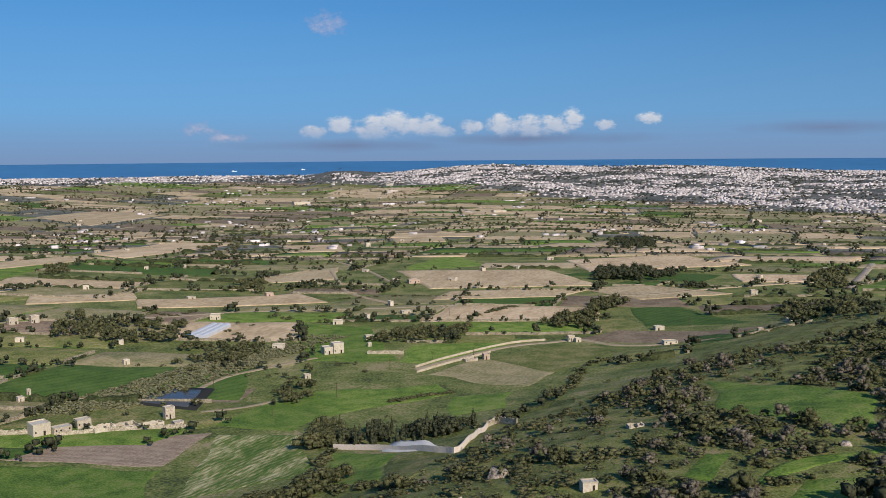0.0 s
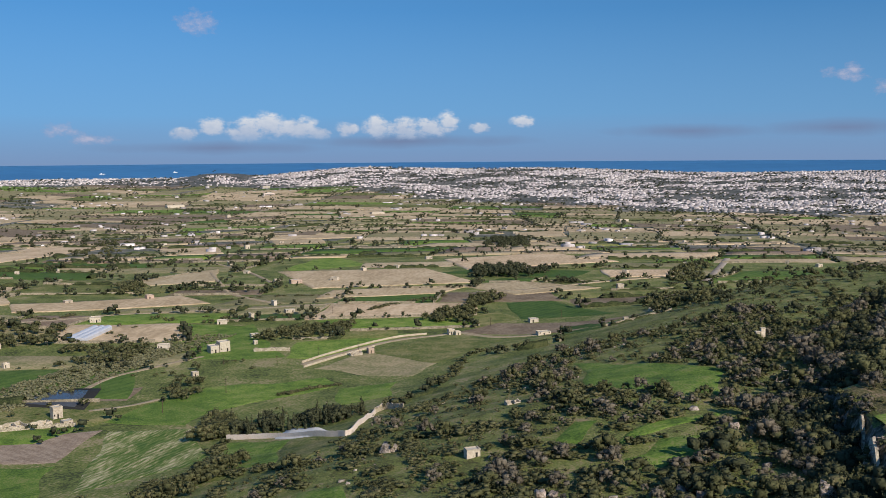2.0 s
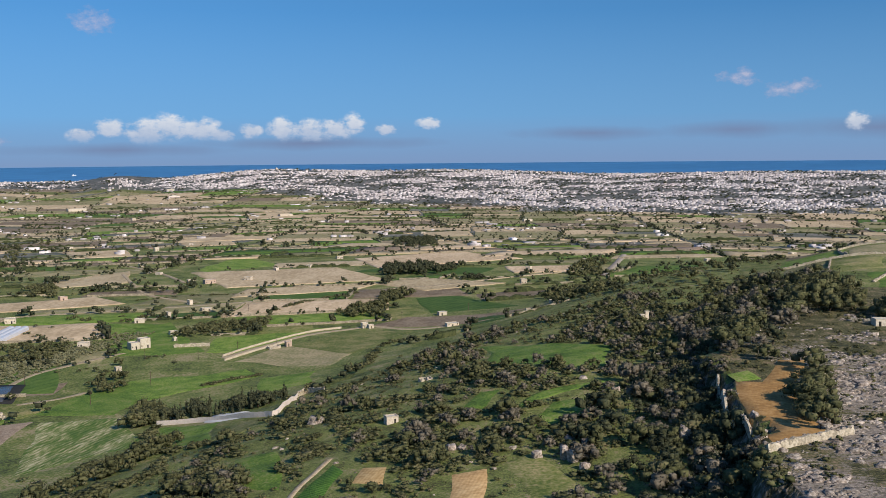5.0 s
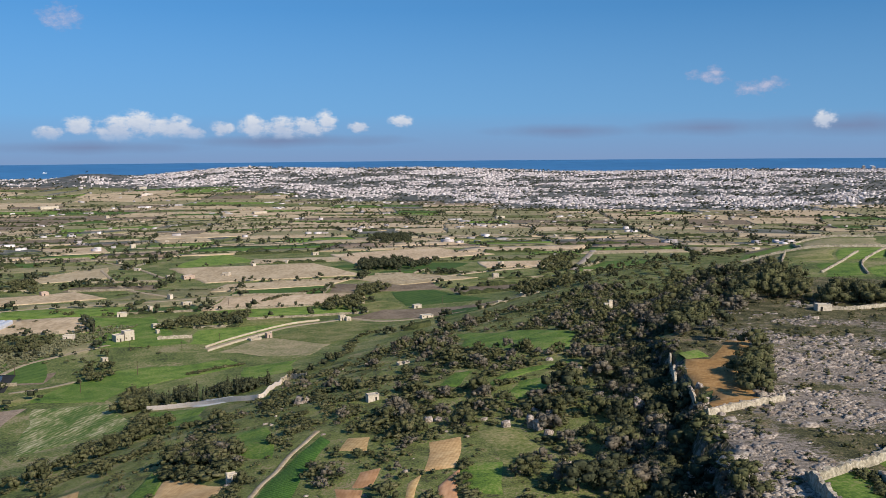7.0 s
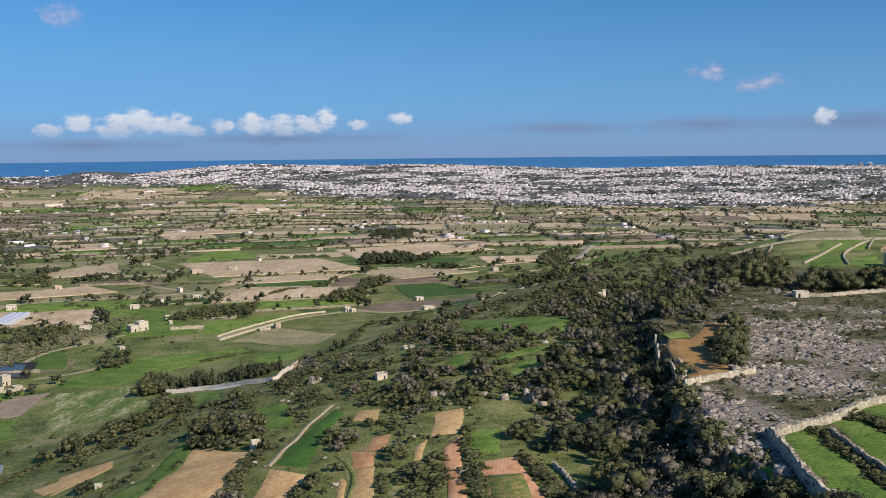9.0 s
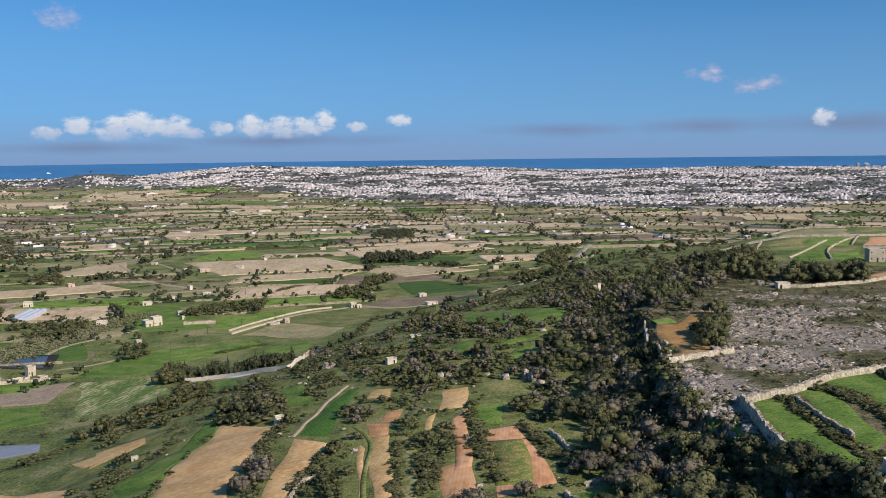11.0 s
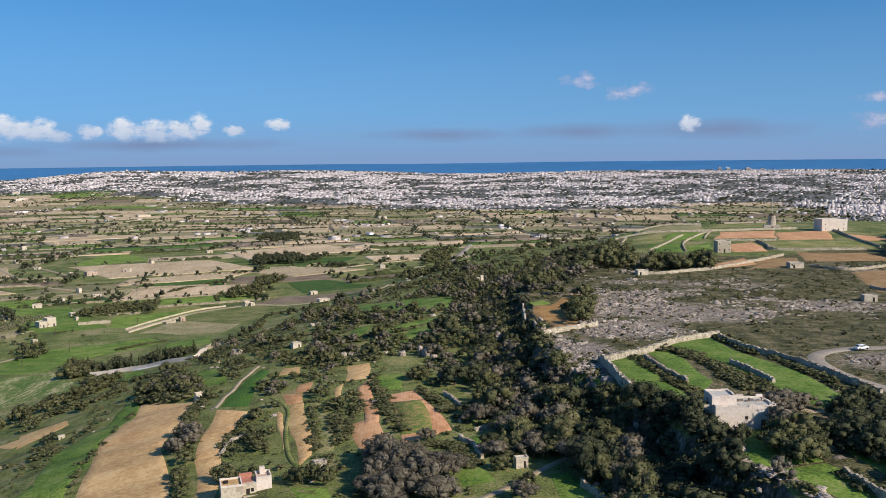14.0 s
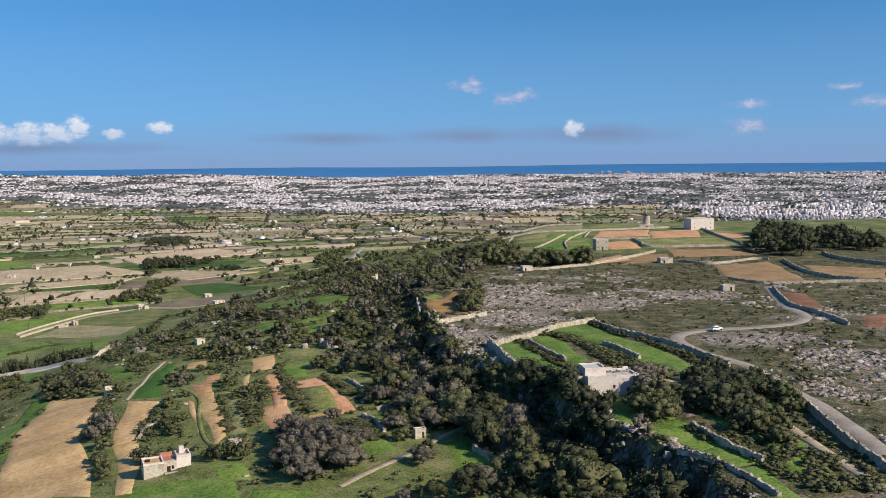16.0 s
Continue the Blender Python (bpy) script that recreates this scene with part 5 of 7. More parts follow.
low_parapet(home, PALE, 0.05, 5.2, 2.6, 8.35, 6.2, 0.4, 0.35, 0.1)
for i in range(9):
    slab(home, "broken_stone", LIME, (5.6 + i * 0.75, 6.1 + i * 0.75, 4.6 + (i % 3) * 0.4, 5.2 + (i % 3) * 0.4, 4.69, 5.0 + 0.3 * (i % 4 == 0)))
slab(home, "buttress", LIME, (0.1, 3.6, -1.3, -0.02, -2, 0.5), "sloping rubble buttress")
slab(home, "door", DARK, (9.6, 10.7, -0.03, 0.15, 0.0, 2.1), "dark doorway")
slab(home, "window", DARK, (6.2, 6.8, -0.03, 0.15, 2.2, 2.9))
slab(home, "window", DARK, (-0.03, 0.15, 4.2, 4.9, 2.2, 3.0))
CLEAR.append((np.array([[53, 17], [58, 17], [50, 20]]), 7.5))

# the farmhouse with the red roof terrace
farm = new("farmhouse")
farm.matrix_world = pose(-55.0, 34.6, ground_z(-49, 37) - 0.8, 0, 0, 10) @ Matrix.Scale(0.84, 4)
tagged(farm, "low limestone farmhouse with a red roof terrace and pale walls", "farmhouse")
slab(farm, "wall", HOUSE_STONE, (0, 5.6, 0, 6.4, -2, 3.9))
slab(farm, "wall", HOUSE_STONE, (5.62, 9.4, 2.2, 7.4, -2, 3.6))
slab(farm, "wall", PALE, (9.42, 13.4, 2.8, 8.2, -2, 4.3))
slab(farm, "terrace", TERRACOTTA, (5.3, 8.6, 3.4, 7.0, 3.604, 3.75), "faded red roof terrace")
slab(farm, "red_wall", TERRACOTTA, (5.25, 8.7, 7.0, 7.35, 3.6, 5.0), "faded red parapet wall")
slab(farm, "roof", OCHRE, (0.4, 5.2, 0.4, 6.0, 3.904, 3.98), "tan flat earth roof")
slab(farm, "roof", PINK, (9.8, 13.0, 3.2, 7.8, 4.304, 4.36), "pinkish flat roof")
low_parapet(farm, PALE, 0, 5.6, 0, 6.4, 3.9, 0.55, 0.35, 0.08)
low_parapet(farm, PALE, 9.42, 13.4, 2.8, 8.2, 4.3, 0.7, 0.35, 0.08)
slab(farm, "roof_room", PALE, (10.6, 12.0, 6.4, 7.7, 4.37, 6.3), "small pale stair room")
slab(farm, "door", DARK, (6.6, 7.6, 2.17, 2.3, 0.2, 2.3), "dark doorway")
slab(farm, "window", DARK, (7.9, 8.6, 2.17, 2.3, 1.4, 2.4))
slab(farm, "yard_wall", HOUSE_STONE, (5.7, 9.3, -0.6, -0.1, -2, 1.3), "low rubble yard wall")
bm = bmesh.new()
bmesh.ops.create_cone(bm, cap_ends=True, segments=14, radius1=0.7, radius2=0.7, depth=0.5, matrix=Matrix.Translation((1.5, 3.6, 4.23)))
part("water_tank", bm, DARK, farm, "round dark water tank")
CLEAR.append((np.array([[-52, 38], [-47, 40], [-43, 42]]), 6.5))

# old windmill tower with its mast
mill = new("windmill")
mill.matrix_world = pose(284, 470, ground_z(284, 470) - 0.3, 0, 0, -20)
tagged(mill, "pale limestone windmill tower with a tall thin mast", "windmill")
bm = bmesh.new()
bmesh.ops.create_cone(bm, cap_ends=True, segments=18, radius1=3.4, radius2=2.3, depth=11, matrix=Matrix.Translation((0, 0, 4.5)))
part("tower", bm, HOUSE_STONE, mill)
bm = bmesh.new()
bmesh.ops.create_cone(bm, cap_ends=True, segments=18, radius1=2.6, radius2=0.7, depth=1.6, matrix=Matrix.Translation((0, 0, 10.8)))
part("cap", bm, BARK, mill, "weathered brown cap")
slab(mill, "store", HOUSE_STONE, (-5.5, 5.5, -3.5, 2.5, -1, 3.2), "low square base building")
bm = bmesh.new()
bmesh.ops.create_cone(bm, cap_ends=True, segments=8, radius1=0.3, radius2=0.1, depth=13, matrix=Matrix.Translation((0, 0, 17.5)))
part("mast", bm, METAL, mill, "thin grey mast")
for a in (35, 125, 215, 305):
    bm = bmesh.new()
    box(bm, -0.12, 0.12, -0.1, 0.1, 0.3, 5.2)
    arm = part("sail_arm", bm, BARK, mill)
    arm.matrix_local = Matrix.Translation((0, -2.9, 9.6)) @ Matrix.Rotation(radians(a), 4, "Y")
slab(mill, "door", DARK, (-0.6, 0.6, -3.54, -3.4, 0.2, 2.2), "dark doorway")


def car(x, y, turn, label):
    """A small parked car."""
    root = new("car")
    root.matrix_world = pose(x, y, ground_z(x, y) + 0.35, 0, 0, turn)
    tagged(root, label, "car", "parked cars")
    bm = bmesh.new()
    v = box(bm, -2.1, 2.1, -0.85, 0.85, 0.3, 0.95)
    bmesh.ops.bevel(bm, geom=bm.edges[:], offset=0.14, segments=2, affect="EDGES")
    body = part("body", bm, CAR_PAINT, root)
    bm = bmesh.new()
    v = box(bm, -1.5, 0.9, -0.78, 0.78, 0.95, 1.5)
    for q in v[4:]:
        q.co.x *= 0.78
        q.co.y *= 0.86
    bmesh.ops.bevel(bm, geom=bm.edges[:], offset=0.08, segments=2, affect="EDGES")
    part("cabin", bm, CAR_PAINT, root)
    for s in (-1, 1):
        bm = bmesh.new()
        box(bm, -1.2, 0.65, s * 0.74 - 0.03, s * 0.74 + 0.03, 1.02, 1.36)
        part("side_window", bm, GLASS, root)
        for q in (-1.35, 1.35):
            bm = bmesh.new()
            bmesh.ops.create_cone(bm, cap_ends=True, segments=16, radius1=0.33, radius2=0.33, depth=0.22, matrix=pose(q, s * 0.78, 0.33, 90))
            part("wheel", bm, RUBBER, root)
    for q in (-1.42, 0.84):
        bm = bmesh.new()
        box(bm, q - 0.04, q + 0.04, -0.62, 0.62, 1.02, 1.34)
        part("windscreen", bm, GLASS, root)
    return root


car(122.5, 84.5, 12, "white car parked beside the lane on the plateau")
# hut shape stands in for a small boxy object, likely a trailer
hut("field_hut", -119.5, 145.0, 25, 2.0, 1.3, 1.3, CREAM, "tiny pale boxy object beside a tree in a field")

# greenhouse, reservoir and paved yard of the valley
green = new("greenhouse")
green.matrix_world = pose(-332, 505, ground_z(-328, 520), 0, 0, 96)
tagged(green, "long greenhouse of pale translucent plastic tunnels", "greenhouse")
for k in range(3):
    bm = bmesh.new()
    rings = []
    for u in (0, 43):
        rings.append([bm.verts.new((u, -k * 4.6 - 2.3 - 2.25 * math.cos(a), 1.5 * (math.sin(a) ** 0.7) + 1.3 if 0 < a < math.pi else 0.0)) for a in [math.pi * i / 10 for i in range(11)]])
    for i in range(10):
        bm.faces.new((rings[0][i], rings[0][i + 1], rings[1][i + 1], rings[1][i]))
    bm.faces.new(rings[0][::-1])
    bm.faces.new(rings[1])
    bmesh.ops.recalc_face_normals(bm, faces=bm.faces[:])
    part("tunnel", bm, POLY, green)
CLEAR.append((np.array([[-327, 510], [-328, 526], [-330, 542]]), 13))

pond = new("reservoir", drape("reservoir", ((-277, 363), (-272, 395), (-250, 398), (-238, 360)), RUBBER, 0.5))
tagged(pond, "black-lined farm reservoir with dark blue water", "reservoir")
basin = new("reservoir_water", drape("reservoir_water", ((-274, 366), (-270, 390), (-254, 393), (-244, 363)), WATER, 0.8))
basin.parent = pond
yard = new("paved_yard", drape("paved_yard", ((-129.7, 301), (-130.9, 321), (-117.9, 316), (-101.4, 281.5)), PAVING, 0.5))
tagged(yard, "pale concrete yard inside a walled compound", "yard", kind="structure")
PLOTS.append(np.array([(-129.7, 301), (-130.9, 321), (-117.9, 316), (-101.4, 281.5)]))

# ships on the sea
for az, r, size in ((-27.6, 4560, 12), (-23.6, 4600, 9), (24.0, 4620, 9)):
    root = new("ship")
    sx, sy = -22 + r * math.sin(radians(az)), -90 + r * math.cos(radians(az))
    root.matrix_world = pose(sx, sy, 80.5 - (4975 - r) * 0.094, 0, 0, -az)
    tagged(root, "small white ship far out on the sea", "ship", "ships")
    slab(root, "hull", CAR_PAINT, (-size, size, -3, 3, 0, 2.5))
    slab(root, "deckhouse", CAR_PAINT, (-size * 0.6, -size * 0.1, -2.5, 2.5, 2.5, 5))


# ---- the patchwork of fields on the plain ----
def inside(poly, x, y):
    c = False
    n = len(poly)
    for i in range(n):
        (x1, y1), (x2, y2) = poly[i], poly[(i + 1) % n]
        if (y1 > y) != (y2 > y) and x < (x2 - x1) * (y - y1) / (y2 - y1) + x1:
            c = not c
    return c


def taken(x, y):
    return any(abs(p[:, 0].mean() - x) < 320 and inside(p, x, y) for p in PLOTS[:HAND_MADE])


HAND_MADE = len(PLOTS)
plot_rnd = random.Random(11)
LEAVES = []


def split(a, b, c, d, level=0):
    """Cuts a plot (four corners in order) into smaller ones, larger far away."""
    p = [Vector(q) for q in (a, b, c, d)]
    mid = (p[0] + p[1] + p[2] + p[3]) / 4
    away = math.hypot(mid.x + 22, mid.y + 90)
    want = 27 + 0.026 * away
    wide, deep = ((p[1] - p[0]).length + (p[2] - p[3]).length) / 2, ((p[3] - p[0]).length + (p[2] - p[1]).length) / 2
    if max(wide / 2.0, deep) < want * plot_rnd.uniform(0.8, 1.9) or level > 12:
        LEAVES.append(p)
        return
    k, j = plot_rnd.uniform(0.36, 0.64), plot_rnd.uniform(-0.06, 0.06)
    if wide / 2.0 > deep:
        e, f = p[0].lerp(p[1], k + j), p[3].lerp(p[2], k - j)
        split(p[0], e, f, p[3], level + 1)
        split(e, p[1], p[2], f, level + 1)
    else:
        e, f = p[0].lerp(p[3], k + j), p[1].lerp(p[2], k - j)
        split(p[0], p[1], f, e, level + 1)
        split(e, f, p[2], p[3], level + 1)


for block in range(9):
    x0 = -3200 + block * 580
    k = (-60, 90, -160, 40, 130, -90, 60, -30, 110, 0)[block]
    k2 = (-60, 90, -160, 40, 130, -90, 60, -30, 110, 0)[block + 1]
    split((x0 - 60, 150), (x0 + 520, 250), (x0 + 640 + k2, 3650), (x0 + 60 + k, 3550))

PALETTE = [(CROP, "green crop field on the plain", 16), (DARK_CROP, "dark green crop field on the plain", 8), (MEADOW, "rough green meadow on the plain", 20),
           (STUBBLE, "pale tan stubble field on the plain", 24), (EARTH, "brown ploughed field on the plain", 14), (DRY, "dry yellowish grass field on the plain", 22)]
FAR_PLOTS, EDGES = {}, []
for p in LEAVES:
    mid = (p[0] + p[1] + p[2] + p[3]) / 4
    away, az = math.hypot(mid.x + 22, mid.y + 90), math.degrees(math.atan2(mid.x + 22, mid.y + 90))
    deep = float(rim(mid.y)) - mid.x
    if not -45 < az < 44 or away < 330 or away > float(town_start(az)) - 40 or (deep < 185 and mid.y < 800) or taken(mid.x, mid.y) or sum(taken(q.x, q.y) for q in p) > 1:
        continue
    # past 1150 m fewer green plots: the drabber mix stands in for haze
    mat, label, _ = plot_rnd.choices(PALETTE, [q[2] * (1 if away > 620 or q[0] not in (STUBBLE, EARTH) else 0.0) * ((0.4 if q[0] in (CROP, MEADOW, DARK_CROP) else 1.3 if q[0] in (EARTH, STUBBLE) else 1) if away > 1150 else 1)
                                                for q in PALETTE])[0]
    if plot_rnd.random() < 0.1:
        EDGES.append(p)
        continue
    c = [q.lerp(mid, 0.035) + Vector((plot_rnd.uniform(-2, 2), plot_rnd.uniform(-2, 2))) for q in p]
    EDGES.append(p)
    if away < 1450:
        ob = new("field", drape("field", [tuple(q) for q in c], mat, 0.12 if away < 1150 else 0.8, 10 if away < 1150 else 16, 1.4))
        tagged(ob, label, "field", "fields and plots", "structure")
    else:
        FAR_PLOTS.setdefault(mat.name, [mat, label, []])[2].append(c)
for mat, label, plots in FAR_PLOTS.values():
    v, f = [], []
    for c in plots:
        n = len(v)
        for i in range(6):
            for j in range(6):
                s, t = min(1, max(0, (i - 1) / 3)), min(1, max(0, (j - 1) / 3))
                q = c[0] * (1 - s) * (1 - t) + c[1] * s * (1 - t) + c[2] * s * t + c[3] * (1 - s) * t
                q = q + (q - (c[0] + c[2]) / 2) * (0.02 if i in (0, 5) or j in (0, 5) else 0)
                v.append((q.x, q.y, ground_z(q.x, q.y) + (-1.5 if i in (0, 5) or j in (0, 5) else 1.0)))
        f += [(n + i * 6 + j, n + (i + 1) * 6 + j, n + (i + 1) * 6 + j + 1, n + i * 6 + j + 1) for i in range(5) for j in range(5)]
    ob = new("field_patchwork", mesh_of("field_patchwork", v, f, mat))
    tagged(ob, "far " + label + ", many together", "fields", kind="stuff")

# rubble walls and hedges between them
wv, wf, hv, hf = [], [], [], []
for p in EDGES:
    mid = (p[0] + p[1] + p[2] + p[3]) / 4
    away = math.hypot(mid.x + 22, mid.y + 90)
    for a, b in ((p[0], p[1]), (p[1], p[2])):
        if plot_rnd.random() < 0.55 and away > 400 and not (taken(*a.lerp(b, 0.3)) or taken(*a.lerp(b, 0.7))) and (away < 1200 or a is p[0]):
            k0, k1 = plot_rnd.uniform(0, 0.4), plot_rnd.uniform(0.55, 1)
            n = max(2, int((b - a).length * (k1 - k0) / 4.5))
            side = Vector((-(b - a).y, (b - a).x)).normalized()
            tall, o = plot_rnd.uniform(1.0, 2.6) * (1 + away / 6000), len(hv)
            for i in range(n + 1):
                q = a.lerp(b, k0 + (k1 - k0) * i / n) + side * plot_rnd.uniform(-1.2, 1.2)
                z, hh = ground_z(q.x, q.y), tall * plot_rnd.uniform(0.35, 1.5)
                ww = 0.9 * hh + 0.4
                hv += [(q.x + side.x * ww * e, q.y + side.y * ww * e, z + hh * g) for e, g in ((-1, -0.4), (-0.75, 0.75), (0.15, 1.1), (0.85, 0.6), (1, -0.4))]
            hf += [(o + 5 * i + j, o + 5 * i + j + 1, o + 5 * i + j + 6, o + 5 * i + j + 5) for i in range(n) for j in range(4)]
        pick = plot_rnd.random()
        if pick < 0.5 and away > 500:
            k0, k1 = sorted((plot_rnd.random(), plot_rnd.random()))
            k0, k1 = k0 * 0.5, 0.5 + k1 * 0.5
            n = max(1, int((b - a).length / 30))
            t, h = 0.5 + away * 0.0003, 0.9 + away * 0.0003
            nrm = Vector((-(b - a).y, (b - a).x)).normalized() * t
            for i in range(n):
                s0, s1 = a.lerp(b, k0 + (k1 - k0) * i / n), a.lerp(b, k0 + (k1 - k0) * (i + 1) / n)
                o = len(wv)
                for q in (s0, s1):
                    z = ground_z(q.x, q.y) + (0.5 if away < 1150 else 1.0)
                    hh = h * plot_rnd.uniform(0.8, 1.2)
                    wv += [(q.x - nrm.x, q.y - nrm.y, z - 2), (q.x - nrm.x * 0.7, q.y - nrm.y * 0.7, z + hh), (q.x + nrm.x * 0.7, q.y + nrm.y * 0.7, z + hh), (q.x + nrm.x, q.y + nrm.y, z - 2)]
                wf += [(o, o + 4, o + 5, o + 1), (o + 1, o + 5, o + 6, o + 2), (o + 2, o + 6, o + 7, o + 3), (o, o + 1, o + 2, o + 3), (o + 7, o + 6, o + 5, o + 4)]
        if away > 430 and plot_rnd.random() < 0.62:
            for _ in range(plot_rnd.randint(3, 12)):
                q = a.lerp(b, plot_rnd.random())
                PLANTS.append((q.x + plot_rnd.uniform(-2, 2), q.y + plot_rnd.uniform(-2, 2), plot_rnd.uniform(3, 8) * (1 + away / 4000), "distant" if away > 1100 else "far"))
ob = new("field_walls", mesh_of("field_walls", wv, [q[::-1] for q in wf], FIELD_STONE))
tagged(ob, "pale dry-stone walls dividing the fields of the plain", "stone walls", kind="stuff")

HEDGE = material("hedgerow", [(0.018, 0.024, 0.012), (0.045, 0.056, 0.022), (0.085, 0.092, 0.038)], 5, bump=0.8, fine=5, spec=0.1)
hedges = new("hedgerows", mesh_of("hedgerows", hv, hf, HEDGE, True))
tagged(hedges, "dark uneven hedgerows along the field edges of the plain", "hedges", kind="stuff")

# farm buildings strewn over the plain
for i in range(85):
    az, r = radians(plot_rnd.uniform(-41, 34)), 620 * (2600 / 620) ** (plot_rnd.random() ** 0.8)
    x, y = -22 + r * math.sin(az), -90 + r * math.cos(az)
    if (y < 820 and (float(rim(y)) - x < 260 or x > 50)):
        continue
    s = plot_rnd.uniform(2.8, 6.2) * (1 + r / 4500)
    hut("farm_building" if s > 9 else "field_hut", x, y, plot_rnd.uniform(-50, 50), s, s * plot_rnd.uniform(0.5, 0.9), plot_rnd.uniform(2.2, 3.6), plot_rnd.choice((CREAM, HOUSE_STONE, CREAM)),
        plot_rnd.choice(("small pale flat-roofed building on the plain", "pale limestone building between the fields of the plain")))


# ---- plants ----
def cube_ball(rnd, n=2, low=0.7):
    """A rough ball of quads with unit radius."""
    v, f, seen = [], [], {}
    g = np.linspace(-1, 1, n + 1)

    def at(p):
        k = tuple(np.round(p, 4))
        if k not in seen:
            seen[k] = len(v)
            q = np.array(p) / np.linalg.norm(p)
            v.append(q * rnd.uniform(low, 1.16))
        return seen[k]
    for ax in range(3):
        for s in (-1, 1):
            for i in range(n):
                for j in range(n):
                    c = []
                    for a, b in ((0, 0), (1, 0), (1, 1), (0, 1)):
                        p = [0, 0, 0]
                        p[ax], p[(ax + 1) % 3], p[(ax + 2) % 3] = s, g[i + a], g[j + b]
                        c.append(at(p))
                    f.append(c if s > 0 else c[::-1])
    return np.array(v), np.array(f)


def crown(seed, leaves, lobes, shape, size=0.15, cuts=2, full=0.8):
    """A crown of unit width on z from 0: many full lobes of growth, roughened by small leaf clumps."""
    rnd = np.random.RandomState(seed)
    vs, fs, n = [], [], 0
    spots = []
    lean = rnd.uniform(-0.12, 0.12, 2)
    for i in range(lobes):
        a = 2.4 * i + rnd.uniform(-0.5, 0.5)
        if shape == "cone":
            k = (i + 0.5) / lobes
            c, r = np.array([0.06 * math.cos(a), 0.06 * math.sin(a), 0.25 + 2.3 * k]), 0.42 * (1.1 - k) + 0.06
            sq = np.array([1, 1, 1.9])
        else:
            tallness = {"dome": 0.56, "round": 0.98}[shape]
            k = i / max(1, lobes - 1)
            up = 1 - 1.05 * k + rnd.uniform(-0.1, 0.1)
            q = 0.68 * math.sqrt(max(0.02, 1 - max(0.0, up) ** 2)) * rnd.uniform(0.6, 1.25) if i else 0.08
            c = np.array([q * math.cos(a) + lean[0] * up, q * math.sin(a) + lean[1] * up, (0.38 + 0.5 * up) * tallness])
            r, sq = rnd.uniform(0.22, 0.42) * (1.25 if lobes < 9 else 0.95), np.array([rnd.uniform(0.75, 1.3), rnd.uniform(0.75, 1.3), rnd.uniform(0.7, 1.05) * tallness])
        spots.append((c, r, sq))
        v, f = cube_ball(rnd, cuts, 0.7 if full < 0.9 else 0.8)
        vs.append(v * r * full * sq + c)
        fs.append(f + n)
        n += len(v)
    area = np.array([t[1] ** 2 for t in spots])
    for i in rnd.choice(lobes, leaves, p=area / area.sum()):
        c, r, sq = spots[i]
        d = rnd.normal(size=3)
        d[2] = d[2] * 0.8 + 0.3
        d /= np.linalg.norm(d)
        p = c + d * r * sq * rnd.uniform(full - 0.06, 1.14)
        nrm = d + rnd.normal(0, 0.4, 3)
        nrm /= np.linalg.norm(nrm)
        u = np.cross(nrm, rnd.normal(size=3))
        u /= np.linalg.norm(u)
        w = np.cross(nrm, u)
        t = size * rnd.uniform(0.55, 1.25)
        vs.append(np.array([p + u * t * 0.5, p + w * t * 0.42, p - u * t * 0.5, p - w * t * 0.42]) + rnd.normal(0, t * 0.08, (4, 3)))
        fs.append(np.array([[0, 1, 2, 3]]) + n)
        n += 4
    return np.concatenate(vs), np.concatenate(fs)


def trunk(seed, tall):
    """A tapered trunk with three limbs, in the crown's units."""
    rnd = np.random.RandomState(seed)
    vs, fs, n = [], [], 0
    limbs = [((0, 0, -0.15), (0.03, 0.02, tall), 0.07, 0.05)]
    for i in range(3):
        a = rnd.uniform(0, 6.28)
        limbs.append(((0.03, 0.02, tall * rnd.uniform(0.75, 1)), (0.38 * math.cos(a), 0.38 * math.sin(a), tall + 0.32), 0.042, 0.018))
    for a, b, r0, r1 in limbs:
        a, b = np.array(a), np.array(b)
        ax = (b - a) / np.linalg.norm(b - a)
        u = np.cross(ax, (0.3, 0.9, 0.1))
        u /= np.linalg.norm(u)
        w = np.cross(ax, u)
        ang = np.arange(5) * 2 * math.pi / 5
        ring = lambda c, r: c + r * (np.cos(ang)[:, None] * u + np.sin(ang)[:, None] * w)
        vs.append(np.concatenate([ring(a, r0), ring((a + b) / 2 + rnd.normal(0, 0.015, 3), (r0 + r1) / 2), ring(b, r1)]))
        fs.append(np.array([(k * 5 + i, k * 5 + (i + 1) % 5, k * 5 + 5 + (i + 1) % 5, k * 5 + 5 + i) for k in range(2) for i in range(5)]) + n)
        n += 15
    return np.concatenate(vs), np.concatenate(fs)


def quad_mesh(name, v, f, mat, smooth=False):
    me = bpy.data.meshes.new(name)
    me.vertices.add(len(v))
    me.vertices.foreach_set("co", np.asarray(v, np.float32).ravel())
    me.loops.add(f.size)
    me.loops.foreach_set("vertex_index", f.ravel().astype(np.int32))
    me.polygons.add(len(f))
    me.polygons.foreach_set("loop_start", np.arange(0, f.size, 4, dtype=np.int32))
    me.materials.append(mat)
    me.update(calc_edges=True)
    if smooth:
        me.shade_smooth()
    return me


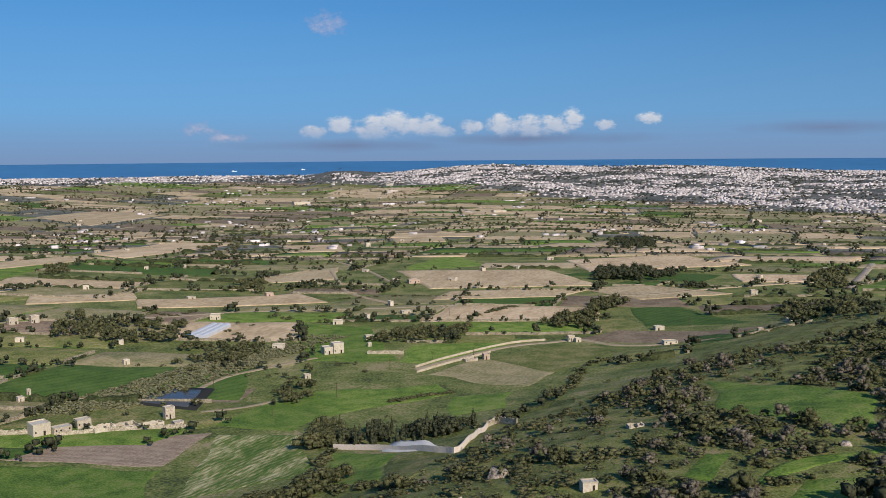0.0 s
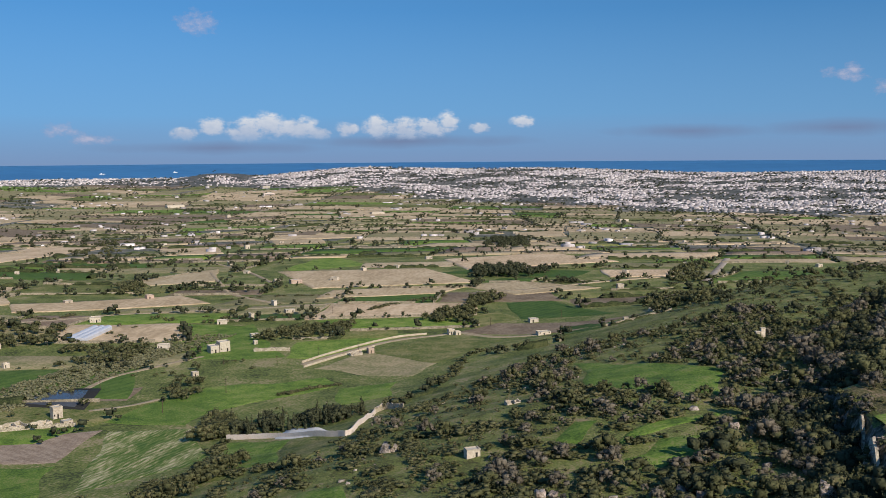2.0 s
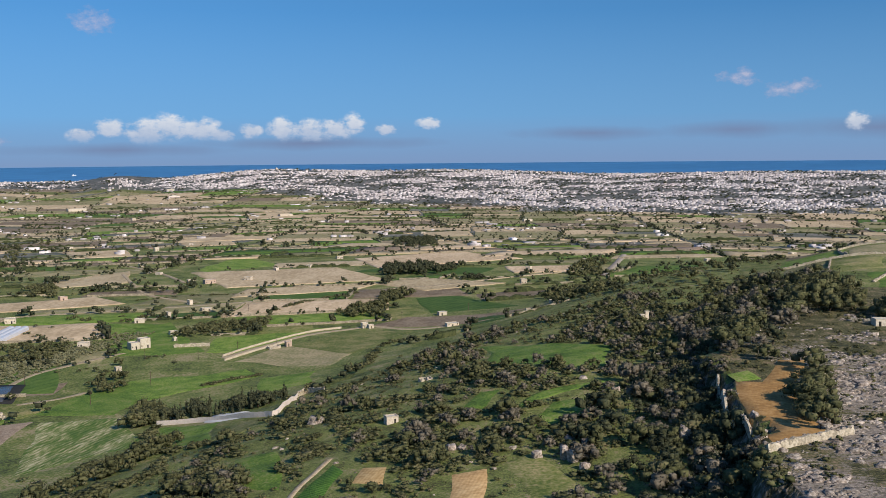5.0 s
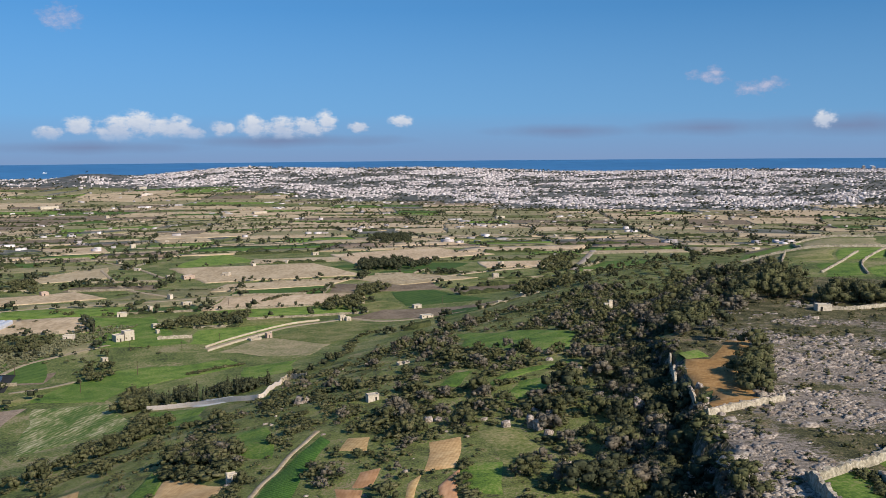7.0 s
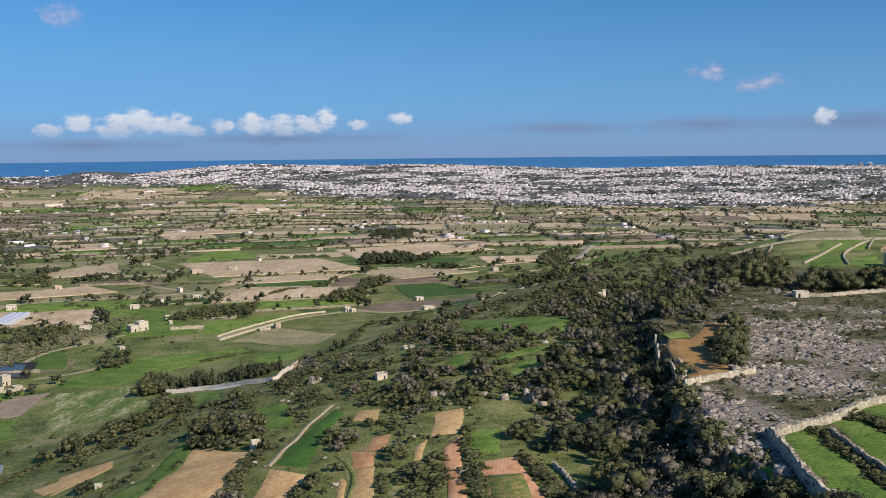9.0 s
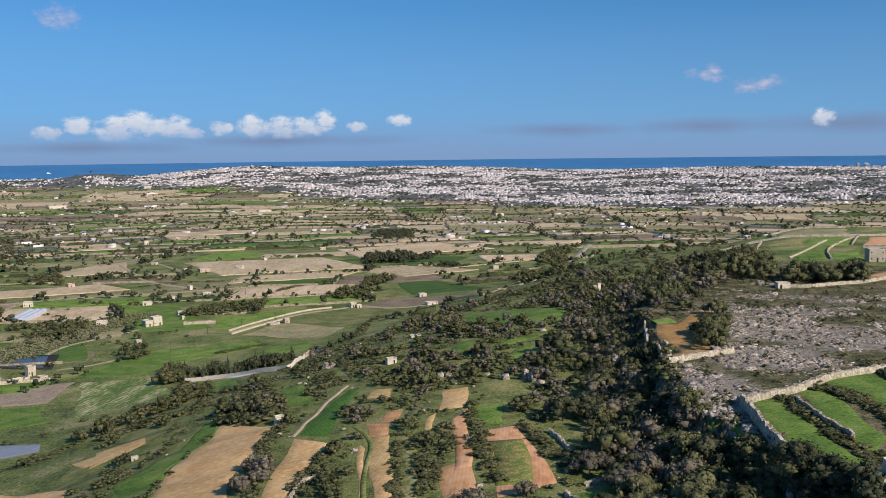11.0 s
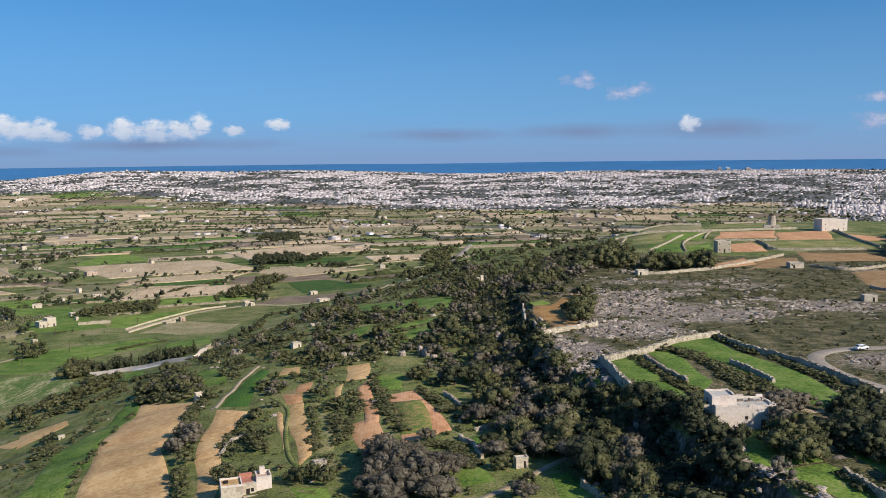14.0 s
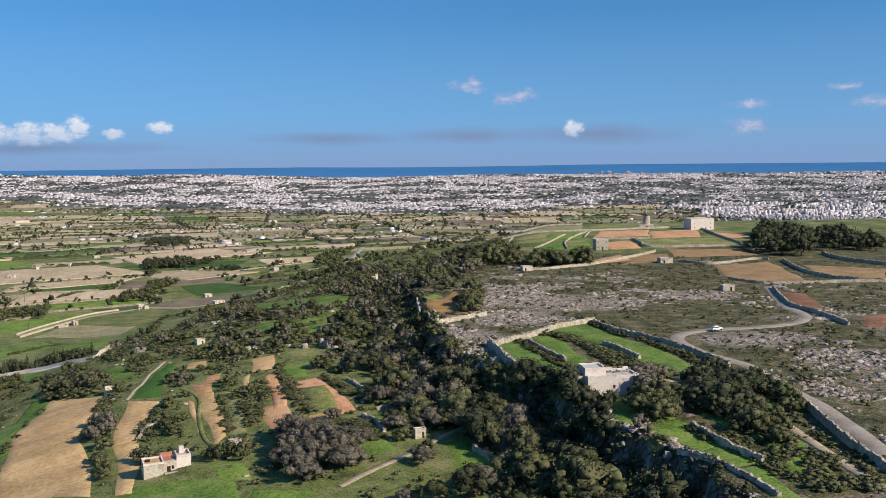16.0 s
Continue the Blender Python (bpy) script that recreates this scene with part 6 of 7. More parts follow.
#           crown shape, leaves near, leaves afar, lobes, trunk, leaf material
KINDS = {"round": ("round", 1150, 130, 12, 0.22, LEAF), "dark": ("round", 1050, 120, 12, 0.3, DARK_LEAF), "cypress": ("cone", 300, 80, 7, 0.12, DARK_LEAF),
         "grey": ("round", 1300, 140, 12, 0.25, GREY_LEAF), "shrub": ("dome", 600, 80, 9, 0.02, LEAF), "reed": ("dome", 60, 15, 3, 0.02, REED), "far": ("round", 20, 16, 4, 0.2, DARK_LEAF),
         "distant": ("round", 4, 4, 2, 0.2, DARK_LEAF), "bush": ("dome", 20, 14, 2, 0.0, BUSH)}
FAR_LOBES = {"far": (3, 1), "distant": (2, 1), "bush": (2, 1), "reed": (2, 1), "shrub": (5, 1)}
NEAR_SHAPES = {k: [crown(50 * i + 7, q[1], q[3], q[0], 0.088 if q[1] > 200 else 0.3) for i in range(5)] for k, q in KINDS.items()}
MID_SHAPES = {k: [crown(30 * i + 3, 340 if k != "shrub" else 190, 8, KINDS[k][0], 0.105, 1) for i in range(6)] for k in ("round", "dark", "grey", "shrub")}
FAR_SHAPES = {k: [crown(70 * i + 9, q[2], FAR_LOBES.get(k, (6, 1))[0], q[0], 0.15 if q[2] > 50 else 0.26, FAR_LOBES.get(k, (6, 1))[1], 0.78 if q[2] > 50 else 0.9) for i in range(7)] for k, q in KINDS.items()}
TRUNKS = {k: trunk(len(k), q[4]) for k, q in KINDS.items()}
LABELS = {"round": "dark green rounded carob tree", "dark": "dark evergreen tree in a dense grove", "cypress": "tall narrow dark green cypress", "grey": "grey-brown half-bare tree",
          "shrub": "low dense dark green shrub", "reed": "pale green reed clump", "bush": "low brownish bush"}

# scrub and trees over the slope, thick under the cliff and thinner below
plant_rnd = np.random.RandomState(5)


CELL, WEST, SOUTH = 1.5, -520.0, -180.0
closed = np.zeros((640, 640), bool)


def cells(lo, hi, start):
    return max(0, int((lo - start) / CELL)), min(640, max(0, int((hi - start) / CELL) + 2))


for poly in PLOTS[:HAND_MADE]:
    (i0, i1), (j0, j1) = cells(poly[:, 0].min(), poly[:, 0].max(), WEST), cells(poly[:, 1].min(), poly[:, 1].max(), SOUTH)
    if i1 <= i0 or j1 <= j0:
        continue
    px, py = np.meshgrid(WEST + (np.arange(i0, i1) + 0.5) * CELL, SOUTH + (np.arange(j0, j1) + 0.5) * CELL)
    within = np.zeros(px.shape, bool)
    for (x1, y1), (x2, y2) in zip(poly, np.roll(poly, -1, 0)):
        if y1 != y2:
            within ^= ((y1 > py) != (y2 > py)) & (px < (x2 - x1) * (py - y1) / (y2 - y1) + x1)
    closed[j0:j1, i0:i1] |= within
for line, near in CLEAR:
    for x, y in line:
        (i0, i1), (j0, j1) = cells(x - near, x + near, WEST), cells(y - near, y + near, SOUTH)
        if i1 > i0 and j1 > j0:
            px, py = np.meshgrid(WEST + (np.arange(i0, i1) + 0.5) * CELL - x, SOUTH + (np.arange(j0, j1) + 0.5) * CELL - y)
            closed[j0:j1, i0:i1] |= px * px + py * py < near * near


def grid_open(x, y):
    i, j = int((x - WEST) / CELL), int((y - SOUTH) / CELL)
    return not (0 <= i < 640 and 0 <= j < 640 and closed[j, i])


def x_of(d, y):
    return float(rim(y)) - d


def scatter(count, x0, x1, y0, y1, keep, low, high, kinds):
    for _ in range(count):
        y = plant_rnd.uniform(y0, y1)
        x = plant_rnd.uniform(x0, x1)
        d = float(rim(y)) - x
        lump = 0.5 + 0.5 * noise.noise(Vector((x / 26, y / 26, 3.3))) + 0.35 * noise.noise(Vector((x / 9, y / 9, 7.1)))
        k = keep(d, y, lump)
        if plant_rnd.rand() < k:
            size = low + (high - low) * plant_rnd.rand() ** 1.5
            if all(grid_open(x + a * size * 0.45, y + b * size * 0.45) for a, b in ((0, 0), (1, 0), (-1, 0), (0, 1), (0, -1))):
                PLANTS.append((x, y, size, kinds[plant_rnd.randint(len(kinds))]))


def along_rim(count, y0, y1, d0, d1, low, high, kinds):
    """Plants in a band beside the plateau's edge."""
    for _ in range(count):
        y, d = plant_rnd.uniform(y0, y1), plant_rnd.uniform(d0, d1)
        x, size = x_of(d, y), low + (high - low) * plant_rnd.rand() ** 1.3
        if grid_open(x, y) and grid_open(x + size * 0.35, y) and noise.noise(Vector((x / 7, y / 9, 2.6))) > -0.35:
            PLANTS.append((x, y, size, kinds[plant_rnd.randint(len(kinds))]))


scatter(1500, -20, 95, -80, 330, lambda d, y, m: (0.8 if d < 12 else 0.42) if (-1.5 if y > 20 else 6) < d < 40 and m > (0.1 if d < 12 else 0.28) else 0, 4.5, 9.0, ("round", "round", "grey", "grey", "dark", "shrub"))
scatter(900, -10, 100, -95, 70, lambda d, y, m: 0.85 if (0 if y > 20 else 6) < d < 34 else 0, 4.5, 9.0, ("round", "round", "dark", "grey"))
scatter(3600, -100, 70, 150, 430, lambda d, y, m: (0.8 if m > (0.33 if d < 85 else 0.55) else 0.08) if 34 < d < 165 else 0, 2.8, 7.5, ("round", "shrub", "shrub", "shrub", "shrub", "shrub", "grey"))
scatter(1700, -120, 40, -40, 160, lambda d, y, m: (0.5 if m > 0.52 else 0.06) if 30 < d < 165 else 0, 2.2, 6.0, ("round", "shrub", "shrub", "shrub", "grey"))
scatter(1400, -240, -60, 100, 420, lambda d, y, m: (0.4 if m > 0.66 else 0.015) if 150 < d < 290 else 0, 2.6, 6.5, ("round", "shrub", "shrub"))
scatter(2000, 40, 330, 330, 640, lambda d, y, m: (0.6 if m > (0.4 if d < 60 else 0.5) else 0.04) if 8 < d < 170 else 0, 3.4, 8.5, ("round", "shrub", "dark", "shrub"))
scatter(3800, 30, 300, -60, 330, lambda d, y, m: (0.6 if m > 0.5 else 0.05) * (1 - 0.8 * float(stony(x_of(d, y), y))) if d < -4 else 0, 0.8, 2.6, ("shrub",))
along_rim(760, -75, 290, -2.2, 6.5, 2.0, 4.8, ("shrub", "shrub", "round", "shrub", "grey"))
# dark-leaved kinds weigh more here: the cliff's shade put into leaf colour
along_rim(330, -75, 290, 7, 20, 4.5, 8.5, ("round", "dark", "dark", "round", "grey"))
along_rim(80, -50, 75, 6, 19, 8.5, 13, ("round", "dark", "grey", "round"))
along_rim(260, 15, 290, 2.0, 9, 5.5, 9.0, ("dark", "round", "dark"))
scatter(900, 40, 190, 205, 420, lambda d, y, m: 0.7 if -20 < d < 32 and m > 0.2 else 0, 5.5, 10.5, ("round", "round", "dark", "grey"))
scatter(420, 32, 80, 60, 200, lambda d, y, m: 0.8 if -14 < d < -2 and m > 0.45 else 0, 1.8, 3.6, ("shrub",))
scatter(900, -60, 75, 110, 330, lambda d, y, m: 0.8 if 16 < d < 110 and m > 0.42 else 0.1 if 16 < d < 110 else 0, 2.2, 5.0, ("shrub", "shrub", "round", "grey"))
scatter(400, -330, -190, 330, 620, lambda d, y, m: 0.5 if m > 0.45 else 0, 3, 7, ("round", "shrub"))
scatter(5600, -120, 75, -40, 430, lambda d, y, m: (0.9 if m > 0.34 else 0.3) if 14 < d < 168 else 0, 1.2, 3.2, ("bush",))
scatter(2600, 30, 300, 320, 640, lambda d, y, m: (0.8 if m > 0.4 else 0.2) if 8 < d < 170 else 0, 1.4, 3.6, ("bush",))
scatter(6500, 30, 260, -60, 300, lambda d, y, m: (0.75 if m > 0.45 else 0.35) * (1 - 0.15 * float(stony(x_of(d, y), y))) if d < -3 else 0, 0.9, 3.4, ("bush",))
for i in range(5200):
    az, r = radians(plant_rnd.uniform(-42, 36)), plant_rnd.uniform(700, 3500)
    x, y = -22 + r * math.sin(az), -90 + r * math.cos(az)
    if noise.noise(Vector((x / 260, y / 120, 1.7))) > -0.02 and (float(rim(y)) - x > 200 or y > 820) and not taken(x, y):
        PLANTS.append((x, y, plant_rnd.uniform(2.5, 7.5) * (1 + r / 6000), "distant" if r > 1100 else "far"))

made = {"tree": 0, "shrub": 0}
order = sorted(PLANTS, key=lambda p: math.hypot(p[0] - 5, (p[1] - 30) * 0.8))
roots, joined = {}, {}
for x, y, size, kind in order:
    shape, _, _, _, stem, leaf = KINDS[kind]
    small = "shrub" if kind in ("shrub", "reed", "bush") else "tree"
    near = math.hypot(x - 5, (y - 30) * 0.8) < 330
    rnd = random.Random(int(x * 91 + y * 37))
    s = size * 0.5 * (0.5 if kind == "cypress" else 1)
    turn, sx, sz = rnd.uniform(0, 360), s * rnd.uniform(0.9, 1.25), s * rnd.uniform(0.65, 1.35 if kind != "shrub" else 1.0)
    base = ground_z(x, y) - 0.05
    lift = stem * s * 0.8
    if near and kind not in ("far", "distant", "bush") and made[small] < 290 and kind != "reed":
        made[small] += 1
        i = rnd.randrange(5)
        key = (kind, i)
        m = pose(x, y, base, 0, 0, turn)
        if key not in roots:
            root = new("shrub" if small == "shrub" else ("cypress" if kind == "cypress" else "tree"))
            tagged(root, LABELS[kind] + " on the slope", small, "shrubs" if small == "shrub" else "trees")
            v, f = NEAR_SHAPES[kind][i]
            top = new("crown", quad_mesh("crown", v + np.array([0, 0, stem * 0.8]), f, leaf))
            top.parent = root
            v, f = TRUNKS[kind]
            low_part = new("trunk", quad_mesh("trunk", v, f, BARK))
            low_part.parent = root
            root.matrix_world = m
            root.scale = (sx, sx, sz)
            roots[key] = root
        else:
            ob = copy_thing(roots[key], m)
            ob.scale = (sx, sx, sz)
        continue
    v, f = MID_SHAPES[kind][rnd.randrange(6)] if kind in MID_SHAPES and (size > 7 or size > 4.5 and math.hypot(x + 5, y + 20) < 270) else FAR_SHAPES[kind][rnd.randrange(7)]
    ca, sa2 = math.cos(radians(turn)), math.sin(radians(turn))
    q = np.stack([(v[:, 0] * ca - v[:, 1] * sa2) * sx + x, (v[:, 0] * sa2 + v[:, 1] * ca) * sx + y, v[:, 2] * sz + base + lift], -1)
    name = "reed_bed" if kind == "reed" else "far_trees" if kind in ("far", "distant") else ("scrub" if small == "shrub" else "woodland")
    store = joined.setdefault((name, leaf.name), [leaf, [], [], 0])
    store[1].append(q)
    store[2].append(f + store[3])
    store[3] += len(q)
    if kind not in ("far", "distant", "shrub", "reed", "bush"):
        v, f = TRUNKS[kind][0][:15], TRUNKS[kind][1][:10]
        store = joined.setdefault(("tree_trunks", BARK.name), [BARK, [], [], 0])
        store[1].append(v * np.array([sx, sx, sz]) + np.array([x, y, base]))
        store[2].append(f + store[3])
        store[3] += len(v)
STUFF_LABELS = {"reed_bed": "band of pale grey-green reeds in the valley", "far_trees": "distant dark green trees strewn over the plain", "scrub": "low dark green scrub over slope and heath", "woodland": "dense dark evergreen trees and bushes on the slope",
                "tree_trunks": "brown trunks of the woodland trees"}
for (name, _), (leaf, vs, fs, n) in joined.items():
    tagged(new(name, quad_mesh(name, np.concatenate(vs), np.concatenate(fs), leaf)), STUFF_LABELS[name], "trees" if name != "scrub" else "shrubs", kind="stuff")


# ---- rocks ----
rock_rnd = np.random.RandomState(8)
SHAPES = []
for i in range(6):
    v, f = cube_ball(np.random.RandomState(i + 40), 3)
    v = v * np.array([1, 0.85, 0.75])
    v = np.sign(v) * np.abs(v) ** 0.55
    SHAPES.append((v + np.random.RandomState(i).normal(0, 0.13, v.shape), f))
BOULDERS = [quad_mesh("boulder", v, f, LIME) for v, f in SHAPES]
made_rocks = 0
for i in range(420):
    y = rock_rnd.uniform(-62, 285)
    d = rock_rnd.uniform(-1.5, 5.5)
    x = float(rim(y)) - d
    if noise.noise(Vector((y / 17, d / 3, 9.1))) < 0.0 or made_rocks >= 70:
        continue
    made_rocks += 1
    s = 0.45 + rock_rnd.gamma(1.6, 0.26)
    ob = new("boulder", BOULDERS[rock_rnd.randint(6)])
    ob.matrix_world = Matrix.LocRotScale((x, y, ground_z(x, y) + 0.2 * s), Euler(rock_rnd.uniform(-0.4, 0.4, 2).tolist() + [rock_rnd.uniform(0, 6)]),
                                         (s * rock_rnd.uniform(0.8, 1.5), s, s * rock_rnd.uniform(0.8, 1.7)))
    tagged(ob, "weathered pale limestone boulder on the cliff edge", "boulder", "boulders of the cliff")

for x, y, s, tall in ((0.2, 155.1, 1.1, 2.4), (1.9, 153.6, 1.5, 1.3), (6.4, 163.1, 1.5, 1.2), (-6.1, 157.8, 1.3, 1.0), (3.9, 147.4, 1.2, 1.0), (2.4, 167.0, 1.4, 1.0), (29.6, 160.3, 2.2, 1.5), (31.8, 158.2, 1.6, 1.3),
                       (29.6, 104.1, 2.3, 1.7), (31.4, 101.2, 1.8, 1.9), (24.9, 89.4, 2.0, 1.4), (27.3, 86.8, 1.5, 1.2), (43.4, 255.9, 1.3, 0.9), (48.1, 257.9, 1.2, 0.8), (20.1, 212.0, 1.6, 0.9), (61.0, 312.0, 1.6, 1.0), (-26.8, 169.3, 1.5, 0.7), (-24.0, 168.6, 1.2, 0.7)):
    ob = new("boulder", BOULDERS[int(abs(x + y)) % 6])
    ob.matrix_world = Matrix.LocRotScale((x, y, ground_z(x, y) + 0.5 * s * tall), Euler((0.1, -0.15, x)), (s, s * 0.85, s * tall))
    tagged(ob, "large upright pale limestone boulder among shrubs" if tall > 1.2 else "large pale limestone boulder among shrubs", "boulder", "boulders of the slope")

# broken limestone pavement of the plateau
vs, fs, n = [], [], 0
CUBE = np.array([(-1, -1, -1), (1, -1, -1), (1, 1, -1), (-1, 1, -1), (-0.75, -0.75, 1), (0.75, -0.75, 1), (0.75, 0.75, 1), (-0.75, 0.75, 1)])
SIDES = np.array([(4, 5, 6, 7), (0, 1, 5, 4), (1, 2, 6, 5), (2, 3, 7, 6), (3, 0, 4, 7)])
tries = made_slabs = 0
while n < 19000 * 8 and tries < 240000:
    tries += 1
    x, y = rock_rnd.uniform(22, 240), rock_rnd.uniform(-70, 290)
    d = float(rim(y)) - x
    if d > -1:
        continue
    lump = 0.8 * noise.noise(Vector((x / 34, y / 34, 4.4))) + 0.9 * noise.noise(Vector((x / 9, y / 6, 8.4))) + 0.7 * noise.noise(Vector((x / 3.2, y / 2.6, 1.4)))
    bare = float(stony(x, y))
    if lump * 0.85 + 0.85 * bare < 0.64 + rock_rnd.uniform(-0.12, 0.3) or not grid_open(x, y):
        continue
    s = rock_rnd.gamma(1.4, 0.2) + 0.15
    a = rock_rnd.uniform(0, 6.28)
    if s > 0.5 and made_slabs < 240 and y < 190 and x < 150:
        made_slabs += 1
        ob = new("limestone_rock", BOULDERS[rock_rnd.randint(6)])
        ob.matrix_world = Matrix.LocRotScale((x, y, ground_z(x, y) + 0.05 * s), Euler((0, 0, a)), (s * 1.1, s * 0.8, s * 0.4))
        tagged(ob, "flat weathered pale limestone rock on the heath", "rock", "rocks of the heath")
        continue
    v = (CUBE + rock_rnd.normal(0, 0.2, (8, 3))) * np.array([s, s * rock_rnd.uniform(0.5, 0.9), s * rock_rnd.uniform(0.12, 0.34)])
    v = np.stack([v[:, 0] * math.cos(a) - v[:, 1] * math.sin(a) + x, v[:, 0] * math.sin(a) + v[:, 1] * math.cos(a) + y, v[:, 2] + ground_z(x, y) + 0.1 * s], -1)
    vs.append(v)
    fs.append(SIDES + n)
    n += 8
tagged(new("limestone_rocks", quad_mesh("limestone_rocks", np.concatenate(vs), np.concatenate(fs), LIME)), "broken pale grey limestone rocks strewn over the heath", "rocks", kind="stuff")

# stones lying in the scrub of the slope
vs, fs, n = [], [], 0
for i in range(700):
    y, d = rock_rnd.uniform(-30, 420), rock_rnd.uniform(8, 150)
    x = float(rim(y)) - d
    if noise.noise(Vector((x / 15, y / 15, 6.6))) < 0.12 or not grid_open(x, y):
        continue
    s = rock_rnd.gamma(1.6, 0.2) + 0.2
    v = (CUBE + rock_rnd.normal(0, 0.22, (8, 3))) * np.array([s, s * rock_rnd.uniform(0.5, 0.9), s * rock_rnd.uniform(0.35, 0.7)])
    vs.append(v + np.array([x, y, ground_z(x, y) + 0.15 * s]))
    fs.append(SIDES + n)
    n += 8
tagged(new("slope_stones", quad_mesh("slope_stones", np.concatenate(vs), np.concatenate(fs), LIME)), "loose pale limestone stones lying in the scrub", "rocks", kind="stuff")


# ---- towns along the horizon ----
town_rnd = np.random.RandomState(21)


count = 120000
az = town_rnd.uniform(-43, 42, count)
r = np.sqrt(town_rnd.uniform(1850 ** 2, 4290 ** 2, count))
lump = np.array([0.8 * noise.noise(Vector((a * 0.3, q / 150, 2.2))) + 0.6 * noise.noise(Vector((a * 0.7, q / 55, 5.2))) + 0.3 * noise.noise(Vector((a * 2.1, q / 30, 9.2))) for a, q in zip(az, r)])
start = town_start(az)
fill = np.where(r > start + 60, 0.75, np.where(r > start - 150, 0.1, 0.0))
fill = np.where((az < -17), fill * 0.5, fill)
level = np.where((az > 23.5) & (az < 30) & (r < 3500), 0.27, np.where(r > start + 500, -0.05, -0.17))
gap = lump < level
fill = np.where(gap, fill * 0.05, fill * np.clip(0.35 + (lump - level) * 3, 0, 1))
fill = np.where((np.abs(az + 21.2) < 1.7) & (r > 3850), 0.0, fill)
green_gap = (lump < level + 0.08) & (r > start - 300) & (r < 4200) & (town_rnd.rand(count) < 0.09)
tree_az, tree_r = az[green_gap], r[green_gap]
keep = town_rnd.rand(count) < fill
az, r = az[keep], r[keep]
x, y = -22 + r * np.sin(np.radians(az)), -90 + r * np.cos(np.radians(az))
z = height(x, y)
n = len(x)
w, d = (town_rnd.gamma(2.2, 2.0, n) + 3) * 0.85, town_rnd.uniform(3.5, 6.5, n)
h = town_rnd.choice([2.2, 2.8, 3.4, 4.2, 6.5], n, p=[0.25, 0.33, 0.25, 0.12, 0.05]) * town_rnd.uniform(0.75, 1.0, n)
blocks = (az > 28) & (r < 2700)
h = np.where(blocks, h * 1.8, h * 0.85)
turn = np.radians(town_rnd.choice([12, 24, -30], n) + town_rnd.uniform(-5, 5, n))
corner = np.array([(-1, -1), (1, -1), (1, 1), (-1, 1)]) * 0.5
lx, ly = corner[None, :, 0] * w[:, None], corner[None, :, 1] * d[:, None]
px = x[:, None] + lx * np.cos(turn)[:, None] - ly * np.sin(turn)[:, None]
py = y[:, None] + lx * np.sin(turn)[:, None] + ly * np.cos(turn)[:, None]
low = np.stack([px, py, np.repeat((z - 5)[:, None], 4, 1)], -1)
high = np.stack([px, py, np.repeat((z + h)[:, None], 4, 1)], -1)
boxes = np.concatenate([low, high], 1)
tx, ty = -22 + tree_r * np.sin(np.radians(tree_az)), -90 + tree_r * np.cos(np.radians(tree_az))
tz = height(tx, ty)
tv, tf = [], []
for i in range(len(tx)):
    v, f = FAR_SHAPES["distant"][i % 7]
    tv.append(v * np.array([1.4, 1.0, 0.7]) * town_rnd.uniform(4, 8.5) + np.array([tx[i], ty[i], tz[i]]))
    tf.append(f)
sizes = np.r_[0, np.cumsum([len(v) for v in tv])]
tagged(new("town_trees", quad_mesh("town_trees", np.concatenate(tv), np.concatenate([f + n0 for f, n0 in zip(tf, sizes)]), DARK_LEAF)), "dark tree belts and gardens between the distant towns", "trees", kind="stuff")
order_by = np.argsort(r)
single, rest = order_by[:260], order_by[260:]
BOX = np.array([(4, 5, 6, 7), (0, 1, 5, 4), (1, 2, 6, 5), (2, 3, 7, 6), (3, 0, 4, 7)])
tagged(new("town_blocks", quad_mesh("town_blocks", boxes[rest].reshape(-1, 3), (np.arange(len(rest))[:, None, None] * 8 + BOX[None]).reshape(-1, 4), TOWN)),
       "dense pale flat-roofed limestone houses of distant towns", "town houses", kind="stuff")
for i in single:
    root = new("town_house")
    root.matrix_world = Matrix.LocRotScale((x[i], y[i], z[i]), Euler((0, 0, turn[i])), None)
    tagged(root, "tall pale flat-roofed apartment house at the town's edge" if blocks[i] else "pale flat-roofed limestone house at the town's edge", "town house", "houses at the town's edge")
    bm = bmesh.new()
    box(bm, -w[i] / 2, w[i] / 2, -d[i] / 2, d[i] / 2, -4, h[i])
    part("wall", bm, TOWN, root)
    bm = bmesh.new()
    k = town_rnd.uniform(-0.2, 0.2) * w[i]
    box(bm, k - 1.4, k + 1.4, -1.4, 1.4, h[i], h[i] + 1.8)
    part("roof_room", bm, TOWN, root)
    for lev in range(int(h[i] / 3.4)):
        bm = bmesh.new()
        box(bm, -w[i] * 0.42, w[i] * 0.42, -d[i] / 2 - 0.06, -d[i] / 2 + 0.2, lev * 3.2 + 1, lev * 3.2 + 2.3)
        part("window_band", bm, DARK, root)

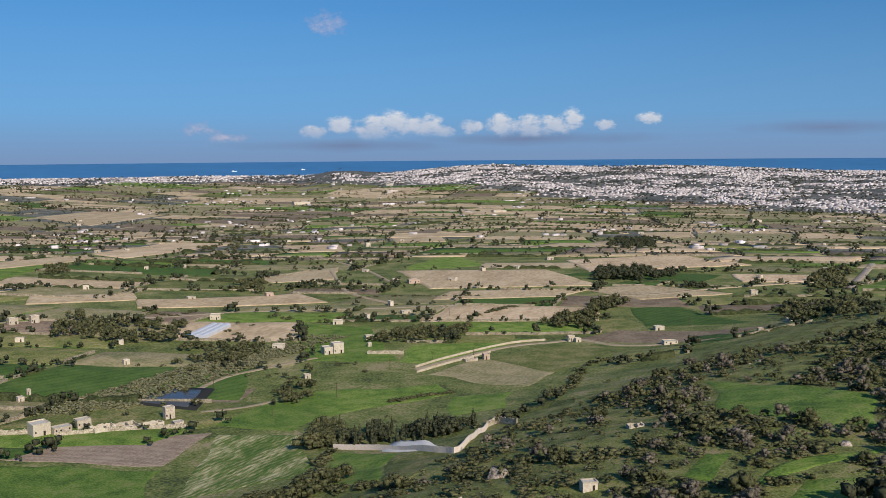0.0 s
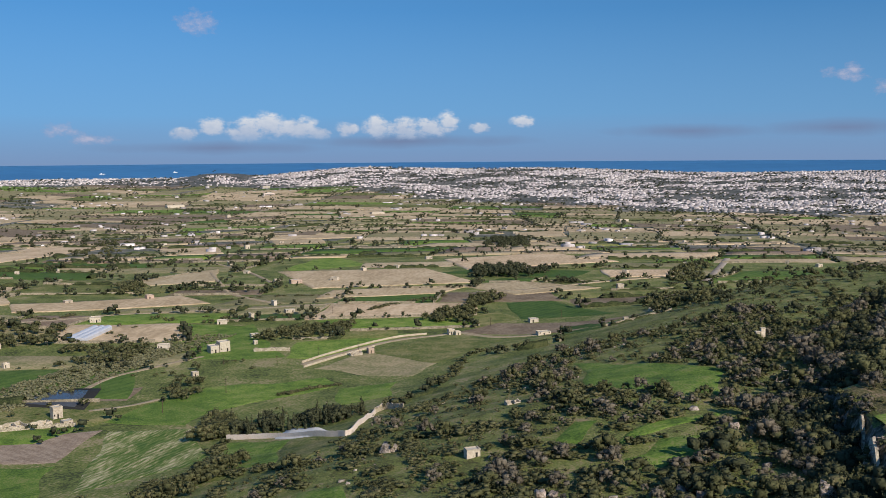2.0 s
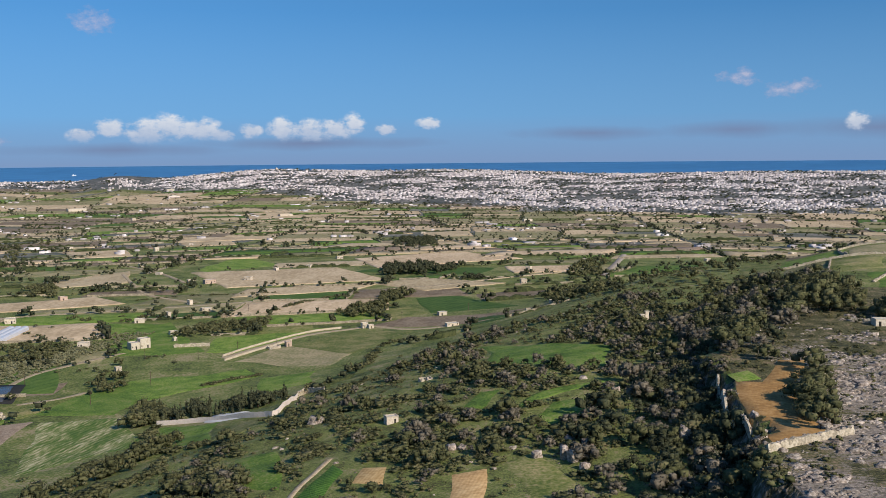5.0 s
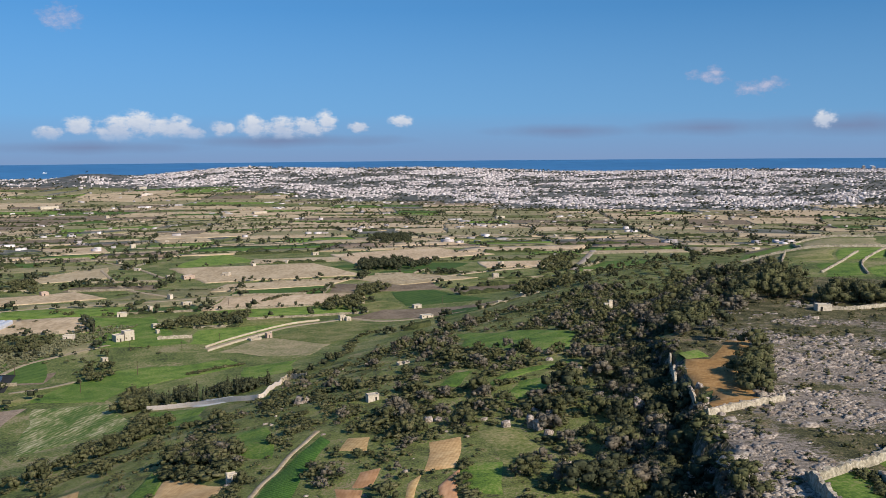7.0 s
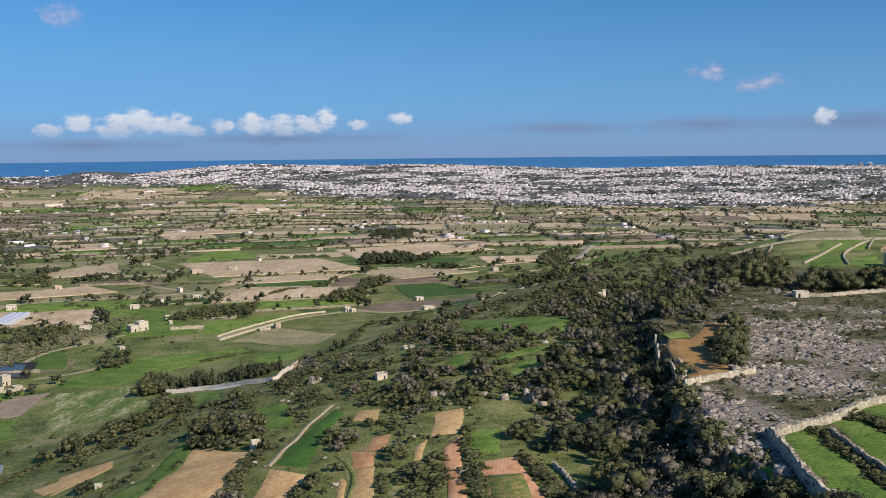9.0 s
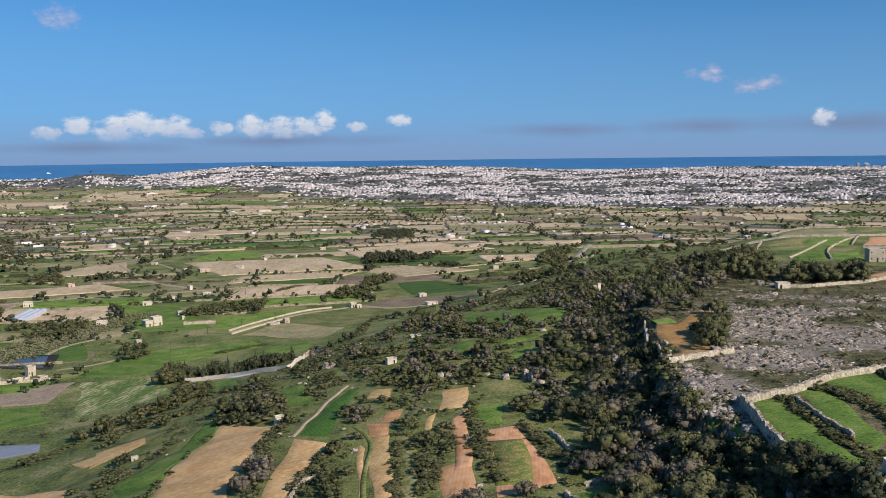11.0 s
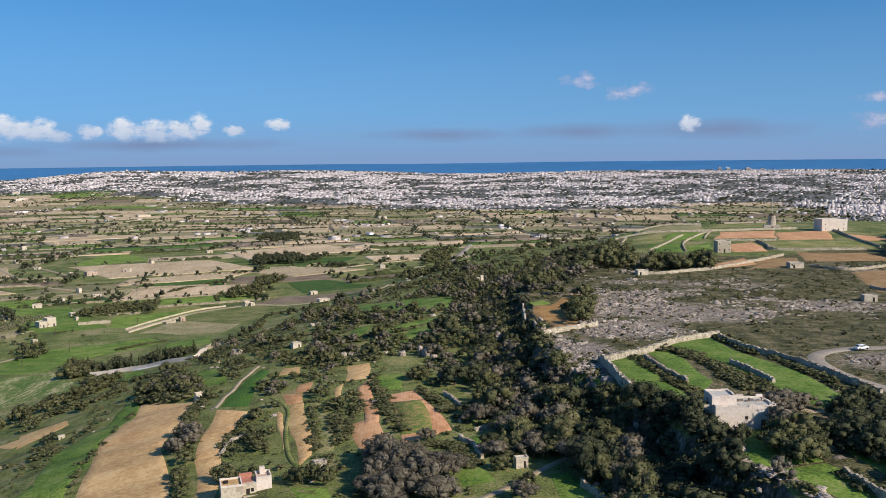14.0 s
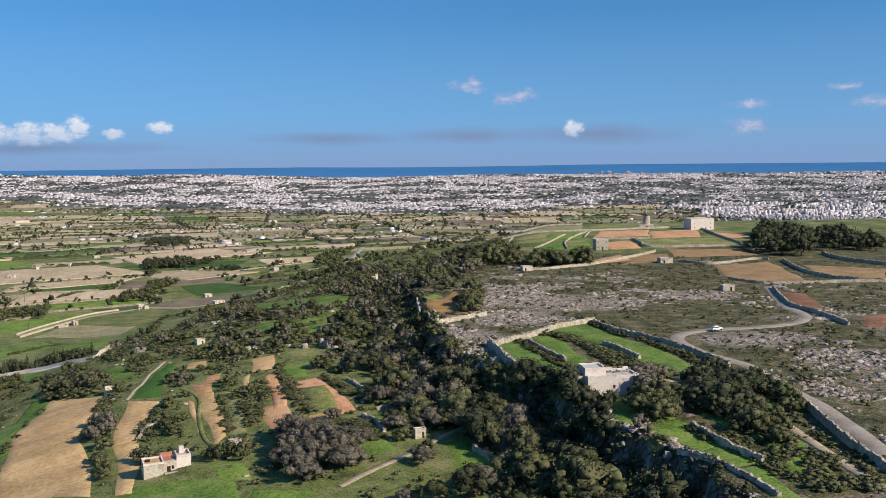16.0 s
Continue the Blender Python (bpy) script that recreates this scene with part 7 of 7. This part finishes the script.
# sheds and houses of the outskirts
ov, of = [], []
for i in range(1500):
    a, q = town_rnd.uniform(-40, 40), town_rnd.uniform(1250, 3600)
    if q > float(town_start(a)) + 50 or noise.noise(Vector((a * 0.35, q / 160, 12.2))) < 0.17:
        continue
    bx, by = -22 + q * math.sin(radians(a)), -90 + q * math.cos(radians(a))
    if by < 830 and float(rim(by)) - bx < 200:
        continue
    ww, dd, hh = 4 + town_rnd.gamma(1.4, 4.0), town_rnd.uniform(4, 12), town_rnd.uniform(2.4, 4.5)
    t = radians(town_rnd.choice([12, 20, -30]))
    px, py = corner[:, 0] * ww, corner[:, 1] * dd
    px, py = bx + px * math.cos(t) - py * math.sin(t), by + px * math.sin(t) + py * math.cos(t)
    bz = ground_z(bx, by)
    o = len(ov) * 8
    ov.append(np.concatenate([np.c_[px, py, np.full(4, bz - 3)], np.c_[px, py, np.full(4, bz + hh)]]))
    of.append(BOX + o)
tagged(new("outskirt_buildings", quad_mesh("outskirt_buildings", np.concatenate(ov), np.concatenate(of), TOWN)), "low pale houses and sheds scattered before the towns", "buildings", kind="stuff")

# larger buildings that stand out of the towns
for az_b, r_b, w_b, h_b, mat_b, label_b in ((14.8, 2700, 22, 11, DARK, "long dark flat-roofed block in the town"), (23.6, 4180, 11, 15, TOWN, "white hotel tower at the coast"), (24.1, 4180, 13, 12, TOWN, "white hotel tower at the coast"),
                                            (25.2, 4180, 20, 13, TOWN, "broad white hotel block at the coast"), (26.0, 4190, 12, 9, TOWN, "white hotel block at the coast"),
                                            (-12.2, 4100, 9, 10, PALE, "white church dome tower on a hill"), (-18.1, 3050, 34, 9, PALE, "large white school building before the town")):
    root = new("tower_block")
    bx, by = -22 + r_b * math.sin(radians(az_b)), -90 + r_b * math.cos(radians(az_b))
    root.matrix_world = pose(bx, by, ground_z(bx, by) - 1, 0, 0, -az_b + 15)
    tagged(root, label_b, "tower block", "large town buildings")
    bm = bmesh.new()
    box(bm, -w_b / 2, w_b / 2, 0, 12, -4, h_b)
    part("wall", bm, mat_b, root)
    bm = bmesh.new()
    box(bm, -w_b / 5, w_b / 5, 3, 8, h_b, h_b + 2.5)
    part("roof_room", bm, CONCRETE, root)
    for lev in range(int(h_b / 3.4)):
        bm = bmesh.new()
        box(bm, -w_b * 0.44, w_b * 0.44, -0.1, 0.15, lev * 3.3 + 1.1, lev * 3.3 + 2.3)
        part("window_band", bm, DARK if mat_b is not DARK else CONCRETE, root)
